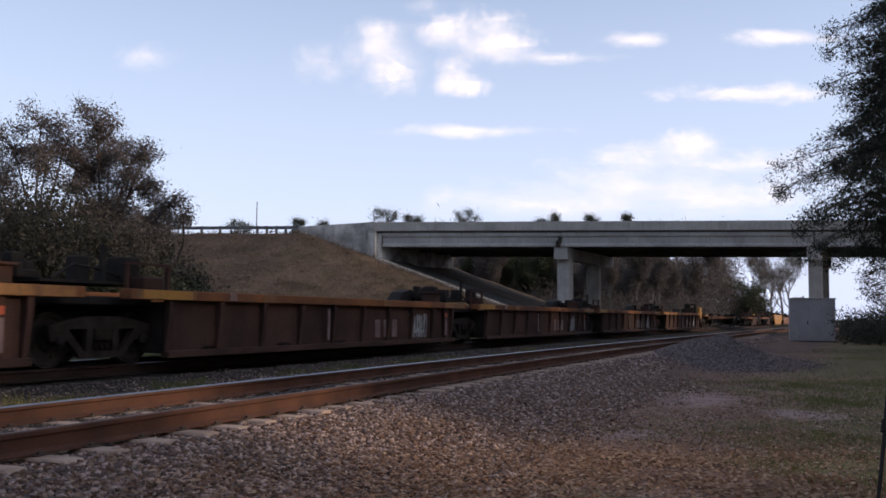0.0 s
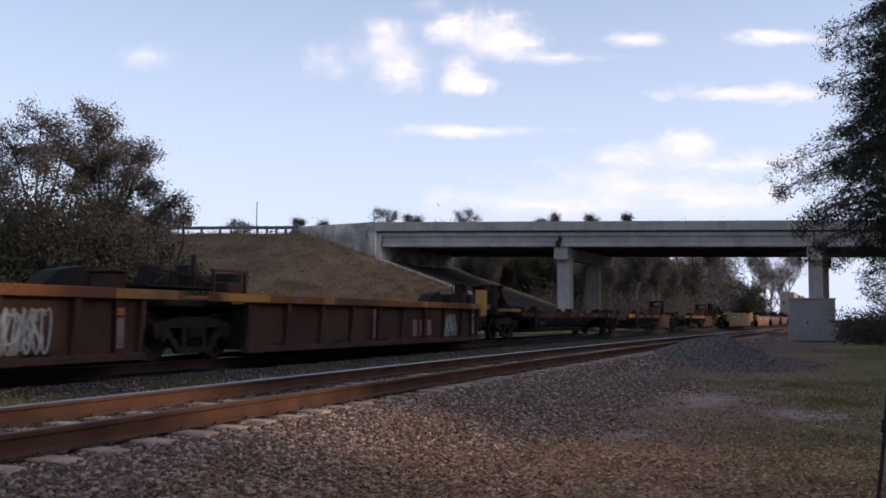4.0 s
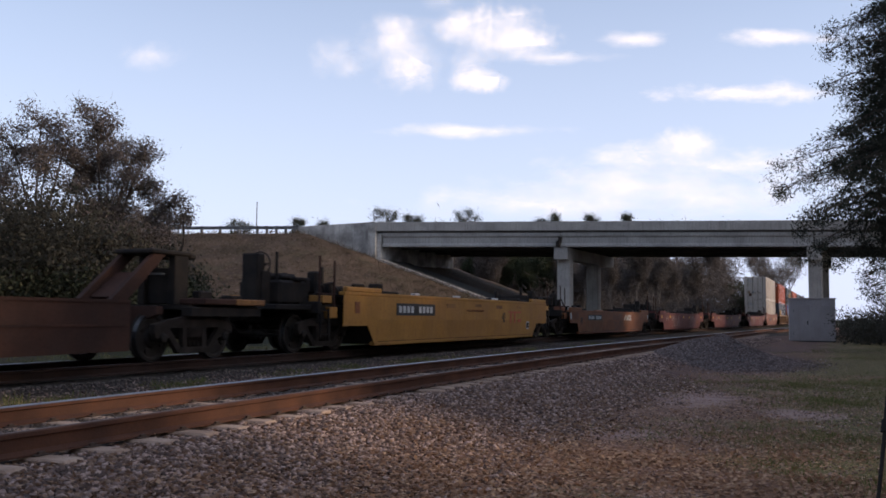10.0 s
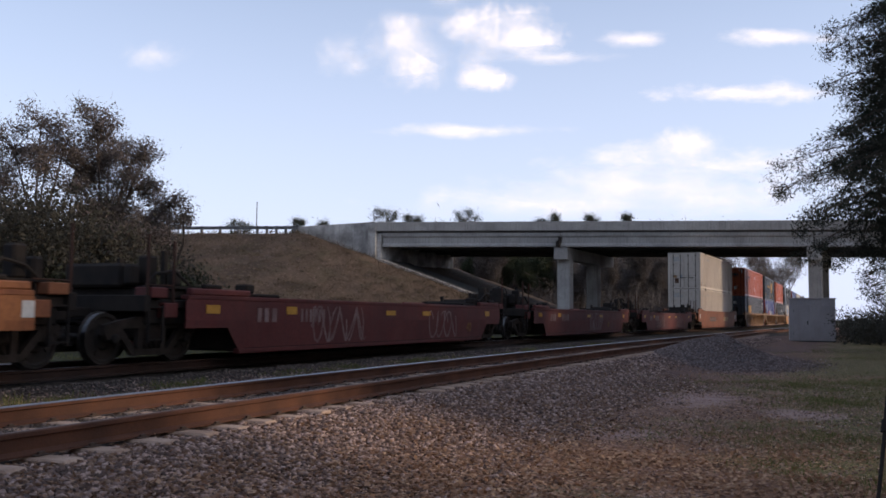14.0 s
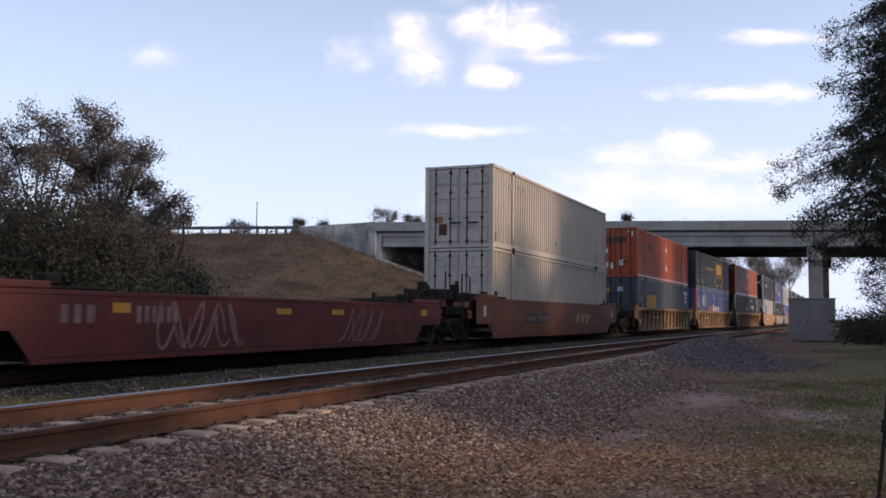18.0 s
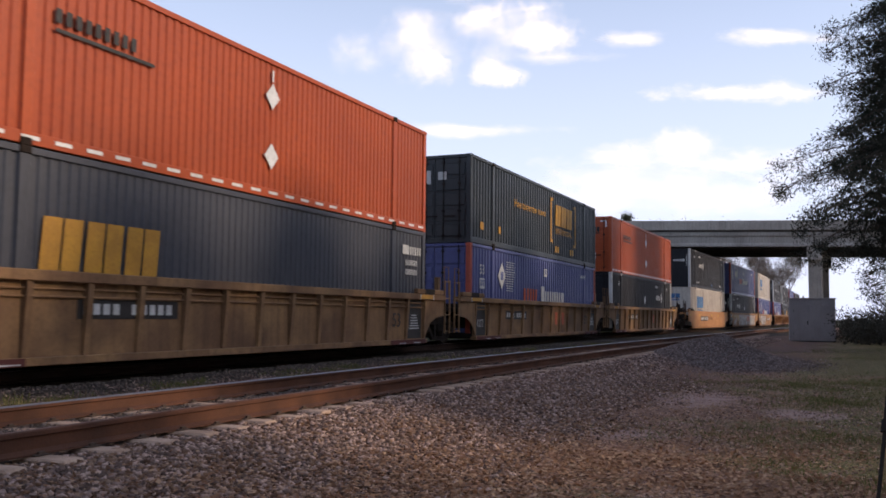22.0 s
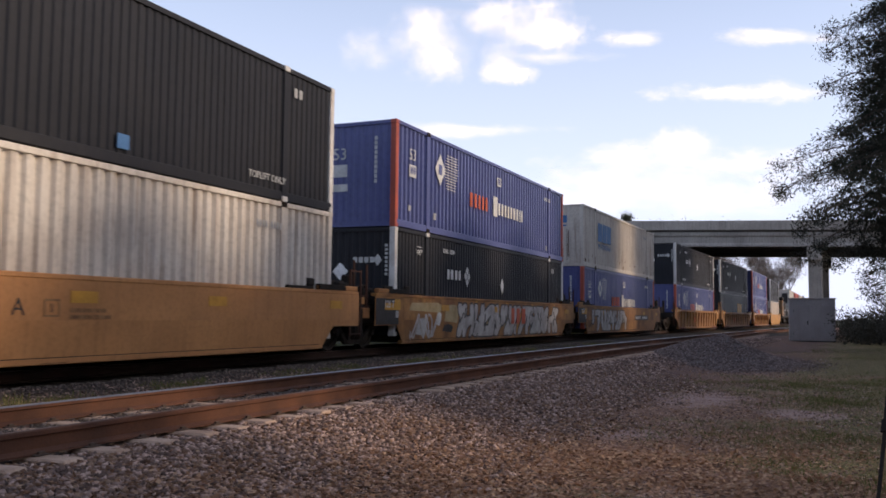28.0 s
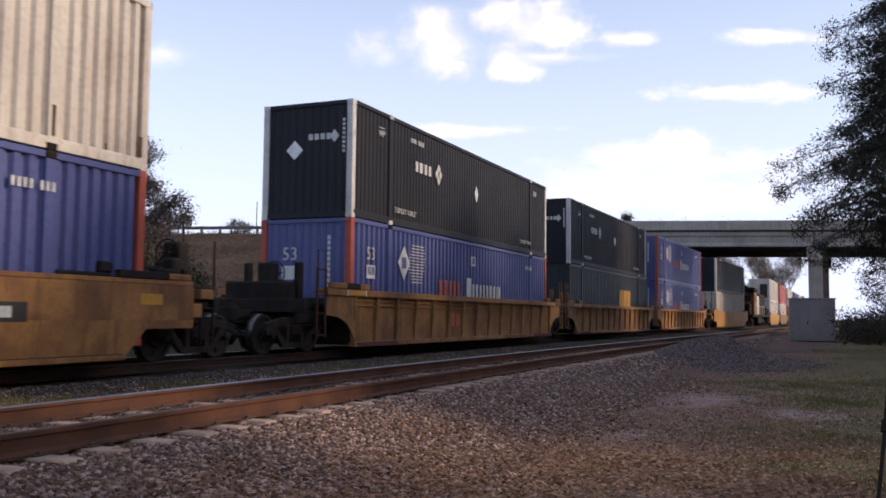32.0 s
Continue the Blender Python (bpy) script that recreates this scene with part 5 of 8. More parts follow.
def container(s, z, paint, label, style="deep", posts=None, doors=False, rods=True, post_label=""):
    """One 53 ft container whose middle stands at s along the train, its floor at z."""
    c = rolling("shipping_container", label, "container", "stacked containers on the train", s)
    c["rest"] = z
    root = c
    walls, roof, floor, rail_t, rail_b = container_sheets(paint, style)
    lift = pose(0, 0, z)
    for w in walls:
        put("side_wall", w, root, lift)
    put("roof", roof, root, lift)
    put("floor", floor, root, lift)
    h = LEN / 2
    for sx in (-1, 1):
        put("top_rail", rail_t, root, pose(sx * (WID / 2 - 0.036), 0, z))
        put("bottom_rail", rail_b, root, pose(sx * (WID / 2 - 0.036), 0, z))
    corner, stack, casting = post_mesh(posts or paint)[0], post_mesh(paint)[1], post_mesh(posts or paint)[2]
    for sx in (-1, 1):
        for e in (-1, 1):
            p = put("corner_post", corner, root, pose(sx * (WID / 2 - 0.087), e * (h - 0.087), z), post_label)
            put("corner_casting", casting, p, pose(0, 0, -0.005))
            put("corner_casting", casting, p, pose(0, 0, HGT - 0.115))
            q = put("stacking_post", stack, root, pose(sx * (WID / 2 - 0.030), e * 6.0, z))
            cast = CAST_POST if paint == "c_black" else CAST_DARK
            put("stacking_casting", cast, q, pose(sx * 0.006, 0, -0.003))
            put("stacking_casting", cast, q, pose(sx * 0.006, 0, HGT - 0.108))
    # ends
    w = WID / 2 - 0.17
    rows = [(-w, w, h - 0.09, h - 0.06, z + 0.15, z + HGT - 0.1)]
    part("end_wall", boxes(*rows), M[paint], root)
    if doors:
        for sx in (-1, 1):
            x0, x1 = sorted((sx * 0.012, sx * w))
            bm = boxes((x0, x1, -h + 0.055, -h + 0.09, z + 0.16, z + HGT - 0.12))
            d = part("door", bm, M[paint], root, "ribbed container door leaf")
            for i in range(5):
                zz = z + 0.22 + i * 0.50
                part("door_panel", boxes((x0 + 0.05, x1 - 0.05, -h + 0.030, -h + 0.0549, zz, zz + 0.40), bevel=0.02), M[paint], d)
            if rods:
                for k in (0.28, 0.78):
                    xr = sx * w * k
                    r = part("locking_rod", tube(bmesh.new(), [(xr, -h + 0.012, z + 0.10), (xr, -h + 0.012, z + HGT - 0.06)], [0.019, 0.019], 8), M["black_iron"], d)
                    many("rod_keeper", [(xr - 0.05, xr + 0.05, -h - 0.012, -h + 0.030, z + q, z + q + 0.07) for q in (0.2, 1.0, 1.9, 2.6)], M["black_iron"], d)
                part("rod_handle", boxes((sx * w * 0.28, sx * w * 0.28 + 0.42, -h - 0.02, -h + 0.005, z + 0.85, z + 0.90)), M["black_iron"], d)
    else:
        v, f = [], []
        rws = corrugated(2 * w, 0.22, 0.02)
        for xx, dd in rws:
            for zz in (z + 0.15, z + HGT - 0.1):
                v.append((-w + xx, -h + 0.05 + dd, zz))
        for i in range(len(rws) - 1):
            f.append((2 * i, 2 * i + 2, 2 * i + 3, 2 * i + 1))
        put("end_wall", raw_mesh("end_wall", v, f, M[paint]), root)
    for e in (-1, 1):
        y0, y1 = sorted((e * (h - 0.10), e * (h - 0.02)))
        for z0, z1 in ((0.02, 0.15), (HGT - 0.10, HGT - 0.005)):
            part("end_sill", boxes((-w, w, y0, y1, z + z0, z + z1)), M[paint], root)
    return c


FACE = WID / 2 + 0.004


def three_block(c, y, z, h, material, under=True):
    """A maker's mark drawn as three pairs of heavy slanted bars over a line of small writing."""
    for i in range(3):
        for k in (0.0, 0.46):
            y0 = y + (i * 0.98 + k) * h
            part("painted_mark", prism(bmesh.new(), [(y0 - 0.06 * h, z), (y0 + 0.35 * h, z), (y0 + 0.43 * h, z + h), (y0 + 0.02 * h, z + h)], "x", FACE, FACE + 0.006), material, c, "bold slanted bar of the company mark")
    if under:
        side_text("lettering", "INTERMODAL", h * 0.40, material, c, FACE + 0.004, y + h * 1.42, z - h * 0.28, 1.12)


def diamond_mark(c, y, z, r, material, x=None):
    x = FACE if x is None else x
    bm = bmesh.new()
    for i in range(4):
        a = i * math.pi / 2
        cy, cz = y + r * 0.44 * math.cos(a), z + r * 0.58 * math.sin(a)
        part("painted_mark", prism(bmesh.new(), [(cy - r * 0.36, cz), (cy, cz - r * 0.46), (cy + r * 0.36, cz), (cy, cz + r * 0.46)], "x", x, x + 0.006), material, c, "white diamond-shaped emblem")


def number_bars(c, y, z, h, material, n=9):
    bars(c, word_bars(y, z, h, [0.62] * 4 + [-0.5] + [0.62] * (n - 4), 0.3), material, FACE)


def black_marks(c, z, front=True, y_logo=-4.6, diamond=0.2):
    """White company marks on the black containers, as plain shapes."""
    bars(c, word_bars(y_logo + 0.12, z + 1.64, 0.29, [0.85, 1.05, 0.9, 0.9], 0.16), M["white_mark"], FACE, "painted_mark", "white block-shaped company mark")
    diamond_mark(c, y_logo + 1.72, z + 1.78, 0.31, M["white_mark"])
    number_bars(c, y_logo - 0.2, z + 2.40, 0.13, M["white_mark"], 8)
    if diamond is not None:
        plate = prism(bmesh.new(), [(diamond - 0.17, z + 1.60), (diamond, z + 1.32), (diamond + 0.17, z + 1.60), (diamond, z + 1.86)], "x", FACE, FACE + 0.006)
        part("marker_plate", plate, M["reflector"], c, "white diamond placard")
    side_text("lettering", "TOPLIFT ONLY", 0.2, M["white_mark"], c, FACE + 0.004, -5.1, z + 0.42)
    side_text("lettering", "TOPLIFT ONLY", 0.2, M["white_mark"], c, FACE + 0.004, 5.35, z + 0.42)
    side_text("lettering", "WP", 0.22, M["white_mark"], c, FACE + 0.004, -6.55, z + 2.3)
    bars(c, [(-6.7, -6.42, z + 2.44, z + 2.47), (6.3, 6.42, z + 2.3, z + 2.5), (6.5, 6.62, z + 2.3, z + 2.5)], M["grey_mark"], FACE)
    if front:
        h = LEN / 2
        many("painted_mark", [(0.02 + i * 0.17, 0.14 + i * 0.17, -h + 0.042, -h + 0.049, z + 1.95, z + 2.1) for i in range(4)] + [(0.98, 1.06, -h + 0.042, -h + 0.049, z + 1.6 + i * 0.11, z + 1.67 + i * 0.11) for i in range(8)], M["white_mark"], c, "white block-shaped company mark")
        part("painted_mark", prism(bmesh.new(), [(0.76 - 0.13, z + 2.02), (0.76, z + 1.86), (0.76 + 0.13, z + 2.02), (0.76, z + 2.18)], "y", -h + 0.042, -h + 0.049), M["white_mark"], c)
        part("marker_plate", prism(bmesh.new(), [(-0.62, z + 1.72), (-0.38, z + 1.48), (-0.14, z + 1.72), (-0.38, z + 1.96)], "y", -h + 0.042, -h + 0.049), M["reflector"], c, "white diamond placard")


def blue_marks(c, z, front=True):
    """Emblem of a pale disc trailing speed lines, and a two-part word as blocks."""
    bm = bmesh.new()
    prism(bm, [(-5.52, z + 1.95), (-5.15, z + 1.48), (-4.78, z + 1.95), (-5.15, z + 2.42)], "x", FACE, FACE + 0.005)
    part("painted_mark", bm, M["white_mark"], c, "pale diamond emblem")
    bars(c, [(-4.88 + 0.035 * abs(i - 6), -3.98 - 0.05 * (i % 2) + 0.03 * i - 0.045 * max(0, i - 7), z + 1.44 + i * 0.084, z + 1.463 + i * 0.084) for i in range(13)], M["white_mark"], FACE, "painted_mark", "thin white speed lines")
    bars(c, [(-5.28, -5.02, z + 1.80, z + 2.10)], M["c_blue"], FACE + 0.006, "painted_mark", "blue centre of the emblem")
    bars(c, word_bars(-2.75, z + 1.14, 0.46, [0.75, 0.65, 0.6, 0.6, 0.6], 0.22), M["orange_mark"], FACE, "painted_mark", "orange block-shaped word")
    bars(c, [(-0.60, -0.20, z + 1.06, z + 1.74)] + word_bars(-0.10, z + 1.14, 0.42, [0.65, 0.7, 0.65, 0.65, 0.65, 0.7, 0.7, 0.35, 0.65], 0.2), M["white_mark"], FACE, "painted_mark", "white block-shaped word")
    side_text("number", "53", 0.46, M["white_mark"], c, FACE, -7.05, z + 2.06)
    bars(c, [(-7.27, -6.83, z + 1.45, z + 1.79), (-0.24, 0.16, z + 2.14, z + 2.44)], M["white_mark"], FACE)
    bars(c, [(y, y + w, z + lo, z + lo + 0.2) for y, w, lo in ((-7.2, 0.06, 1.54), (-7.1, 0.06, 1.54), (-6.98, 0.09, 1.54), (-0.16, 0.05, 2.2), (-0.06, 0.12, 2.2))], M["c_blue"], FACE + 0.007)
    number_bars(c, 6.2 - 0.9, z + 2.3, 0.14, M["white_mark"], 7)
    bars(c, [(-7.3, -7.15, z + 0.5, z + 0.65), (-5.6, -5.45, z + 0.42, z + 0.62), (5.5, 5.62, z + 0.3, z + 0.5)], M["grey_mark"], FACE)
    if front:
        h = LEN / 2
        end_text("number", "53", 0.46, M["white_mark"], c, -0.45, -h + 0.045, z + 2.02)
        many("marking", ((-0.68, -0.22, -h + 0.042, -h + 0.049, z + 1.40, z + 1.74), (-0.72, -0.2, -h + 0.042, -h + 0.049, z + 1.0, z + 1.2), *[(0.62, 0.70, -h + 0.042, -h + 0.049, z + 1.2 + i * 0.13, z + 1.30 + i * 0.13) for i in range(10)],), M["white_mark"], c, "unreadable painted marking")


def cream_marks(c, z):
    h = LEN / 2
    rust_spots(c, z, int(z * 10) + 5, 3)
    part("rust_stain", boxes((-0.75, -0.45, -h + 0.0295, -h + 0.0298, z + 0.45, z + 0.85)), M["rust_run"], c, "brown rust patch on the door")
    many("marking", (*[(-0.92 + i * 0.13, -0.83 + i * 0.13, -h + 0.024, -h + 0.031, z + 2.42, z + 2.54) for i in range(4)], *[(-0.92 + i * 0.13, -0.83 + i * 0.13, -h + 0.024, -h + 0.031, z + 2.24, z + 2.36) for i in range(6)],), M["grey_mark"], c, "unreadable painted marking")
    part("door_plate", boxes((-0.90, -0.60, -h + 0.020, -h + 0.031, z + 0.88, z + 1.10), bevel=0.003), M["well_tan"], c, "brown maker's plate")
    part("door_plate", boxes((-0.38, -0.16, -h + 0.020, -h + 0.031, z + 0.85, z + 1.15), bevel=0.003), M["grey_mark"], c, "grey data plate")
    number_bars(c, -5.4, z + 2.36, 0.13, M["grey_mark"], 8)
    side_text("number", "53", 0.26, M["grey_mark"], c, FACE, -7.55, z + 0.48)
    bars(c, [(-6.42, -6.34, z + 2.25, z + 2.42), (-6.30, -6.2, z + 2.25, z + 2.42), (6.3, 6.36, z + 2.2, z + 2.4)], M["grey_mark"], FACE)


def orange_marks(c, z):
    h = LEN / 2
    bars(c, word_bars(-5.55, z + 1.92, 0.22, [0.8] * 9, 0.2) + [(-5.55, -3.4, z + 1.78, z + 1.84)], M["black_mark"], FACE, "painted_mark", "dark block-shaped company word")
    for zz in (0.87, 2.11):
        bm = bmesh.new()
        prism(bm, [(-0.07, z + zz), (0.18, z + zz - 0.27), (0.43, z + zz), (0.18, z + zz + 0.27)], "x", FACE, FACE + 0.006)
        part("marker_plate", bm, M["reflector"], c, "silver diamond placard")
    bars(c, [(0.15, 0.21, z + 2.42, z + 2.66)], M["reflector"], FACE)
    bars(c, [(-7.95 + i * 0.62, -7.62 + i * 0.62, z + 0.09, z + 0.15) for i in range(26)], M["reflector"], FACE, "reflective_tape", "broken white reflective tape")
    many("painted_mark", (*[(-0.85 + i * 0.17, -0.72 + i * 0.17, -h + 0.020, -h + 0.029, z + 2.1, z + 2.36) for i in range(9)], (-0.85, 0.66, -h + 0.02, -h + 0.029, z + 2.0, z + 2.06),), M["black_mark"], c, "dark block-shaped company word")
    for zz in (0.72, 1.55):
        part("marker_plate", prism(bmesh.new(), [(-0.82, z + zz), (-0.62, z + zz - 0.26), (-0.42, z + zz), (-0.62, z + zz + 0.26)], "y", -h + 0.020, -h + 0.029), M["reflector"], c, "silver diamond placard")
    many("marker_plate", ((0.22, 0.44, -h + 0.020, -h + 0.029, z + 0.68, z + 1.02), (-0.3, -0.15, -h + 0.020, -h + 0.029, z + 0.5, z + 0.9),), M["reflector"], c, "white data plate")
    many("reflective_tape", ((-1.02, -0.7, -h + 0.018, -h + 0.026, z + 2.62, z + 2.68), (-1.02, -0.96, -h + 0.018, -h + 0.026, z + 2.35, z + 2.62), (0.7, 1.02, -h + 0.018, -h + 0.026, z + 2.62, z + 2.68), (0.96, 1.02, -h + 0.018, -h + 0.026, z + 2.35, z + 2.62),), M["reflector"], c)


def slate_marks(c, z, words=False):
    h = LEN / 2
    if words:
        side_text("lettering", "How tomorrow moves", 0.44, M["yellow_mark"], c, FACE + 0.004, -1.95, z + 1.78, 0.92)
        three_block(c, 1.38, z + 1.45, 0.87, M["yellow_mark"])
        bars(c, [(0.64, 0.78, z + 0.7, z + 2.55), (0.78, 0.98, z + 2.43, z + 2.55), (0.78, 0.98, z + 0.7, z + 0.82), (4.32, 4.46, z + 0.7, z + 2.55), (4.12, 4.32, z + 2.43, z + 2.55), (4.12, 4.32, z + 0.7, z + 0.82)], M["yellow_mark"], FACE, "painted_mark", "tall yellow bracket")
        bars(c, [(y, y + 0.22, z + 0.32, z + 0.58) for y in (1.3, 1.62, 3.55, 3.87)], M["yellow_mark"], FACE, "painted_mark", "yellow dot")
    else:
        three_block(c, -5.64, z + 1.05, 0.885, M["yellow_mark"])
        bars(c, [(6.55, 6.95, z + 2.2, z + 2.45)] + word_bars(7.02, z + 2.2, 0.22, [0.6] * 5, 0.2) + word_bars(6.75, z + 1.9, 0.15, [0.6] * 7) + word_bars(6.75, z + 1.65, 0.15, [0.6] * 7), M["white_mark"], FACE)
        side_text("number", "53", 0.30, M["white_mark"], c, FACE, -7.1, z + 1.6)
        many("painted_mark", (*[(-0.98 + i * 0.22, -0.80 + i * 0.22, -h + 0.020, -h + 0.029, z + 2.0, z + 2.3) for i in range(3)],), M["yellow_mark"], c, "bold block-shaped company mark")
    many("door_plate", ((0.12, 0.42, -h + 0.018, -h + 0.029, z + 2.08, z + 2.34), (-0.95, -0.55, -h + 0.018, -h + 0.029, z + 1.95 if words else z + 0.8, z + 2.4 if words else z + 1.0), (-0.5, -0.15, -h + 0.018, -h + 0.029, z + 1.95 if words else z + 0.9, z + 2.4 if words else z + 1.0),), M["white_mark"], c, "white data plate")
    bars(c, [(-7.25, -6.95, z + 0.5, z + 0.75), (-5.5, -5.3, z + 0.5, z + 0.75)], M["yellow_mark"], FACE)


def rust_spots(c, z, seed, count=12):
    """Small rust runs under the scars along the lower edge and top corners."""
    rnd = random.Random(seed)
    rows = []
    for _ in range(count):
        y, w, top = rnd.uniform(-7.8, 7.8), rnd.uniform(0.03, 0.09), rnd.choice((0.22, 0.24, 0.5, 0.62))
        rows.append((y, y + w, z + max(0.21, top - 0.02), z + top + rnd.uniform(0.05, 0.16)))
    for y in (-7.9, -6.06, 5.98, 7.85):
        rows.append((y, y + 0.07, z + 0.22, z + rnd.uniform(0.4, 0.75)))
    bars(c, rows, M["rust_run"], FACE - 0.004, "rust_stain", "small brown rust run")


def white_marks(c, z, dark=True):
    rust_spots(c, z, int(z * 10))
    three_block(c, -5.48, z + 1.35, 0.90, M["blue_mark"])
    rnd = random.Random(int(z * 10) + 3)
    for _ in range(16):
        x0, lo = rnd.choice((rnd.uniform(-1.0, 0.9), rnd.uniform(0.35, 0.6), rnd.uniform(-0.9, -0.7))), rnd.uniform(0.16, 0.9)
        part("rust_stain", boxes((x0, x0 + rnd.uniform(0.015, 0.05), -LEN / 2 + 0.0475, -LEN / 2 + 0.0492, z + lo, z + lo + rnd.uniform(0.3, 1.1))), M["rust_run"], c, "long brown rust run")
    side_text("number", "53", 0.24, M["grey_mark"], c, FACE, -7.3, z + 0.5)
    number_bars(c, 5.0, z + 2.3, 0.14, M["grey_mark"], 8)
    h = LEN / 2
    many("painted_mark", (*[(-0.55 + i * 0.36, -0.24 + i * 0.36, -h + 0.042, -h + 0.049, z + 2.05, z + 2.4) for i in range(3)], (-0.5, 0.45, -h + 0.042, -h + 0.049, z + 1.88, z + 1.96),), M["blue_mark"], c, "bold block-shaped company mark")


# -- wagons --
PLAIN_X, RIB_X = 1.40, 1.50     # half widths of the two kinds of well car


def side_plate(bm, outline, sx, x, thick=0.02):
    prism(bm, outline, "x", *sorted((sx * x, sx * (x - thick))))
    return bm


BELT, LEAN = 0.74, 0.075


def fold(bm):
    """Lean what lies below the belt of a plain well car inwards, as its sheet does."""
    bmesh.ops.bisect_plane(bm, geom=bm.verts[:] + bm.edges[:] + bm.faces[:], plane_co=(0, 0, BELT), plane_no=(0, 0, 1))
    for v in bm.verts:
        if v.co.z < BELT:
            v.co.x -= math.copysign((BELT - v.co.z) * LEAN, v.co.x)
    return bm


def fold_marks(car):
    """Lay a plain well car's painted marks on its leaning lower sheet."""
    for ob in car.children_recursive:
        if ob.name.split(".")[0] not in ("marking", "painted_mark", "number", "lettering", "graffiti", "graffiti_outline", "graffiti_crease", "graffiti_flare", "end_paint"):
            continue
        m = ob.matrix_basis.copy()
        bm = bmesh.new()
        bm.from_mesh(ob.data)
        bm.transform(m)
        fold(bm)
        bm.transform(m.inverted())
        bm.to_mesh(ob.data)
        bm.free()


def smooth_well(s0, s1, paint, label, lip, axles, top=1.36, seed=0, name="well_car", rear=True, brake=False, group="train of well cars"):
    """A well car with plain tapered sides."""
    s = (s0 + s1) / 2
    h = (s1 - s0) / 2
    car = rolling(name, label, "rail wagon", group, s)
    x = PLAIN_X
    low = 0.60
    upper = [(-h, BELT), (-h, top - 0.08), (-h + 0.05, top), (h - 0.05, top), (h, top - 0.08), (h, BELT)]
    lower = [(-h, BELT), (h, BELT), (h, low), (h - 1.22, low), (h - 1.66, 0.14), (-h + 1.66, 0.14), (-h + 1.22, low), (-h, low)]
    for sx in (-1, 1):
        sh = part("side_sheet", side_plate(bmesh.new(), upper, sx, x), M[paint], car)
        part("lower_sheet", fold(side_plate(bmesh.new(), lower, sx, x)), M[paint], sh, "lower side sheet leaning inwards")
        part("sill", fold(boxes((*sorted((sx * (x + 0.006), sx * (x - 0.14))), -h + 1.64, h - 1.64, 0.10, 0.20), bevel=0.012)), M[paint], sh)
        part("top_chord", boxes((*sorted((sx * (x + 0.012), sx * (x - 0.16))), -h + 0.03, h - 0.03, top - 0.03, top + 0.05), bevel=0.012), M[paint], sh)
        for e in (-1, 1):
            y0, y1 = sorted((e * (h - 0.1), e * (h - lip)))
            part("guide_lip", boxes((*sorted((sx * (x + 0.02), sx * (x - 0.1))), y0, y1, top + 0.052, top + 0.17), bevel=0.02), M[paint], sh, "raised container guide")
    part("well_floor", boxes((-1.36, 1.36, -h + 1.8, h - 1.8, 0.16, 0.22), *[(-1.36, 1.36, -h + 2.0 + i * 2.4, -h + 2.5 + i * 2.4, 0.12, 0.28) for i in range(int((2 * h - 4) / 2.4) + 1)]), M["black_iron"], car)
    for e in (-1, 1):
        part("bulkhead", boxes((-1.28, 1.28, *sorted((e * (h - 1.85), e * (h - 1.75))), 0.2, top - 0.1)), M["black_iron"], car)
        y0, y1 = sorted((e * (h - 1.75), e * (h + 0.9)))
        part("end_deck", boxes((-1.16, 1.16, y0, y1, 0.94, 1.10), (-0.28, 0.28, y0, y1, 0.72, 0.94), bevel=0.02), M["black_iron"], car)
        if rear or e < 0:
            part("end_beam", boxes((-1.27, 1.27, *sorted((e * (h + 0.76), e * (h + 0.92))), 0.88, 1.16), bevel=0.015), M["black_iron"], car, "black end beam")
            for sx in (-1, 1):
                part("end_sill", boxes((*sorted((sx * 0.9, sx * 1.28)), *sorted((e * (h + 0.35), e * (h + 0.75))), 1.12, 1.3), bevel=0.015), M[paint], car)
            for q, tall in ((0.12, 2.12), (0.78, 2.2)) if e < 0 else ((0.84, 2.22),):
                part("corner_stake", tube(bmesh.new(), [(1.2, e * (h + q), 0.9), (1.2, e * (h + q), tall)], [0.03, 0.026], 6), M["spine"], car, "tall thin rusty stake")
            part("grab_iron", tube(bmesh.new(), [(1.2, e * (h + 0.12), 1.34), (1.2, e * (h + 0.84), 1.34)], [0.014, 0.014], 5), M["spine"], car)
            part("step_bracket", boxes((0.96, 1.27, *sorted((e * (h + 0.06), e * (h + 0.42))), 0.78, 1.04), bevel=0.015), M[paint], car, "painted step bracket")
            ladder(car, 1.24, e * (h + 0.6), 0.35, 1.0, M["black_iron"], "step_ladder")
            for q, w, z1 in ((0.10, 0.26, 1.88), (0.50, 0.22, 1.74), (-0.62, 0.20, 1.58)):
                part("valve", boxes((0.58, 0.58 + w, *sorted((e * (h + q), e * (h + q + w))), 1.346, z1 - 0.08 * q), bevel=0.04), M["black_iron"], car, "black brake valve")
            bm = bmesh.new()
            tube(bm, [(0.9, e * (h - 0.7), 1.36), (0.95, e * (h - 0.2), 1.62), (0.9, e * (h + 0.25), 1.55), (0.95, e * (h + 0.7), 1.2)], [0.028] * 4, 6)
            part("hose", bm, M["black_iron"], car)
        part("draft_box", boxes((-1.12, 1.12, *sorted((e * (h - 1.7), e * (h + 0.70))), 0.66, 0.935), (-1.0, 1.0, *sorted((e * (h - 0.5), e * (h + 0.5))), 1.102, 1.296), bevel=0.03), M["black_iron"], car, "black draft gear housing")
        part("brake_reservoir", boxes((-0.75, 0.55, *sorted((e * (h + 0.05), e * (h + 0.72))), 1.30, 1.72 if e < 0 or top > 1.2 else 1.44), bevel=0.05), M["black_iron"], car, "black brake equipment on the end deck")
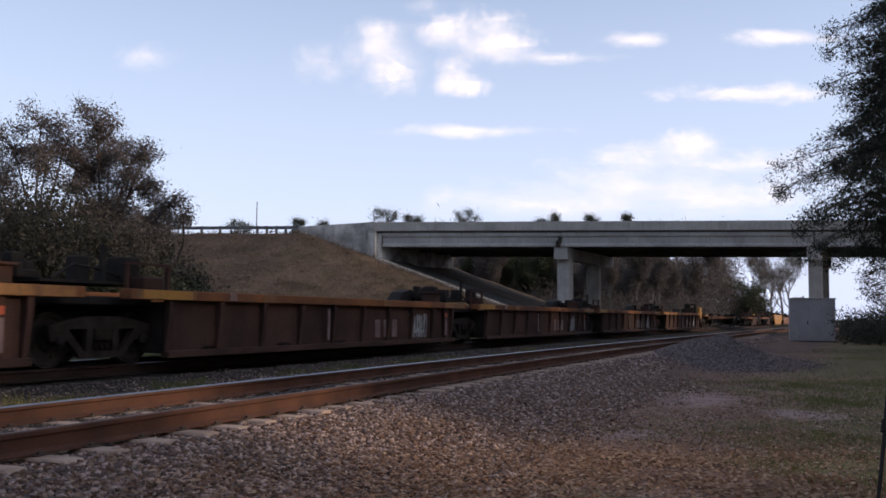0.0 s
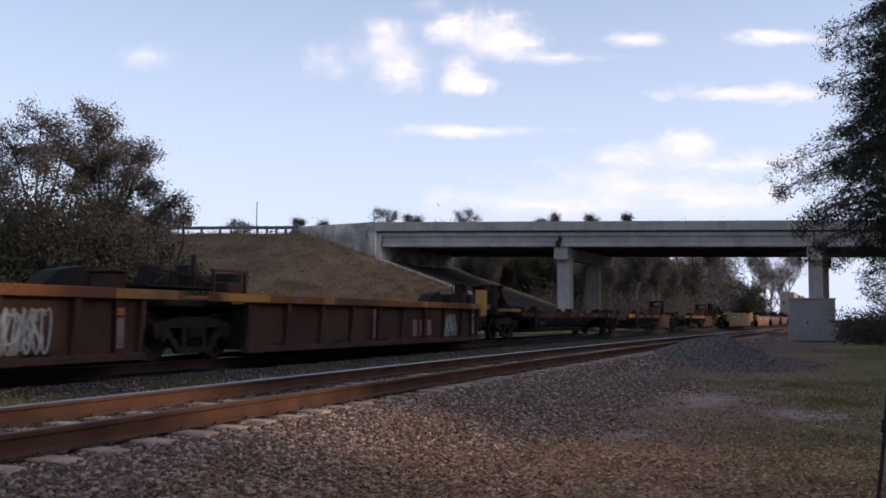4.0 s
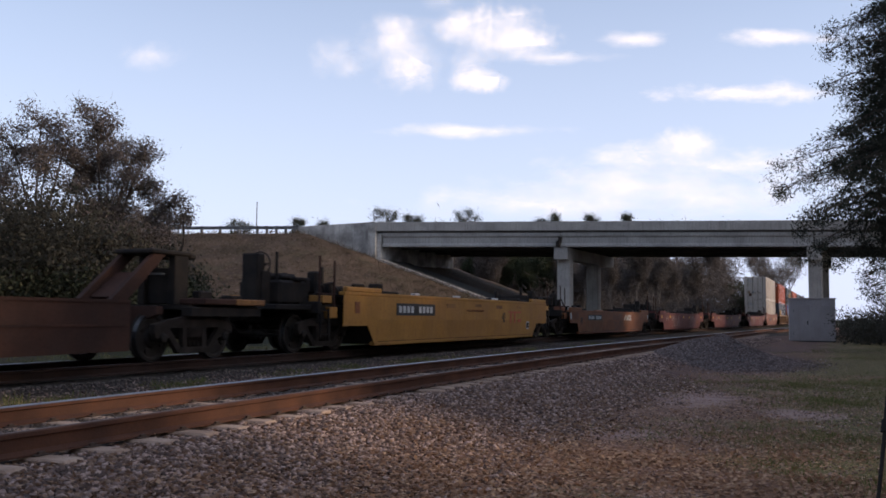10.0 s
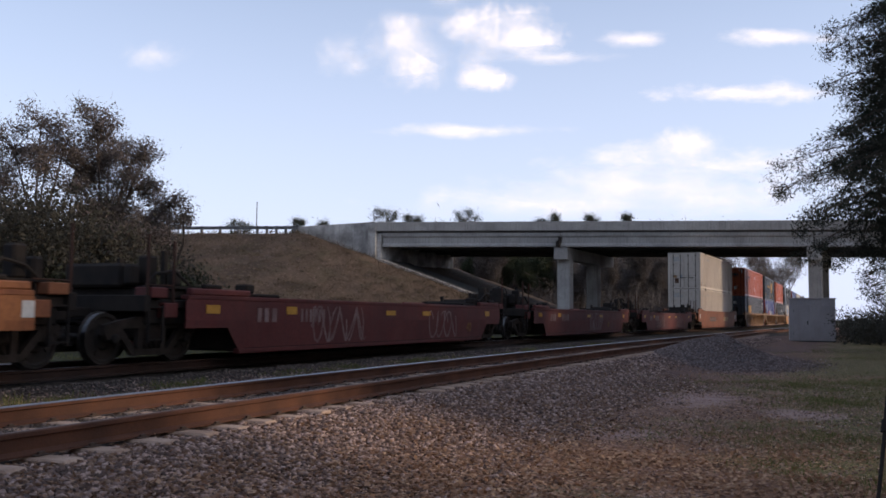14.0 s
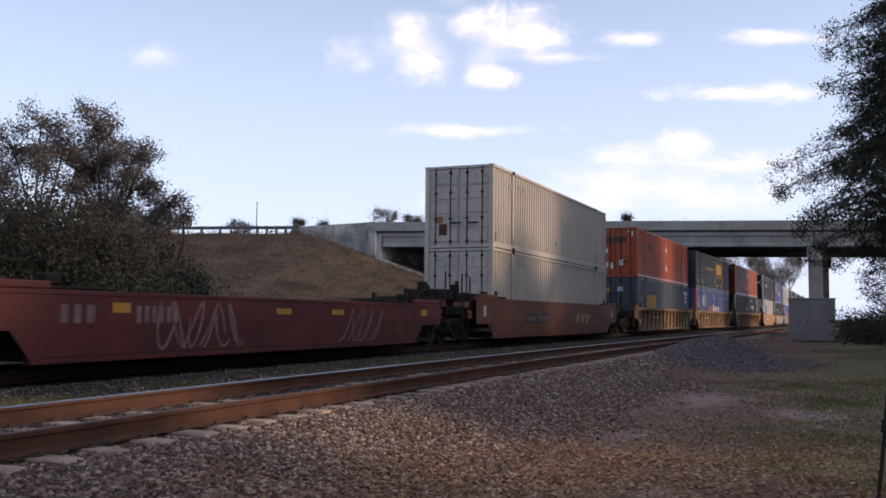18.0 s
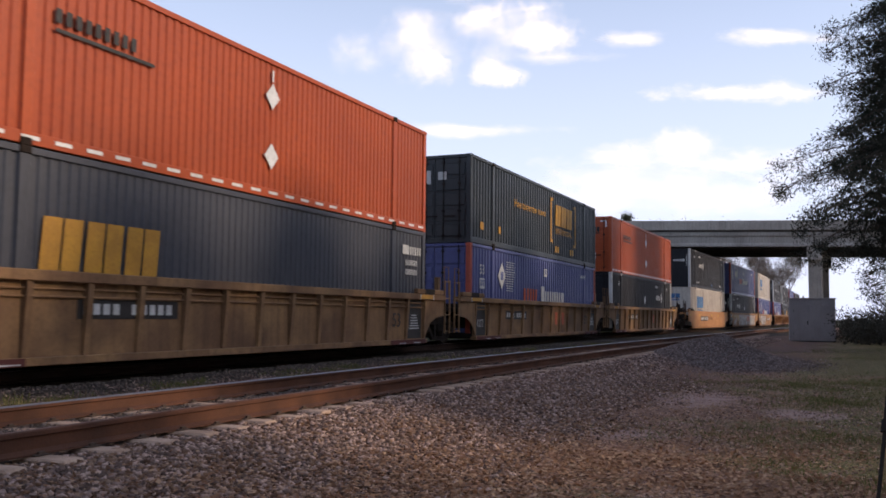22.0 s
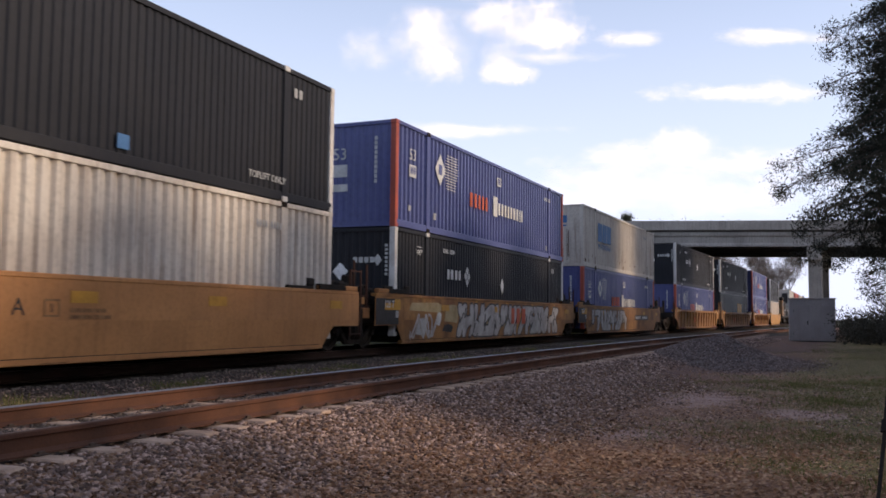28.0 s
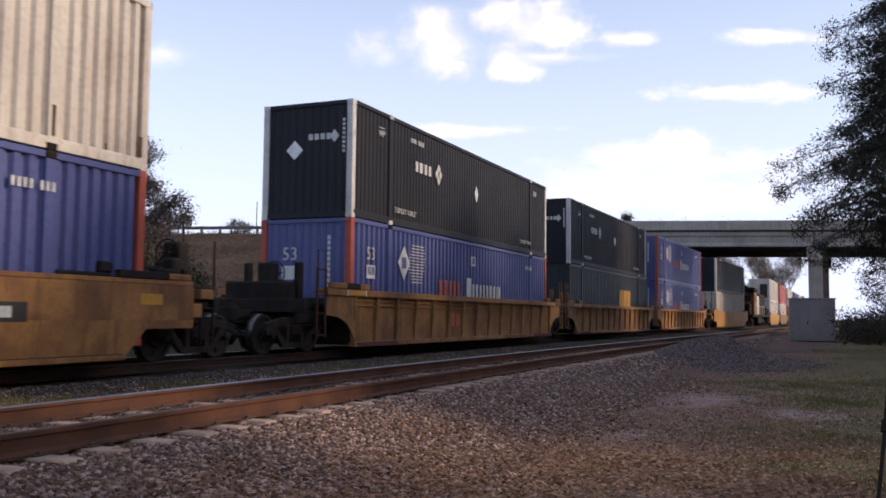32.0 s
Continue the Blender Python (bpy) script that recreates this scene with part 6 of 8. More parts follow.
        part("equipment_box", boxes((-0.6, 0.8, *sorted((e * (h - 1.65), e * (h - 0.95))), 1.102, top + 0.20), bevel=0.05), M["black_iron"], car, "black equipment box on the end deck")
        # walkway grating over the bogie and its clutter
        part("walkway", boxes((-1.1, 1.1, *sorted((e * (h - 0.9), e * (h + 0.55))), 1.30, 1.345), *[(-1.05, -0.98, *sorted((e * (h - 0.9 + q), e * (h - 0.84 + q))), 1.1, 1.30) for q in (0.1, 1.2)], *[(0.98, 1.05, *sorted((e * (h - 0.9 + q), e * (h - 0.84 + q))), 1.1, 1.30) for q in (0.1, 1.2)]), M["black_iron"], car)
        for k in (-0.55, 0.5):
            part("guide_post", boxes((k - 0.05, k + 0.05, *sorted((e * (h - 0.5), e * (h - 0.4))), 1.3, (1.95 if e < 0 or top > 1.2 else 1.6) + 0.12 * k), bevel=0.01), M["black_iron"], car)
        # lock hardware along the top of each end
        part("lock_beam", boxes((1.2, 1.3, *sorted((e * (h - 1.95), e * (h - 3.1))), top + 0.051, top + 0.12), bevel=0.02), M["black_iron"], car, "black container lock bar")
        part("lock_head", boxes((1.0, 1.3, *sorted((e * (h - 1.92), e * (h - 2.2))), top + 0.121, top + 0.30), bevel=0.03), M["black_iron"], car, "black container lock head")
        part("lock_cover", boxes((1.3, 1.4, *sorted((e * (h - 0.5), e * (h - 1.0))), top + 0.171, top + 0.25), bevel=0.02), M["black_iron"], car, "black container lock cover")
    if brake:
        brake_wheel(car, 0.25, -h - 1.1, 1.98, -1, paint)
    for a in axles:
        bogie(car, a - s)
    coupler(car, -h - 0.75, -1)
    if rear:
        coupler(car, h + 0.75, 1)
    return car


def ribbed_well(s0, s1, paint, label, axles, top=1.46, pitch=1.17, flange=0.16, top_paint=None, name="well_car", brake=False, group="train of well cars", inset=0.13, cut=1.3, ends=(True, True), ladders=True):
    """A well car whose sides are sheets between upright ribs under a heavy top chord."""
    s, h = (s0 + s1) / 2, (s1 - s0) / 2
    car = rolling(name, label, "rail wagon", group, s)
    x = RIB_X
    tp = top_paint or paint
    for sx in (-1, 1):
        sh = part("side_sheet", boxes((*sorted((sx * (x - inset), sx * (x - inset - 0.02))), -h + cut, h - cut, 0.16, top - flange)), M[paint], car)
        part("top_chord", boxes((*sorted((sx * x, sx * (x - 0.26))), -h, h, top - flange, top), bevel=0.012), M[tp], sh, "heavy top chord")
        part("sill", boxes((*sorted((sx * (x - 0.01), sx * (x - 0.2))), -h + cut, h - cut, 0.10, 0.22), bevel=0.01), M[paint], sh)
        n = max(3, round((2 * h - 2 * cut) / pitch))
        rib = mesh_of("rib", prism(bmesh.new(), [(sx * (x - inset), 0.22), (sx * (x - inset + 0.045), 0.22), (sx * (x - 0.022), top - flange - 0.22), (sx * (x - 0.022), top - flange), (sx * (x - inset), top - flange)], "y", -0.055, 0.055), M[paint])
        for i in range(n + 1):
            put("rib", rib, sh, pose(0, -h + cut + 0.06 + (2 * h - 2 * cut - 0.12) * i / n, 0))
        for drop in (0.085, 0.20) if ladders else ():
            part("guide_rail", boxes((*sorted((sx * (x - inset), sx * (x - inset + 0.05))), -h + cut + 0.02, h - cut - 0.02, top - flange - drop - 0.035, top - flange - drop), bevel=0.01), M[paint], sh, "thin rail under the top chord")
        for e in (-1, 1):
            y0, y1 = sorted((e * (h - 0.15), e * (h - 2.0)))
            if ladders:
                # side panel over the bogie with its wheel arch
                q = -h + cut + 0.1
                arch = [(-h, 0.86), (-h, top - flange), (q, top - flange), (q, 0.20), (q - 0.16, 0.42), (q - 0.42, 0.66), (q - 0.8, 0.80)]
                part("arch_panel", side_plate(bmesh.new(), [(e * -yy, zz) for yy, zz in arch], sx, x - 0.05, 0.03), M[paint], sh, "side panel cut to a wheel arch")
                part("guide_lip", boxes((*sorted((sx * (x + 0.015), sx * (x - 0.12))), y0, y1, top + 0.003, top + 0.14), bevel=0.02), M[tp], sh, "raised container guide")
                yb = sorted((e * (h - 0.85), e * (h - 1.5)))
                part("guide_sleeve", boxes((*sorted((sx * (x + 0.022), sx * (x - 0.124))), *yb, top + 0.002, top + 0.146), bevel=0.01), M["black_iron"], sh, "black worn sleeve on the guide")
                if sx > 0:
                    bars(sh, [(*sorted((e * (h - 0.95), e * (h - 1.75))), top - 0.13, top - 0.02)], M["yellow_mark"], x + 0.002, "marking", "yellow reflective strip")
                    bars(sh, [(e * (h - 0.90) - 0.022, e * (h - 0.90) + 0.022, top - 0.16, top - 0.01), (e * (h - 1.8) - 0.022, e * (h - 1.8) + 0.022, top - 0.16, top - 0.01)], M["white_mark"], x + 0.002)
                    bars(sh, [(*sorted((e * (h - 1.4), e * (h - 3.6))), 0.103, 0.215)], M["well_red"], x - 0.0095, "sill_patch", "maroon repainted sill")
    part("well_floor", boxes((-1.36, 1.36, -h + 1.8, h - 1.8, 0.16, 0.22), *[(-1.36, 1.36, -h + 2.0 + i * 2.4, -h + 2.5 + i * 2.4, 0.12, 0.28) for i in range(int((2 * h - 4) / 2.4) + 1)]), M["black_iron"], car)
    for e, full in zip((-1, 1), ends):
        part("bulkhead", boxes((-1.36, 1.36, *sorted((e * (h - cut - 0.1), e * (h - cut))), 0.2, top - 0.2)), M["black_iron"], car)
        y0, y1 = sorted((e * (h - cut), e * (h + (0.9 if full else 0.5))))
        part("end_deck", boxes((-1.1, 1.1, y0, y1, 0.98, 1.12), (-0.28, 0.28, y0, y1, 0.72, 0.98), bevel=0.02), M["black_iron"], car)
        for gx in (-0.69, 0.69) if ladders else ():
            part("guide_post", boxes((gx - 0.065, gx + 0.065, *sorted((e * (h - 0.15), e * (h + 0.05))), 1.1, 2.05), bevel=0.012), M["black_iron" if full else tp], car)
        if full:
            part("end_sill", boxes((-1.45, 1.45, *sorted((e * (h + 0.76), e * (h + 0.92))), 0.9, 1.2), bevel=0.015), M["black_iron"], car)
            part("draft_box", boxes((-1.1, 1.1, *sorted((e * (h - cut), e * (h + 0.72))), 0.64, 0.975), (-0.8, 0.7, *sorted((e * (h + 0.08), e * (h + 0.7))), 1.123, 1.6), bevel=0.04), M["black_iron"], car, "black draft gear and brake equipment")
            coupler(car, e * (h + 0.75), e)
        if ladders:
            ladder(car, 1.46, e * (h + 0.22), 0.35, 1.9, M["spine" if full else tp])
            handrail(car, 1.44, e * (h + 0.02), 1.5, 2.3, 0.34 * e, M["spine" if full else tp])
    if brake:
        brake_wheel(car, 0.25, (h + 0.25), 1.72, 1, paint)
    for a in axles:
        bogie(car, a - s)
    return car


def deck_clutter(car, y, seed):
    """Hoses, ties and hardware over an articulated joint of the empty cars."""
    rnd = random.Random(seed)
    bm = boxes((-1.0, 1.0, y - 1.5, y + 1.1, 1.32, 1.37), (-0.9, -0.8, y - 1.3, y - 1.2, 1.1, 1.32), (0.8, 0.9, y - 1.3, y - 1.2, 1.1, 1.32), (0.8, 0.9, y + 0.9, y + 1.0, 1.1, 1.32), (-0.9, -0.8, y + 0.9, y + 1.0, 1.1, 1.32))
    part("walkway", bm, M["black_iron"], car)
    for i in range(13):
        a, w = rnd.uniform(-2.1, 1.6), rnd.uniform(0.14, 0.44)
        xx = rnd.uniform(-0.2, 0.8)
        part("fitting", boxes((xx - w / 2, xx + w / 2, y + a, y + a + w, 1.371, 1.38 + rnd.uniform(0.08, 0.42)), bevel=0.02), M["black_iron"], car)
    part("stake", boxes((0.9, 0.97, y - 0.2, y - 0.13, 1.371, 1.95)), M["black_iron"], car)
    bm = bmesh.new()
    tube(bm, [(0.9, y - 1.2, 1.37), (0.85, y - 0.7, 1.62), (0.9, y - 0.1, 1.55), (0.8, y + 0.6, 1.38)], [0.025] * 4, 6)
    part("hose", bm, M["black_iron"], car)


def gondola_unit(s0, s1, seed, joint=True):
    car = ribbed_well(s0 + 0.12, s1 - 0.88, "gond_side", "empty sooty brown ribbed well car with worn orange top chords", [s0] if joint else [s0, s1 - 1.6], top=1.25, pitch=1.44, flange=0.17, top_paint="gond_top", inset=0.14, cut=0.95, ends=(False, not joint), ladders=False)
    h = (s1 - s0) / 2
    deck_clutter(car, -h + 0.6, seed)
    bars(car, [(-1.1, -1.0, 0.3, 1.0)], M["faded_mark"], RIB_X - 0.016, "marking", "worn painted stripe")
    # striped guard strip and pale fittings at the rear joint
    strip = part("guard_strip", boxes((RIB_X - 0.10, RIB_X - 0.05, h - 2.12, h - 1.92, 0.16, 1.07), bevel=0.008), M["spine"], car, "rust-brown upright guard strip")
    bars(strip, [(h - 2.10, h - 1.94, 0.82, 0.94)], M["orange_mark"], RIB_X - 0.048, "reflector", "red reflector")
    bars(strip, [(h - 2.10, h - 1.94, 0.30, 0.78)], M["faded_mark"], RIB_X - 0.048, "reflector", "scuffed faded reflector")
    part("lock_bracket", boxes((0.55, 1.0, h - 1.75, h - 1.40, 1.26, 1.52), (0.5, 1.05, h - 1.8, h - 1.35, 1.52, 1.57), bevel=0.015), M["spine"], car, "rust-brown container lock bracket")
    part("hood", prism(bmesh.new(), [(h - 2.3, 1.26), (h - 1.9, 1.56), (h - 1.3, 1.66), (h - 0.9, 1.26)], "x", -0.4, 0.0), M["black_iron"], car, "black sloped hood")
    x = RIB_X - 0.14 + 0.002
    bars(car, word_bars(1.45, 0.31, 0.44, [0.95, 1.0, 1.0], 0.25), M["faded_mark"], x, "painted_mark", "faded block-shaped company mark")
    scrawl(car, seed, 3.5, 4.6, 0.26, 0.92, M["grey_mark"], x + 0.002, 7, 0.018, "pale scrawled graffiti")
    scrawl(car, seed + 60, 3.55, 4.5, 0.40, 0.84, M["grey_mark"], x + 0.004, 4, 0.024, "pale scrawled graffiti")
    for y, w, p in ((-h + 0.58, 1.55, "well_orange"), (-h + 0.75, 1.25, "well_yellow"), (-h + 3.1, 0.22, "faded_mark"), (-h + 4.2, 0.5, "well_orange"), (-h + 9.5, 0.4, "well_orange"), (h - 2.2, 1.5, "well_orange")):
        bars(car, [(y, y + w, 1.09 if w > 0.3 else 1.10, 1.242)], M[p], RIB_X + (0.002 if p != "well_yellow" else 0.009), "marking", "worn paint patch")
    for y in (-h + 0.75, -h + 1.75):
        part("stake", boxes((1.10, 1.16, y, y + 0.06, 1.252, 1.66)), M["spine"], car, "thin rusty stake")
    part("stake_rail", boxes((1.09, 1.17, -h + 0.72, -h + 1.85, 1.661, 1.70)), M["spine"], car, "rail across the stakes")
    part("lock_bracket", boxes((0.9, 1.3, -h + 1.0, -h + 1.5, 1.252, 1.46), bevel=0.02), M["spine"], car, "rust-brown container lock bracket")
    return car


def spine_unit(s0, s1, axles, hitch, channels, pedestals, block, apron, front_hitch=False):
    """A skeleton car: one centre sill with side channels, container pedestals and a trailer hitch; places along the train."""
    s = (s0 + s1) / 2
    h = (s1 - s0) / 2
    car = rolling("spine_car", "empty rust-brown skeleton container car with a trailer hitch", "rail wagon", "train of well cars", s)
    part("centre_sill", boxes((-0.36, 0.36, -h, h, 0.40, 1.0), bevel=0.02), M["black_iron"], car)
    part("brake_rigging", boxes((-0.7, 0.7, -h + 4.2, h - 4.6, 0.24, 0.398), bevel=0.02), M["black_iron"], car)
    for sx in (-1, 1):
        for k, (a, b, paint) in enumerate(channels):
            ch = part("side_channel", boxes((*sorted((sx * 1.06, sx * 1.29)), a - s + 0.01, b - s - 0.01, 0.86, 1.05), bevel=0.012), M[paint], car, "worn orange-brown side channel" if paint == "gond_top" else "dark rusty side channel")
            part("channel_lip", boxes((*sorted((sx * 1.02, sx * 1.32)), a - s + 0.01, b - s - 0.01, 1.052, 1.075)), M[paint], ch)
            part("channel_foot", boxes((*sorted((sx * 1.05, sx * 1.31)), a - s + 0.02, b - s - 0.02, 0.835, 0.858)), M["spine"], ch)
            if sx > 0 and paint == "gond_top":
                for q in range(3):
                    y = a - s + (b - a) * (0.18 + 0.3 * q)
                    bars(ch, [(y, y + 0.5, 0.90, 1.02)], M["well_orange" if q % 2 else "well_yellow"], 1.292, "marking", "worn paint patch")
        for p in pedestals:
            y = p - s
            ped = part("pedestal", boxes((*sorted((sx * 1.0, sx * 1.33)), y - 0.16, y + 0.16, 0.46, 1.16), (*sorted((sx * 1.1, sx * 1.30)), y - 0.10, y + 0.10, 1.16, 1.28), bevel=0.02), M["bogie"], car, "dark container pedestal")
            part("pedestal_foot", prism(bmesh.new(), [(y - 0.13, 0.46), (y + 0.13, 0.46), (y + 0.02, 0.26), (y - 0.24, 0.26)], "x", *sorted((sx * 1.08, sx * 1.28))), M["bogie"], ped)
        if apron:
            a, b = apron[0] - s, apron[1] - s
            ap = part("side_apron", side_plate(bmesh.new(), [(a, 0.62), (a, 1.07), (b, 1.07), (b, 0.24), (a - 1.3, 0.22), (a - 0.5, 0.50)], sx, 1.29, 0.05), M["spine"], car, "deep rust-brown side plate")
            part("stiffener", boxes((*sorted((sx * 1.2905, sx * 1.305)), a + 0.15, b - 0.1, 0.64, 0.68)), M["spine"], ap)
            part("stiffener", boxes((*sorted((sx * 1.2905, sx * 1.31)), a + 0.05, b - 0.02, 1.02, 1.07)), M["spine"], ap)
        part("deck_edge", boxes((*sorted((sx * 0.95, sx * 1.2)), h - 2.3, h - 0.1, 0.80, 0.98), bevel=0.015), M["black_iron"], car)
    for a, b in block:
        part("deck_block", boxes((-1.18, 1.18, a - s, b - s, 0.72, 1.02), bevel=0.03), M["black_iron"], car, "black bogie deck")
        part("deck_box", boxes((0.2, 0.95, a - s + 0.35, a - s + 1.2, 1.021, 1.26), bevel=0.04), M["black_iron"], car, "low black equipment box")
    for i in range(6):
        y = -h + 3.0 + i * (2 * h - 6.0) / 5
        for sx in (-1, 1):
            part("outrigger", prism(bmesh.new(), [(sx * 0.362, 0.60), (sx * 1.05, 0.84), (sx * 1.05, 0.98), (sx * 0.362, 0.98)], "y", y - 0.08, y + 0.08), M["spine"], car)
    for y0, y1, r in ((-h + 4.4, -h + 5.8, 0.19), (-h + 6.2, -h + 7.0, 0.13)):
        part("air_tank", tube(bmesh.new(), [(0.75, y0, 0.56), (0.75, y1, 0.56)], [r, r], 12), M["black_iron"], car)
    d = 1 if front_hitch else -1
    y = hitch - s
    st = part("trailer_hitch", boxes((-0.44, -0.28, *sorted((y - 0.34 * d, y + 0.06 * d)), 1.02, 1.95), (0.28, 0.44, *sorted((y - 0.34 * d, y + 0.06 * d)), 1.02, 1.95), (-0.28, 0.28, *sorted((y - 0.22 * d, y - 0.02 * d)), 1.03, 1.72), bevel=0.015), M["black_iron"], car, "upright trailer hitch stand")
    for xx in (-0.36, 0.36):
        part("brace", prism(bmesh.new(), [(y + 0.30 * d, 1.95), (y + 0.62 * d, 1.95), (y + 1.72 * d, 1.06), (y + 1.30 * d, 1.06)], "x", xx - 0.05, xx + 0.05), M["spine"], st, "rust-brown diagonal brace")
    part("brace_plate", prism(bmesh.new(), [(y + 0.70 * d, 1.56), (y + 0.78 * d, 1.60), (y + 1.42 * d, 1.14), (y + 1.34 * d, 1.10)], "x", -0.31, 0.31), M["spine"], st, "rust-brown sloping brace plate")
    part("hitch_plate", boxes((-0.46, 0.46, *sorted((y - 0.42 * d, y + 0.72 * d)), 1.952, 2.04), (-0.40, -0.12, *sorted((y - 0.62 * d, y - 0.42 * d)), 1.91, 2.01), (0.12, 0.40, *sorted((y - 0.62 * d, y - 0.42 * d)), 1.91, 2.01), bevel=0.025), M["black_iron"], st, "flat fifth-wheel plate")
    part("cross_bar", tube(bmesh.new(), [(-0.30, y + 0.20 * d, 1.60), (0.30, y + 0.20 * d, 1.60)], [0.02, 0.02], 6), M["steel_galv"], st)
    part("gusset", boxes((0.7, 1.28, *sorted((y - 0.75 * d, y + 0.25 * d)), 1.022, 1.14), bevel=0.02), M["well_orange" if front_hitch else "spine"], st)
    many("end_deck", [(-1.05, 1.05, -h, -h + 2.2, 0.93, 1.02), (-1.05, 1.05, h - 2.2, h, 0.93, 1.02)], M["black_iron"], car)
    for a in axles:
        bogie(car, a - s)
    for r in ((0.55, 0.8, -h + 2.5, -h + 2.8, 1.022, 1.32), (-0.7, -0.4, h - 2.9, h - 2.5, 1.0, 1.27), (0.4, 0.6, h - 1.3, h - 0.9, 1.022, 1.30), (0.7, 1.0, h - 0.8, h - 0.45, 1.022, 1.22)):
        part("fitting", boxes(r, bevel=0.03), M["black_iron"], car)
    return car


def panel_bars(car, y, z, w, hgt, x, material="white_mark", n=8):
    """A dark panel with a row of unreadable figures."""
    bars(car, [(y, y + w, z, z + hgt)], M["black_mark"], x, "marking", "black lettering panel")
    k = w / (n + 1)
    bars(car, [(y + k * (i + 0.55), y + k * (i + 1.2), z + hgt * 0.22, z + hgt * 0.78) for i in range(n) if i != 4], M[material], x + 0.007)


def engine(s):
    """A dark diesel locomotive working within the train."""
    e = rolling("locomotive", "dark diesel locomotive with a tan cab and grimy pale hood", "locomotive", "", s)
    part("frame", boxes((-1.45, 1.45, -9.4, 9.4, 1.05, 1.32), (-1.2, 1.2, -9.4, -9.2, 0.5, 1.05), (-1.2, 1.2, 9.2, 9.4, 0.5, 1.05), bevel=0.03), M["black_iron"], e)
    cab = part("cab", boxes((-1.4, 1.4, -7.4, -4.8, 1.322, 3.75), bevel=0.06), M["well_tan"], e, "tan painted cab")
    part("roof", boxes((-1.48, 1.48, -7.7, -4.6, 3.752, 4.3), (-0.6, 0.6, -6.8, -5.4, 4.3, 4.5), bevel=0.12), M["black_iron"], cab, "black cab roof")
    for y in (-7.1, -6.0):
        part("window", boxes((1.395, 1.41, y, y + 0.8, 2.75, 3.45), bevel=0.004), M["black_mark"], cab, "dark cab window")
    part("window", boxes((-1.0, 1.0, -7.415, -7.395, 2.75, 3.4), bevel=0.004), M["black_mark"], cab, "dark cab windscreen")
    part("nose", boxes((-1.1, 1.1, -8.9, -7.42, 1.322, 2.5), bevel=0.1), M["black_iron"], e, "black short hood")
    hood = part("hood", boxes((-0.95, 0.95, -4.78, 1.9, 1.322, 3.55), bevel=0.08), M["c_white"], e, "grimy pale engine hood")
    part("hood", boxes((-0.98, 0.98, 1.905, 8.7, 1.322, 3.8), bevel=0.08), M["black_iron"], e, "black radiator hood")
    for i in range(8):
        part("access_door", boxes((0.945, 0.965, -4.6 + 0.8 * i, -3.9 + 0.8 * i, 1.5, 3.0), bevel=0.006), M["c_white"], hood)
    for y in (-2.4, 3.4, 6.0):
        part("fan", lathe_up(0.5, 0.16, y, 3.56 if y < 0 else 3.81), M["black_iron"], e)
    part("fuel_tank", boxes((-1.3, 1.3, -2.4, 2.4, 0.35, 1.04), bevel=0.12), M["black_iron"], e)
    for sx in (-1, 1):
        bm = tube(bmesh.new(), [(sx * 1.38, -4.7, 2.3), (sx * 1.38, 9.2, 2.3)], [0.025] * 2, 6)
        for y in (-4.4, -1.6, 1.2, 4.0, 6.6, 9.1):
            tube(bm, [(sx * 1.38, y, 1.32), (sx * 1.38, y, 2.3)], [0.02] * 2, 6)
        part("handrail", bm, M["post_white"], e, "pale handrail along the walkway")
    for y in (-6.2, 6.2):
        bogie(e, y)
    coupler(e, -9.4, -1)
    coupler(e, 9.4, 1)


def lathe_up(r, h, y, z):
    """An upright drum of radius r standing at y on a roof of height z."""
    bm = bmesh.new()
    lathe(bm, [(0.0, r), (h, r), (h, r * 0.6)], 16)
    bmesh.ops.transform(bm, matrix=Matrix.Rotation(-math.pi / 2, 4, "Y"), verts=bm.verts)
    bmesh.ops.translate(bm, vec=(0, y, z), verts=bm.verts)
    return bm


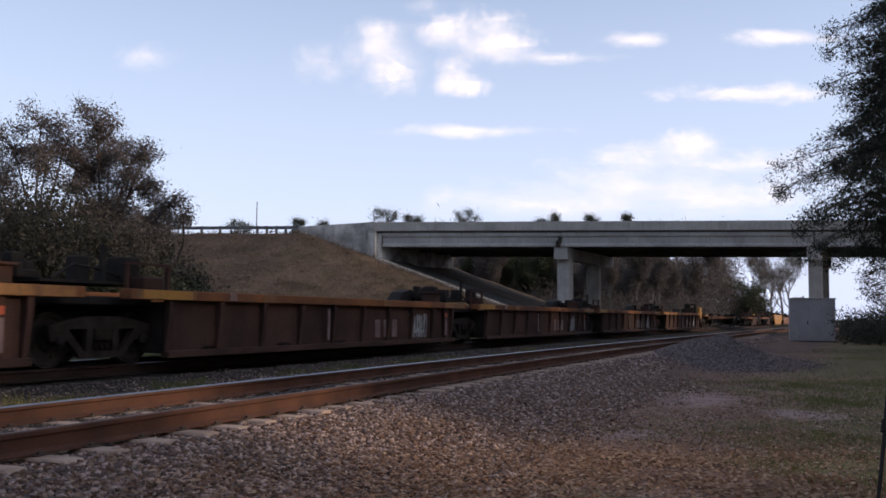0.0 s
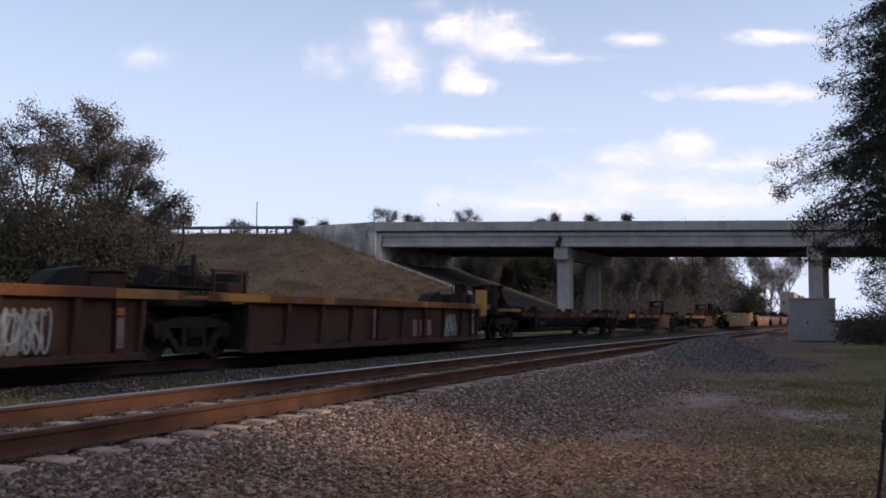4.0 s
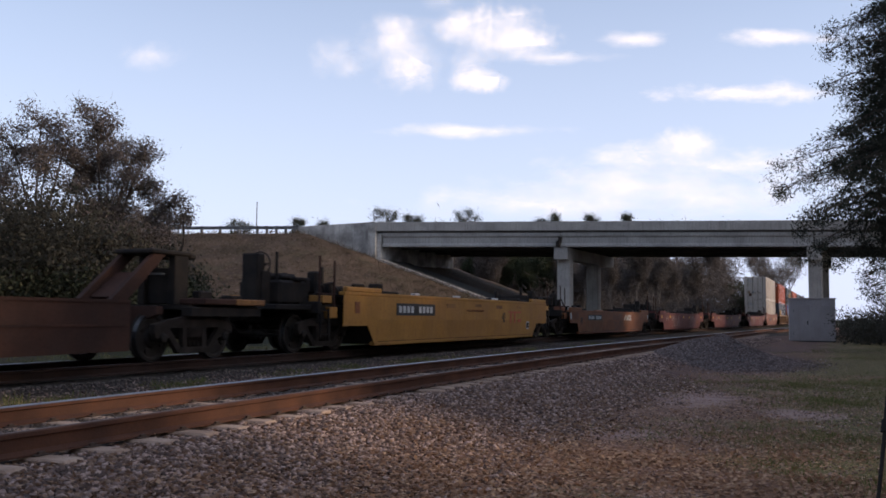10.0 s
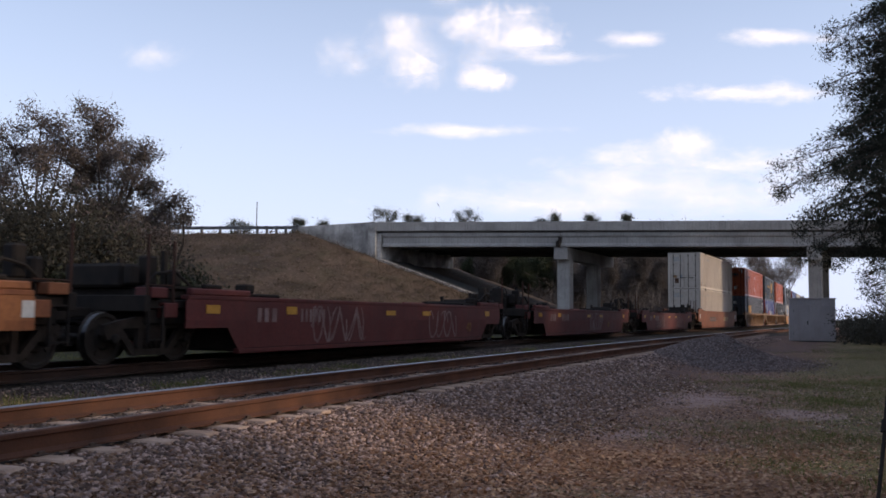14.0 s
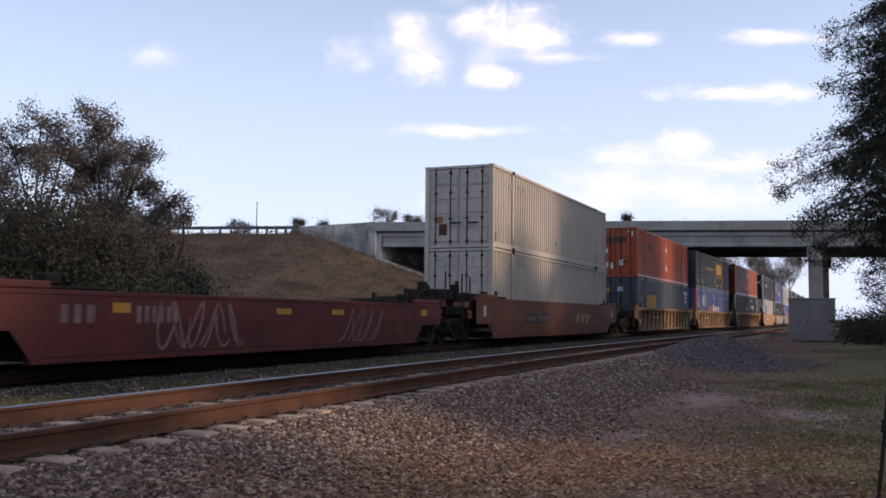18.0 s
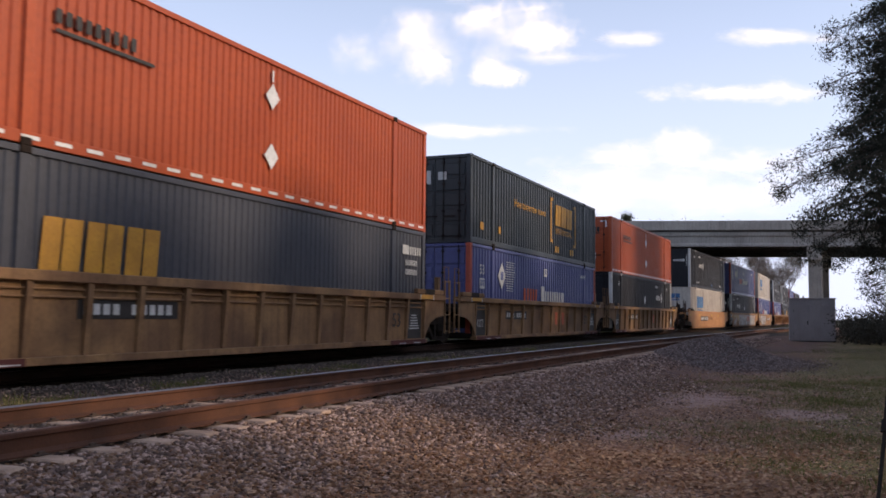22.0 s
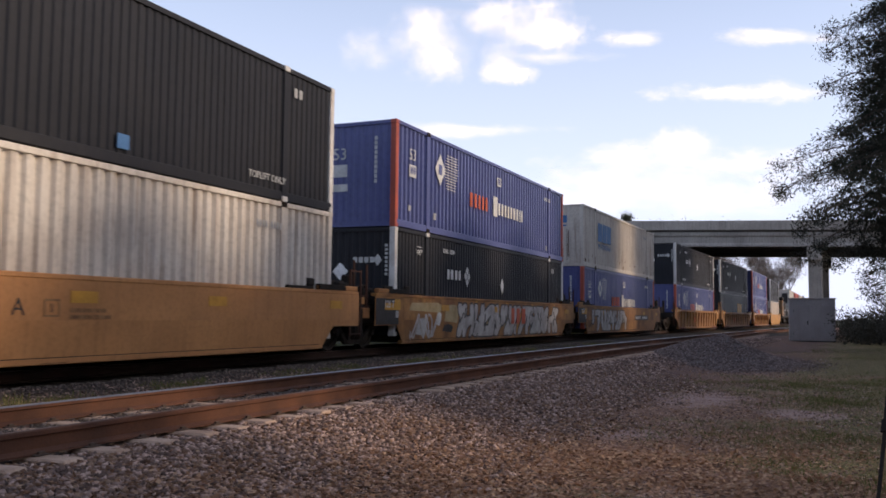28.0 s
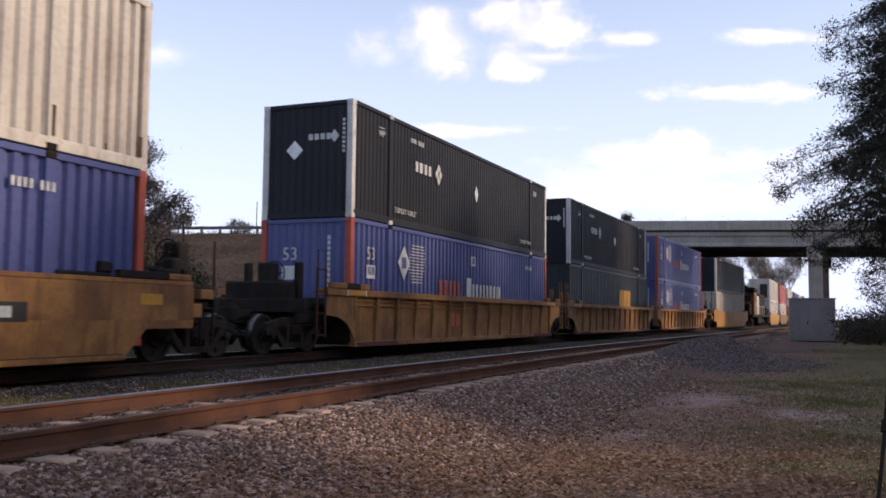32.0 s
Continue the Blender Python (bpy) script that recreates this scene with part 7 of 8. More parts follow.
def build_train():
    # five empty ribbed units, joined over shared bogies
    g = [-230.5, -214.7, -199.0, -183.1, -167.15, -151.6]
    for i in range(5):
        car = gondola_unit(g[i], g[i + 1], 30 + i, i < 4)
        if i == 4:
            part("brake_platform", boxes((-1.2, 1.2, 7.6, 8.3, 1.12, 1.22)), M["well_yellow"], car)
            part("end_post", boxes((1.30, 1.52, 6.35, 6.88, 0.86, 1.70), bevel=0.02), M["well_yellow"], car, "yellow painted end post")
            brake_wheel(car, 0.3, 7.5, 1.75, 1, "well_yellow")
    # skeleton cars
    spine_unit(-151.3, -133.2, [-149.55], -148.9, [(-148.5, -145.1, "spine"), (-145.1, -142.05, "spine"), (-142.05, -133.7, "gond_top")], [-146.9, -135.45], [(-148.4, -146.6)], None, True)
    spine_unit(-133.1, -116.1, [-133.15], -116.6, [(-130.6, -128.9, "gond_top"), (-128.8, -122.25, "gond_top")], [-128.83], [(-133.0, -130.7)], (-122.2, -118.9))
    c = spine_unit(-115.9, -97.3, [-115.75, -99.3], -99.1, [(-113.3, -111.4, "gond_top"), (-111.3, -104.85, "gond_top")], [-111.33], [(-115.6, -113.4)], (-104.8, -101.3))
    part("end_step", boxes((0.9, 1.3, 8.25, 9.2, 1.022, 1.14), bevel=0.015), M["well_orange"], c, "orange end step")
    coupler(c, 9.3, 1)
    # single empty well cars
    x = PLAIN_X + 0.003
    c = smooth_well(-94.3, -78.05, "well_yellow", "empty faded yellow well car with a dark number panel", 1.9, [-94.6, -78.4], seed=1)
    part("brake_deck", boxes((-1.1, 1.1, -10.5, -9.03, 0.96, 1.08), bevel=0.02), M["black_iron"], c)
    brake_wheel(c, 0.3, -10.05, 1.96, -1, "well_yellow")
    part("brake_housing", boxes((-0.3, 0.8, -9.9, -8.7, 1.082, 1.62), (0.0, 0.6, -9.6, -8.9, 1.62, 1.78), (0.62, 0.9, -9.3, -8.95, 1.62, 1.70), bevel=0.06), M["black_iron"], c, "bulky black brake housing")
    part("corner_stake", tube(bmesh.new(), [(0.6, -9.75, 1.6), (0.6, -9.75, 2.24)], [0.035, 0.03], 6), M["black_iron"], c, "thick black stake")
    panel_bars(c, -5.35, 0.86, 2.5, 0.32, x, n=9)
    side_text("number", "40", 0.50, M["black_mark"], c, x + 0.006, 3.05, 0.80, 0.72)
    bars(c, [(3.6, 4.95, 0.98, 1.04), (3.75, 3.87, 0.62, 0.98), (4.2, 4.32, 0.62, 0.98), (4.6, 4.95, 0.66, 0.76)], M["orange_mark"], x, "painted_mark", "faded red block-shaped company mark")
    bars(c, [(5.62, 5.95, 0.40, 0.68)], M["post_white"], x)
    bars(c, [(5.65, 5.78, 0.44, 0.64), (5.81, 5.92, 0.44, 0.53), (5.81, 5.92, 0.56, 0.64)], M["black_mark"], x + 0.007)
    bars(c, [(-7.6, -7.35, 0.90, 1.18), (-7.55, -7.42, 1.0, 1.08)], M["well_rust"], x)
    bars(c, [(-2.0, -1.3, 1.10, 1.22), (0.3, 0.9, 1.15, 1.24), (2.3, 2.9, 1.12, 1.23), (4.5, 4.9, 1.15, 1.22)], M["well_orange"], x, "marking", "deeper orange paint patch")
    bars(c, word_bars(-0.4, 1.0, 0.06, [0.9] * 26, 0.2), M["well_rust"], x)
    for y in (-4.2, -1.2, 2.2):
        part("tie_plate", boxes((1.26, 1.40, y, y + 0.3, 1.412, 1.47), bevel=0.012), M["post_white"], c, "pale bent bracket")
    c = smooth_well(-74.55, -58.1, "well_rust", "empty weathered orange-brown well car with graffiti", 1.9, [-75.0, -58.4], top=1.12, seed=2)
    panel_bars(c, -5.3, 0.72, 2.55, 0.26, x, n=9)
    side_text("number", "40", 0.50, M["black_mark"], c, x + 0.006, -6.4, 0.66, 0.75)
    scrawl(c, 3, -0.2, 3.0, 0.2, 1.05, M["black_mark"], x + 0.004, 8, 0.016, "thin dark scrawled lines")
    scrawl(c, 4, -5.6, -2.6, 0.2, 0.8, M["well_tan"], x + 0.003, 6, 0.03, "dull tan scrawled lines")
    scrawl(c, 6, 2.0, 3.6, 0.72, 0.98, M["white_mark"], x + 0.005, 5, 0.035, "white scrawled tag")
    bars(c, [(-8.2, -7.98, 0.78, 1.04), (7.98, 8.2, 0.78, 1.02)], M["white_mark"], x)
    for k, (a, b) in enumerate(((-54.75, -38.25), (-34.3, -17.95), (-14.5, 1.9))):
        c = smooth_well(a, b, "well_red", "empty oxide-red well car with graffiti and yellow patches", 1.9, [a - 0.45, b - 0.3], top=1.14, seed=10 + k)
        h = (b - a) / 2
        for y in (-h + 0.55, -5.05, -0.42, 1.85, h - 1.4):
            bars(c, [(y, y + (0.4 if abs(y) > 5 else 0.55), 0.86, 0.98 if abs(y) < 5 else 1.02)], M["yellow_mark"], x, "marking", "yellow paint patch")
        bars(c, word_bars(-6.1, 0.70, 0.28, [0.8, 0.8, 1.0], 0.2) + word_bars(-4.5, 0.70, 0.28, [0.55] * 6, 0.2), M["faded_mark"], x, "painted_mark", "pale block-shaped lettering")
        scrawl(c, 40 + k, -4.0 if k != 1 else 0.1, -1.6 if k != 1 else 2.4, 0.26, 1.06, M["faded_mark"], x + 0.004, 6, 0.03, "pale scrawled graffiti")
        if k != 1:
            scrawl(c, 50 + k, 2.3, 4.4, 0.25, 1.0, M["faded_mark"], x + 0.006, 4, 0.03, "pale scrawled graffiti")
        side_text("number", "40", 0.42, M["well_orange"], c, x + 0.007, 5.4 if k != 1 else 3.6, 0.5)
        if k:
            brake_wheel(c, 0.25, -h - 0.78, 1.72, -1, "well_red")
    # loaded single car
    c = smooth_well(4.9, 24.5, "well_brown", "red-brown well car carrying two off-white containers", 1.9, [4.3, 25.1], top=1.42, seed=5)
    panel_bars(c, -4.9, 0.62, 3.05, 0.34, x, "faded_mark", n=10)
    for i in range(3):
        y0 = 2.05 + 0.85 * i
        part("painted_mark", prism(bmesh.new(), [(y0, 0.60), (y0 + 0.30, 0.60), (y0 + 0.78, 1.0), (y0 + 0.12, 1.0)], "x", x, x + 0.004), M["faded_cream"], c, "slanted pale bar of the company mark")
    bars(c, [(-9.2, -8.95, 0.85, 1.2), (8.7, 8.92, 0.85, 1.2)], M["white_mark"], x)
    for z in (0.32, 3.222):
        k = container(14.70, z, "c_cream", "weathered off-white corrugated container in a two-high stack", doors=True)
        cream_marks(k, z)
    # first ribbed trio
    for i, (a, b) in enumerate(((28.55, 47.3), (48.5, 66.8), (68.0, 86.6))):
        c = ribbed_well(a, b, "well_tan", "loaded brown-yellow ribbed well car", [28.0 if i == 0 else a - 0.6] + ([87.2] if i == 2 else []), ends=(i == 0, i == 2), brake=(i == 2))
        h = (b - a) / 2
        xx = RIB_X - 0.13 + 0.003
        for e in (-1, 1):
            y0 = e * (h - 1.95)
            bars(c, [(y0 - 0.45, y0 + 0.45, 0.24, 1.28)], M["black_mark"], xx, "marking", "black data panel")
            if e < 0:
                side_text("number", "125T", 0.36, M["white_mark"], c, xx + 0.007, y0, 0.62, 0.8)
            else:
                bars(c, [(y0 - 0.3 + 0.02 * q, y0 + 0.3 - 0.03 * q, 0.5 + 0.07 * q, 0.53 + 0.07 * q) for q in range(6)], M["white_mark"], xx + 0.007)
        side_text("number", "53", 0.52, M["black_mark"], c, xx + 0.004, h - 3.05, 0.72)
        if i:
            bars(c, word_bars(1.27, 0.55, 0.5, [0.85, 0.85, 0.95], 0.25), M["orange_mark"], xx, "painted_mark", "faded red block-shaped company mark")
        panel_bars(c, -4.75, 0.76, 2.3, 0.30, xx, n=10)
        bars(c, [(q, q + 0.42, 0.12, 0.14) for q in (-h + 2.2, -h + 3.1, h - 3.1, h - 2.2)], M["white_mark"], RIB_X - 0.006)
    k = container(38.17, 3.222, "c_orange", "bright orange corrugated container with reflective tape, upper in its stack", "mid", doors=True)
    orange_marks(k, 3.222)
    k = container(38.17, 0.32, "c_slate", "slate-grey container with a yellow company mark, lower in its stack", "fine", doors=True)
    slate_marks(k, 0.32)
    k = container(57.85, 3.222, "c_green", "dark green-grey container with yellow marks, upper in its stack", doors=True)
    slate_marks(k, 3.222, True)
    k = container(57.85, 0.32, "c_blue", "royal blue container with white marks and red posts, lower one", "deep", "post_red", doors=True)
    blue_marks(k, 0.32, False)
    k = container(77.3, 3.222, "c_orange", "bright orange corrugated container with reflective tape, upper in its stack", "mid", doors=True)
    orange_marks(k, 3.222)
    k = container(77.3, 0.32, "c_black", "black container with white corner posts, lower in its stack", "fine", "post_white", doors=True)
    black_marks(k, 0.32, False, 2.93, -0.2)
    # smooth yellow trio
    spec = (("well_amber", 91.2, 110.0), ("well_orange", 110.9, 129.6), ("well_orange", 130.4, 149.0))
    for i, (paint, a, b) in enumerate(spec):
        c = smooth_well(a, b, paint, "loaded weathered orange-yellow well car" if i == 0 else "loaded orange-yellow well car covered in silver graffiti", 1.9, [90.6 if i == 0 else a - 0.4] + ([149.6] if i == 2 else []), top=1.37, seed=20 + i, rear=(i == 2))
        h = (b - a) / 2
        for y in (-h + 0.5, -5.2, 0.25 if i == 0 else -1.0, 3.55 if i == 0 else 4.3, h - 1.4):
            bars(c, [(y, y + 0.55, 1.0, 1.18)], M["yellow_mark"], x, "marking", "yellow paint patch")
        ladder(c, 1.36, -h - 0.98, 0.35, 1.95, M["spine"], w=0.5)
        for e in (-1, 1):
            part("guide_sleeve", boxes((*sorted((PLAIN_X + 0.026, PLAIN_X - 0.1)), *sorted((e * (h - 0.7), e * (h - 1.9))), 1.425, 1.55), bevel=0.01), M["black_iron"], c, "black worn sleeve on the guide")
        if i == 0:
            panel_bars(c, -4.4, 0.66, 3.2, 0.36, x, n=10)
            side_text("lettering", "A", 0.34, M["black_mark"], c, x + 0.004, -0.7, 0.92)
            bars(c, [(-0.25, 0.05, 0.79, 0.82), (-0.25, 0.05, 1.02, 1.05), (-0.25, -0.22, 0.82, 1.02), (0.02, 0.05, 0.82, 1.02), (-0.12, -0.08, 0.86, 0.98)], M["well_tan"], x, "marking", "small faded square mark")
            bars(c, word_bars(0.25, 0.86, 0.06, [0.8] * 14, 0.2) + word_bars(0.25, 0.76, 0.06, [0.8] * 16, 0.2), M["well_tan"], x)
        if i:
            bars(c, [(-h + 0.02, -h + 1.30, 0.62, 1.29)], M["black_mark"], x - 0.002, "end_paint", "black painted end section")
            bars(c, [(-h + 1.06, -h + 1.40, 1.0, 1.28)], M["yellow_mark"], x + 0.005)
            bars(c, [(-h + 1.12, -h + 1.28, 0.80, 0.98)], M["grey_mark"], x + 0.005)
        if i == 1:
            for y0, y1, z0, z1, p in ((-7.4, -5.2, 1.0, 1.24, "faded_cream"), (-5.0, -3.9, 0.7, 1.2, "faded_cream"), (-1.6, 0.6, 0.55, 0.95, "faded_cream"), (0.7, 2.3, 0.3, 1.15, "well_yellow"), (-6.9, -6.2, 0.35, 0.8, "grey_mark"), (-5.6, -5.2, 0.62, 1.0, "white_mark"), (-5.1, -4.3, 0.42, 0.62, "black_mark")):
                part("graffiti", prism(bmesh.new(), [(y0, z0), (y1 - 0.1, z0 - 0.05), (y1, z1 - 0.08), (y1 - 0.3, z1), (y0 + 0.15, z1 - 0.03)], "x", x - 0.002, x + 0.001), M[p], c, "patch of old sprayed paint")
            blobs(c, 71, -3.9, h - 2.6, 0.22, 1.24, M["silver_mark"], M["black_mark"], x, 11)
            scrawl(c, 74, -7.2, -5.5, 0.25, 0.9, M["silver_mark"], x + 0.004, 4, 0.05, "loose silver sprayed lines")
            bars(c, word_bars(0.95, 0.6, 0.55, [0.9, 0.9, 1.1], 0.3), M["orange_mark"], x + 0.022, "painted_mark", "red block-shaped company mark")
            side_text("number", "125 T", 0.26, M["white_mark"], c, x + 0.012, -h + 0.74, 1.14, 0.9)
        if i == 2:
            brake_wheel(c, 0.25, h + 0.75, 2.0, 1, paint)
            blobs(c, 72, -h + 2.4, 0.0, 0.22, 1.22, M["silver_mark"], M["black_mark"], x, 6)
            side_text("number", "125 T", 0.26, M["white_mark"], c, x + 0.012, -h + 0.74, 1.14, 0.9)
            side_text("number", "53", 0.46, M["black_mark"], c, x + 0.03, -h + 2.0, 0.55)
            panel_bars(c, 2.1, 0.72, 3.5, 0.28, x, n=9)
            scrawl(c, 73, 0.2, 2.2, 0.3, 0.9, M["well_tan"], x + 0.003, 4, 0.02)
    k = container(100.75, 3.222, "c_black", "black container with white corner posts, upper in its stack", "fine", "post_white")
    black_marks(k, 3.222, True, -4.6, None)
    bars(k, [(1.05, 1.32, 3.50, 3.74)], M["blue_mark"], FACE, "marker_plate", "small blue plate")
    k = container(100.75, 0.32, "c_white", "grimy white container with a blue company mark, lower in its stack", "deep")
    white_marks(k, 0.32)
    k = container(120.22, 3.222, "c_blue", "royal blue container with white marks and red posts, stacked on another", "deep", "post_red")
    blue_marks(k, 3.222)
    k = container(120.22, 0.32, "c_black", "black container with white corner posts, lower in its stack", "fine", "post_white")
    black_marks(k, 0.32, True, -4.66, 0.33)
    k = container(139.72, 3.222, "c_white", "grimy white container with a blue company mark, upper in its stack", "deep")
    white_marks(k, 3.222)
    k = container(139.72, 0.32, "c_blue", "royal blue container with white marks and red posts, lower one", "deep", "post_red")
    blue_marks(k, 0.32)
    # second ribbed trio
    for i, (a, b) in enumerate(((153.6, 172.5), (173.8, 192.0), (193.2, 211.6))):
        c = ribbed_well(a, b, "well_orange", "loaded orange-brown ribbed well car", [153.0 if i == 0 else a - 0.65] + ([212.2] if i == 2 else []), ends=(i == 0, i == 2))
        h = (b - a) / 2
        bars(c, word_bars(-2.0, 0.55, 0.4, [0.85, 0.85, 0.95], 0.25), M["orange_mark"], RIB_X - 0.127, "painted_mark", "faded red block-shaped company mark")
        if i == 0:
            brake_wheel(c, 0.2, -h - 0.3, 1.8, -1, "well_tan")
    for s, up, low in ((163.05, "c_black", "c_blue"), (182.65, "c_black", "c_green"), (202.3, "c_blue", "c_blue")):
        for z, p in ((3.222, up), (0.32, low)):
            label = {"c_black": "black container with white corner posts in a two-high stack", "c_blue": "royal blue container with red corner posts in a two-high stack", "c_green": "dark green-grey container with a yellow mark, lower in its stack"}[p]
            k = container(s, z, p, label, "fine" if p == "c_black" else "deep", {"c_black": "post_white", "c_blue": "post_red"}.get(p))
            if p == "c_black":
                black_marks(k, z)
            elif p == "c_blue":
                blue_marks(k, z)
            else:
                three_block(k, 1.2, z + 1.1, 0.9, M["yellow_mark"])
    # tail of the train, far off under the bridge
    smooth_well(215.8, 235.3, "well_yellow", "loaded yellow well car", 1.9, [215.2, 235.9], top=1.46, seed=31)
    k = container(225.7, 3.222, "c_black", "black container with white corner posts in a two-high stack", "fine", "post_white")
    k = container(225.7, 0.32, "c_cream", "weathered off-white corrugated container in a two-high stack", doors=True)
    engine(247.6)
    tail = (("c_white", "c_white"), ("c_red", "c_white"), ("c_white", "c_orange"), ("c_blue", "c_white"), ("c_white", "c_teal"), ("c_orange", "c_blue"))
    for i, (up, low) in enumerate(tail):
        a = 260.3 + i * 20.4
        smooth_well(a, a + 17.8, "well_tan" if i % 2 else "well_yellow", "loaded yellow-brown well car", 1.9, [a - 0.3, a + 18.1], top=1.46, seed=33 + i)
        for z, p in ((3.222, up), (0.32, low)):
            k = container(a + 8.9, z, p, M[p].name.replace(" container paint", "") + " painted container in a two-high stack", "deep", "c_teal" if i == 0 else None)
            if i == 0:
                many("painted_mark", ((0.1, 1.0, -LEN / 2 + 0.020, -LEN / 2 + 0.029, z + 0.4, z + 2.2),), M["black_mark"], k, "dark painted door panel")


build_train()
for ob, s in MOVERS:
    if ob.name.startswith("well_car") and any(q.name.startswith("lower_sheet") for q in ob.children_recursive):
        fold_marks(ob)


def motions():
    times = [2.0 * i for i in range(17)]
    for ob, s in MOVERS:
        walk(ob, [(t, run_pose(s, t)) for t in times])
    # wheels turn as far as the train runs
    step = 1.0 / 30.0
    for dy, sets in WHEELSETS.items():
        rows = [(i * step, pose(0, dy, 0.43, math.degrees(SPEED * i * step / 0.43) % 360.0)) for i in range(int(SECONDS / step) + 1)]
        walk(sets[0], rows)
        for w in sets[1:]:
            w.rotation_mode = "QUATERNION"
            keys = w.animation_data_create()
            keys.action = sets[0].animation_data.action
            keys.action_slot = sets[0].animation_data.action_slot
    for ob, m, go in CLOUDS:
        walk(ob, [(0.0, m), (SECONDS, m @ Matrix.Translation((go[0], go[1], 0.0)))])


# ---- clouds ----
def cloud_mat(seed, soft, wide, tall):
    m = bpy.data.materials.new("cloud vapour")
    m.use_nodes = True
    n, link = m.node_tree.nodes, m.node_tree.links.new
    n.remove(n["Principled BSDF"])
    tc = n.new("ShaderNodeTexCoord")
    fields = []
    for scale, detail, k in ((30.0, 6.0, 0.0), (85.0, 6.0, 3.0)):
        mp, t = n.new("ShaderNodeMapping"), n.new("ShaderNodeTexNoise")
        mp.inputs["Location"].default_value = (seed * 7.3 + k, seed * 3.1, seed)
        mp.inputs["Scale"].default_value = (wide * scale * (0.45 if wide > 3 * tall else 1.0), tall * scale, 1.0)
        t.inputs["Scale"].default_value, t.inputs["Detail"].default_value, t.inputs["Roughness"].default_value = 1.0, detail, 0.6
        link(tc.outputs["Object"], mp.inputs[0])
        link(mp.outputs[0], t.inputs["Vector"])
        fields.append(t.outputs[0])
    ln = n.new("ShaderNodeVectorMath")
    ln.operation = "LENGTH"
    link(tc.outputs["Object"], ln.inputs[0])
    fall = n.new("ShaderNodeMapRange")
    fall.inputs["From Min"].default_value, fall.inputs["From Max"].default_value = 0.0, 1.0
    fall.inputs["To Min"].default_value, fall.inputs["To Max"].default_value = 0.62, -1.0
    link(ln.outputs["Value"], fall.inputs["Value"])
    s1, s2, s3 = (n.new("ShaderNodeMath") for _ in range(3))
    s1.operation, s2.operation, s3.operation = "MULTIPLY_ADD", "MULTIPLY_ADD", "ADD"
    link(fields[0], s1.inputs[0])
    gain = 1.7 if wide < 3 * tall else 2.6
    s1.inputs[1].default_value, s1.inputs[2].default_value = gain, 0.25 - gain / 2
    link(fields[1], s2.inputs[0])
    s2.inputs[1].default_value = 0.9
    link(s1.outputs[0], s2.inputs[2])
    link(s2.outputs[0], s3.inputs[0])
    link(fall.outputs[0], s3.inputs[1])
    den = n.new("ShaderNodeMapRange")
    den.interpolation_type = "SMOOTHSTEP"
    den.inputs["From Min"].default_value, den.inputs["From Max"].default_value = 0.18, 0.18 + soft * 1.45
    link(s3.outputs[0], den.inputs["Value"])
    em, tr, mx = n.new("ShaderNodeEmission"), n.new("ShaderNodeBsdfTransparent"), n.new("ShaderNodeMixShader")
    em.inputs[0].default_value = (1.0, 0.93, 0.96, 1)
    em.inputs[1].default_value = 0.98
    link(den.outputs[0], mx.inputs[0])
    link(tr.outputs[0], mx.inputs[1])
    link(em.outputs[0], mx.inputs[2])
    link(mx.outputs[0], n["Material Output"].inputs[0])
    return m


CLOUDS = []


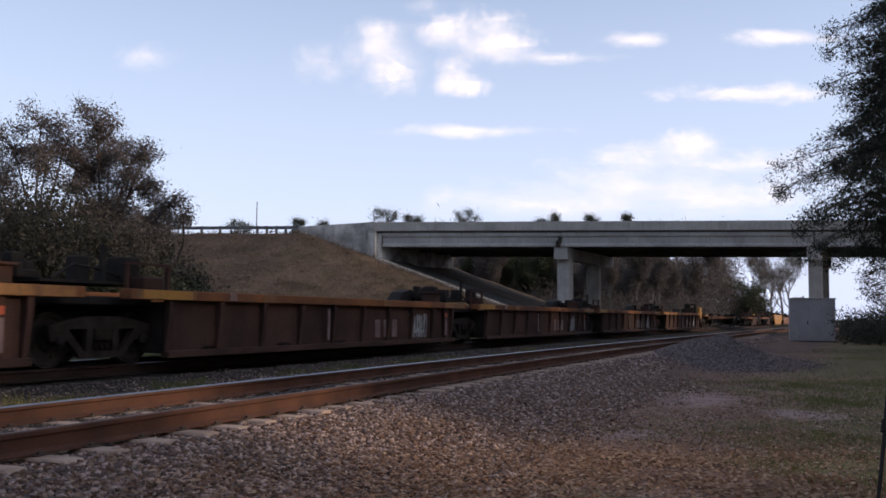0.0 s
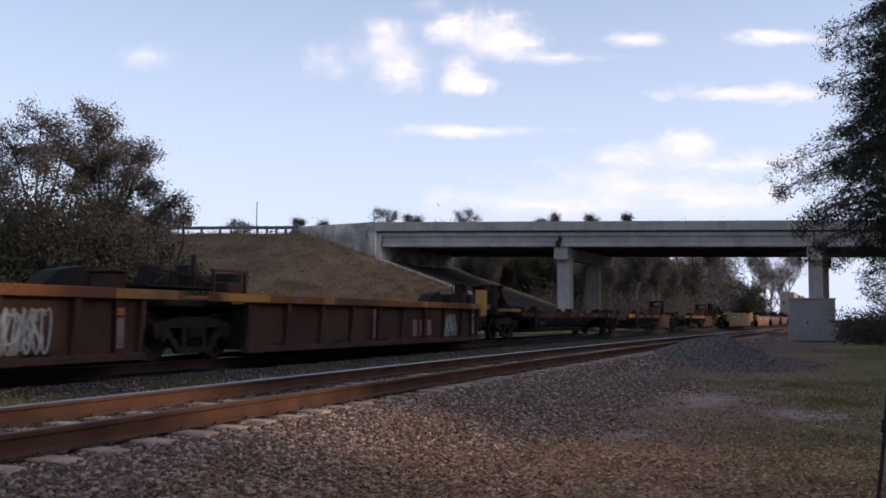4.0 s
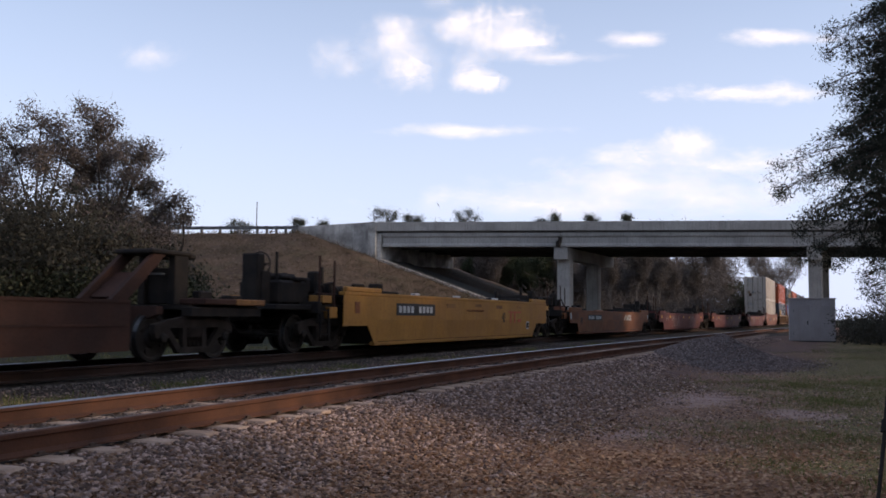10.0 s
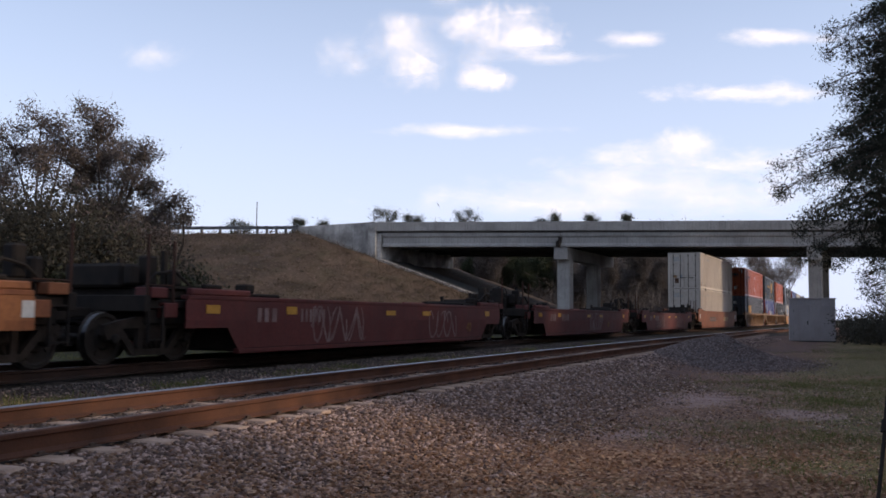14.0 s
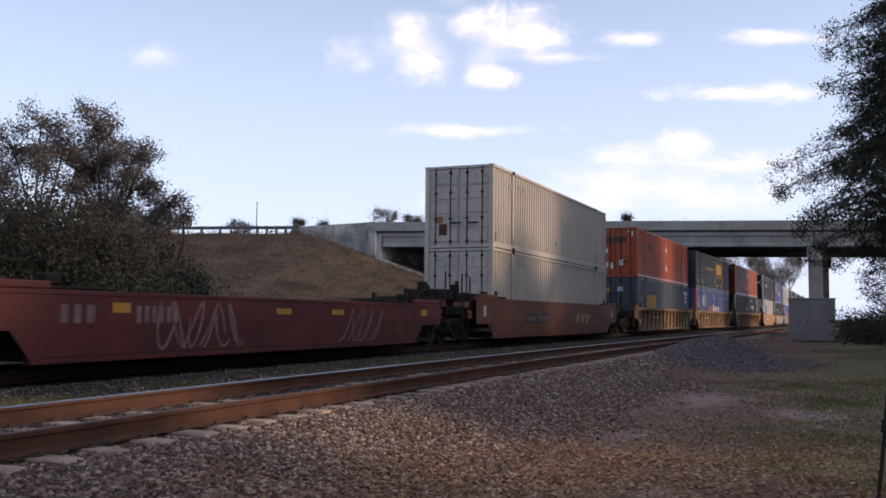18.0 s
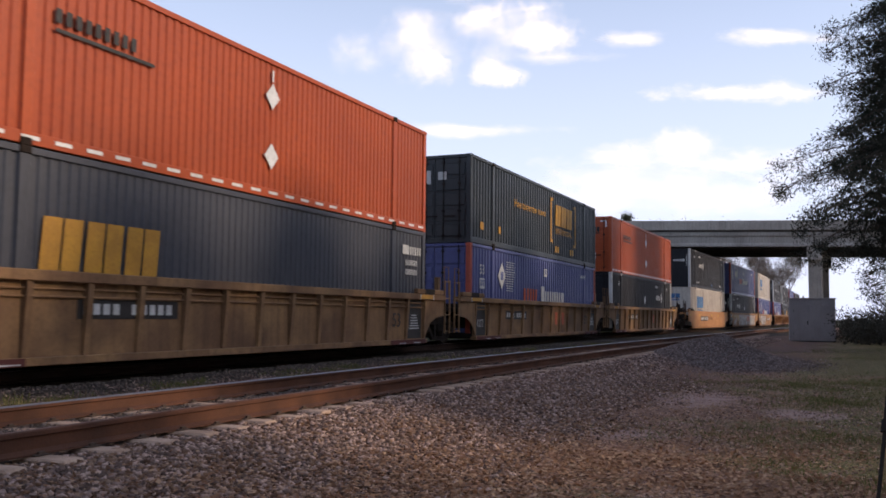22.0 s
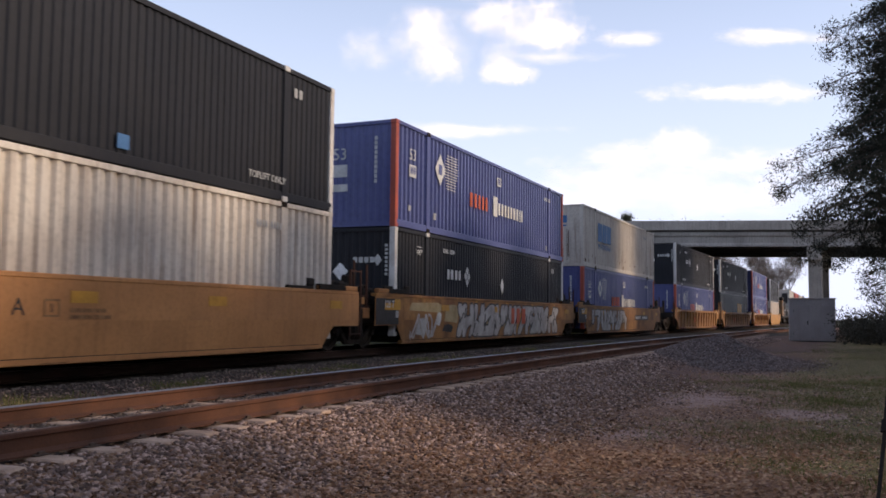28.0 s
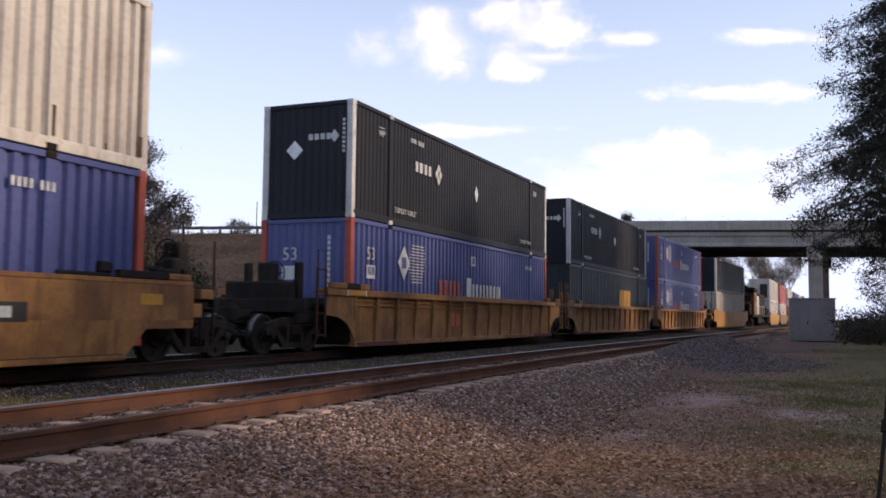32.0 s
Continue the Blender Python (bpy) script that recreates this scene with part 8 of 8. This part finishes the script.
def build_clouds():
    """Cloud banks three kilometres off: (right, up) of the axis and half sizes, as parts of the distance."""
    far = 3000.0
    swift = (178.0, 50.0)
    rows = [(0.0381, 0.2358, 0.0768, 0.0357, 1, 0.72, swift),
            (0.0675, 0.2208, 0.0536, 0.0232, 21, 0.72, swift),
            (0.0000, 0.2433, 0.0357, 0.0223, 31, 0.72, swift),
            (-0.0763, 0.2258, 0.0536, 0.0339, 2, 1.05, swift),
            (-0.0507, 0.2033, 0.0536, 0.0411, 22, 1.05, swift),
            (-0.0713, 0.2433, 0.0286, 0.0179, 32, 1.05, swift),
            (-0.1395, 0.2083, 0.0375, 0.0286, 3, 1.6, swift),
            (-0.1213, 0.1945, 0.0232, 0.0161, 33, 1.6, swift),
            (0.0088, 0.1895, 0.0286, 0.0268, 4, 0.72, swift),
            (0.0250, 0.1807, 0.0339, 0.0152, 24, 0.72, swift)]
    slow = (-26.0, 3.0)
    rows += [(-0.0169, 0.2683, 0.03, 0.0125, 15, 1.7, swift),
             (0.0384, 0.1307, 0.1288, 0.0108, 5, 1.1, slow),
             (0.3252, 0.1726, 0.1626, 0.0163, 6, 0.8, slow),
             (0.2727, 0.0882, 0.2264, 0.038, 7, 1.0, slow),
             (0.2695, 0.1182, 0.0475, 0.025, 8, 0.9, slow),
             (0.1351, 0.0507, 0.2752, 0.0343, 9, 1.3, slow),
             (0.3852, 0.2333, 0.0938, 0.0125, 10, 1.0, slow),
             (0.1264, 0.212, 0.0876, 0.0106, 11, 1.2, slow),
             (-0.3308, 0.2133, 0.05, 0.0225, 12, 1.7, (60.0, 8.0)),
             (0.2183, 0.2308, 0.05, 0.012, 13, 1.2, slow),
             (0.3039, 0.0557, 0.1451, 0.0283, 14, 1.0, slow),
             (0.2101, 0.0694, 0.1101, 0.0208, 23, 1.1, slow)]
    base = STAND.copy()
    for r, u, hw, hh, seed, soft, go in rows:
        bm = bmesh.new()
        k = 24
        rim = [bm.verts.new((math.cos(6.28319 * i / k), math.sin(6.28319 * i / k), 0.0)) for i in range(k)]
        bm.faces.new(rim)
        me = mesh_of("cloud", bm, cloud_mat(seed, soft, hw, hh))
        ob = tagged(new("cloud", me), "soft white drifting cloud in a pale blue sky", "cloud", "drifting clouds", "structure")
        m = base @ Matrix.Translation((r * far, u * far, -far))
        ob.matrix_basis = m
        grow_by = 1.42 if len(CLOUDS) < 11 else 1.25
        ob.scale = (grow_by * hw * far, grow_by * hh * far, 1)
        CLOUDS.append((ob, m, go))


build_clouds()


# ---- tracks, ballast and ground cover ----
build_track("railway_track", line_1, "near railway track with rusty rails on pale tan ties", (2.0, 66.0), (3.0, 26.0))
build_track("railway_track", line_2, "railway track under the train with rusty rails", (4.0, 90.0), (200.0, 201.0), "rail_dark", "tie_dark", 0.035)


def strew(name, label, seed, n, place, sizes, material, squash=0.7, kind_cat="gravel"):
    """Many small angular stones as one mesh."""
    gen = np.random.default_rng(seed)
    rnd = random.Random(seed)
    base = np.array([(1, 0, 0), (-1, 0, 0), (0, 1, 0), (0, -1, 0), (0, 0, 1), (0, 0, -1)], float)
    tri = np.array([(0, 2, 4), (2, 1, 4), (1, 3, 4), (3, 0, 4), (2, 0, 5), (1, 2, 5), (3, 1, 5), (0, 3, 5)])
    pts = []
    while len(pts) < n:
        p = place(rnd)
        if p:
            pts.append(p)
    pts = np.array(pts)
    q = gen.normal(0, 1, (n, 4))
    q /= np.linalg.norm(q, axis=1)[:, None]
    w, x, y, z = q.T
    rot = np.stack([np.stack([1 - 2 * (y * y + z * z), 2 * (x * y - z * w), 2 * (x * z + y * w)], 1), np.stack([2 * (x * y + z * w), 1 - 2 * (x * x + z * z), 2 * (y * z - x * w)], 1), np.stack([2 * (x * z - y * w), 2 * (y * z + x * w), 1 - 2 * (x * x + y * y)], 1)], 1)
    size = gen.uniform(*sizes, (n, 1, 1)) * gen.uniform(0.6, 1.2, (n, 6, 1))
    v = np.einsum("nij,nkj->nki", rot, base[None] * size) * np.array([1, 1, squash])
    v += pts[:, None, :]
    f = (tri[None] + 6 * np.arange(n)[:, None, None]).reshape(-1)
    me = bpy.data.meshes.new(name)
    me.vertices.add(6 * n)
    me.loops.add(24 * n)
    me.polygons.add(8 * n)
    me.vertices.foreach_set("co", v.astype(np.float32).ravel())
    me.loops.foreach_set("vertex_index", f.astype(np.int32))
    me.polygons.foreach_set("loop_start", np.arange(0, 24 * n, 3, dtype=np.int32))
    me.update(calc_edges=True)
    me.materials.append(M[material])
    return tagged(new(name, me), label, kind_cat, kind="stuff")


def near_bed(rnd):
    y = 2.0 + 20.0 * rnd.random() ** 1.5
    x = line_1(y) + rnd.uniform(0.86, 6.5)
    fade = (x - line_1(y) - 1.7 - 0.8 * noise.noise((x * 0.6, y * 0.35, 6.0))) / 2.3
    if rnd.random() < fade:
        return None
    z = ground_z(x, y)
    return (x, y, z + rnd.uniform(-0.012, 0.012))


def between(rnd):
    y = 4.0 + 40.0 * rnd.random() ** 1.4
    x = line_1(y) - rnd.uniform(0.9, 4.3)
    return (x, y, ground_z(x, y) + rnd.uniform(-0.005, 0.02))


def verge(rnd):
    y = 4.0 + 26.0 * rnd.random() ** 1.3
    x = line_1(y) - 2.75 + rnd.gauss(0, 0.5)
    return (x, y, ground_z(x, y) + rnd.uniform(0.0, 0.025))


def yard(rnd):
    y = 4.5 + 17.0 * rnd.random() ** 1.5
    x = rnd.uniform(-4.6, 3.5)
    if noise.noise((x * 0.9, y * 0.6, 12.0)) < -0.12:
        return None
    return (x, y, ground_z(x, y) + rnd.uniform(0.0, 0.008))


def inner(rnd):
    y = 2.0 + 24.0 * rnd.random() ** 1.4
    x = line_1(y) + rnd.uniform(-0.66, 0.66)
    return (x, y, ground_z(x, y) + rnd.uniform(-0.012, 0.008))


def mid_bed(rnd):
    y = rnd.uniform(20, 60)
    x = line_1(y) + rnd.uniform(0.9, 2.4)
    return (x, y, ground_z(x, y) + rnd.uniform(-0.005, 0.02))


def heap(rnd):
    cx, cy, w, d, hgt = PILE
    a, r = rnd.uniform(0, 6.283), rnd.random() ** 0.5 * 1.25
    x, y = cx + r * w * math.cos(a), cy + r * d * math.sin(a)
    r0 = math.hypot((x - cx) / (w * 1.25), (y - cy) / (d * 1.25))
    k = max(0.0, 1 - r0) ** 1.25 * (0.95 + 0.16 * noise.noise((x * 0.7, y * 0.7, 9)))
    return (x, y, ground_z(x, y) - 0.03 + hgt * 1.15 * k)


def skirt(rnd):
    """Stones strewn thinly round the heap's foot."""
    cx, cy, w, d, hgt = PILE
    a, r = rnd.uniform(0, 6.283), 1.0 + abs(rnd.gauss(0, 0.35))
    x, y = cx + r * w * math.cos(a), cy + r * d * math.sin(a)
    return (x, y, ground_z(x, y) + rnd.uniform(-0.005, 0.02)) if abs(x - line_1(y)) > 1.0 else None


strew("ballast", "crushed grey-brown ballast stones spilling from the near track", 1, 50000, near_bed, (0.016, 0.042), "stone")
strew("ballast", "rust-stained brown ballast stones along the near track", 11, 17000, near_bed, (0.016, 0.046), "stone_brown")
strew("ballast", "crushed ballast stones between the tracks", 2, 22000, between, (0.016, 0.038), "stone_dark")
strew("ballast", "dark ballast stones between the near rails", 7, 9000, inner, (0.014, 0.034), "stone_dark")
strew("ballast", "pale pebbles and weeds between the tracks", 5, 8000, verge, (0.014, 0.032), "stone")
strew("ballast", "crushed ballast stones along the far run of track", 3, 7000, mid_bed, (0.028, 0.055), "stone")
strew("pebbles", "scattered pale pebbles on the dirt yard", 6, 14000, yard, (0.008, 0.023), "stone")
strew("heap_stones", "loose grey stones on the gravel heap", 4, 13000, heap, (0.018, 0.042), "stone_heap")
strew("heap_stones", "loose grey stones spilt round the gravel heap", 14, 3800, skirt, (0.016, 0.04), "stone_heap")


def build_cover():
    """Thin grass, weeds and fallen leaves on the yard."""
    gen, rnd = np.random.default_rng(9), random.Random(9)

    def blades(name, label, spots, per, size, material, spread):
        me = leaf_mesh(name, gen, spots, per, spread, size, M[material], 0.10, -1.6, 0.08)
        tagged(new(name, me), label, "grass", kind="stuff")
    spots = []
    while len(spots) < 2100:
        y = 4 + 50 * rnd.random() ** 1.3
        x = rnd.uniform(-2.6, 14)
        if noise.noise((x * 0.42, y * 0.23, 4.0)) + 0.22 * min(1.5, (x + 1.0) / 2) < 0.18 + (0.3 if x < -0.6 else 0.0):
            continue
        spots.append((x, y, ground_z(x, y) - 0.01))
    for cx, cy, rx, ry, n in ((0.2, 20.5, 2.6, 3.2, 700), (-0.1, 11.6, 1.5, 1.3, 260), (3.5, 24.0, 3.0, 4.0, 350), (0.3, 16.6, 1.3, 1.2, 200), (1.0, 8.6, 1.1, 1.2, 200)):
        for _ in range(n):
            x, y = rnd.gauss(cx, rx * 0.5), rnd.gauss(cy, ry * 0.5)
            if noise.noise((x * 2.1, y * 1.3, 8.0)) > 0.0:
                spots.append((x, y, ground_z(x, y) - 0.01))
    blades("grass", "thin short winter grass in patches on the yard", spots, 26, 0.07, "grass", 0.16)
    spots = []
    for _ in range(1500):
        y = 4 + 36 * rnd.random()
        x = line_1(y) - rnd.uniform(1.6, 3.4)
        if noise.noise((x * 0.8, y * 0.5, 2.0)) > 0.0:
            spots.append((x, y, ground_z(x, y)))
    spots += [(line_2(y) - rnd.uniform(2.2, 5.0), y, -0.5 + rnd.uniform(0, 0.35)) for y in (rnd.uniform(2, 75) for _ in range(1500))]
    blades("weeds", "small green weeds growing between the tracks", spots, 22, 0.10, "grass", 0.10)
    spots = [(x, y, ground_z(x, y) + 0.012) for x, y in ((rnd.uniform(-4.2, 5), 5 + 20 * rnd.random() ** 1.4) for _ in range(3500))]
    while len(spots) < 11000:
        x, y = rnd.gauss(-1.1, 1.7), 4.2 + abs(rnd.gauss(0, 3.6))
        if noise.noise((x * 1.3, y * 0.9, 15.0)) + 0.9 * noise.noise((x * 4.0, y * 3.0, 17.0)) > 0.10:
            spots.append((x, y, ground_z(x, y) + 0.012))
    me = leaf_mesh("leaf_litter", gen, spots, 8, 0.20, 0.046, M["litter"], 0.65, 0.0, 0.02, True)
    tagged(new("leaf_litter", me), "fallen brown leaves strewn on the yard", "leaf litter", kind="stuff")
    spots = []
    for _ in range(4200):
        a, b = rnd.uniform(-60, 14), rnd.uniform(-20, -0.6)
        z = bank_z(a, b, -6.6, 1)
        if z > -0.6:
            spots.append(tuple(over(a, b, z + 0.03)))
    blades("bank_grass", "tufts of dry brown grass on the road bank", spots, 22, 0.30, "dry_grass", 0.34)


build_cover()
motions()
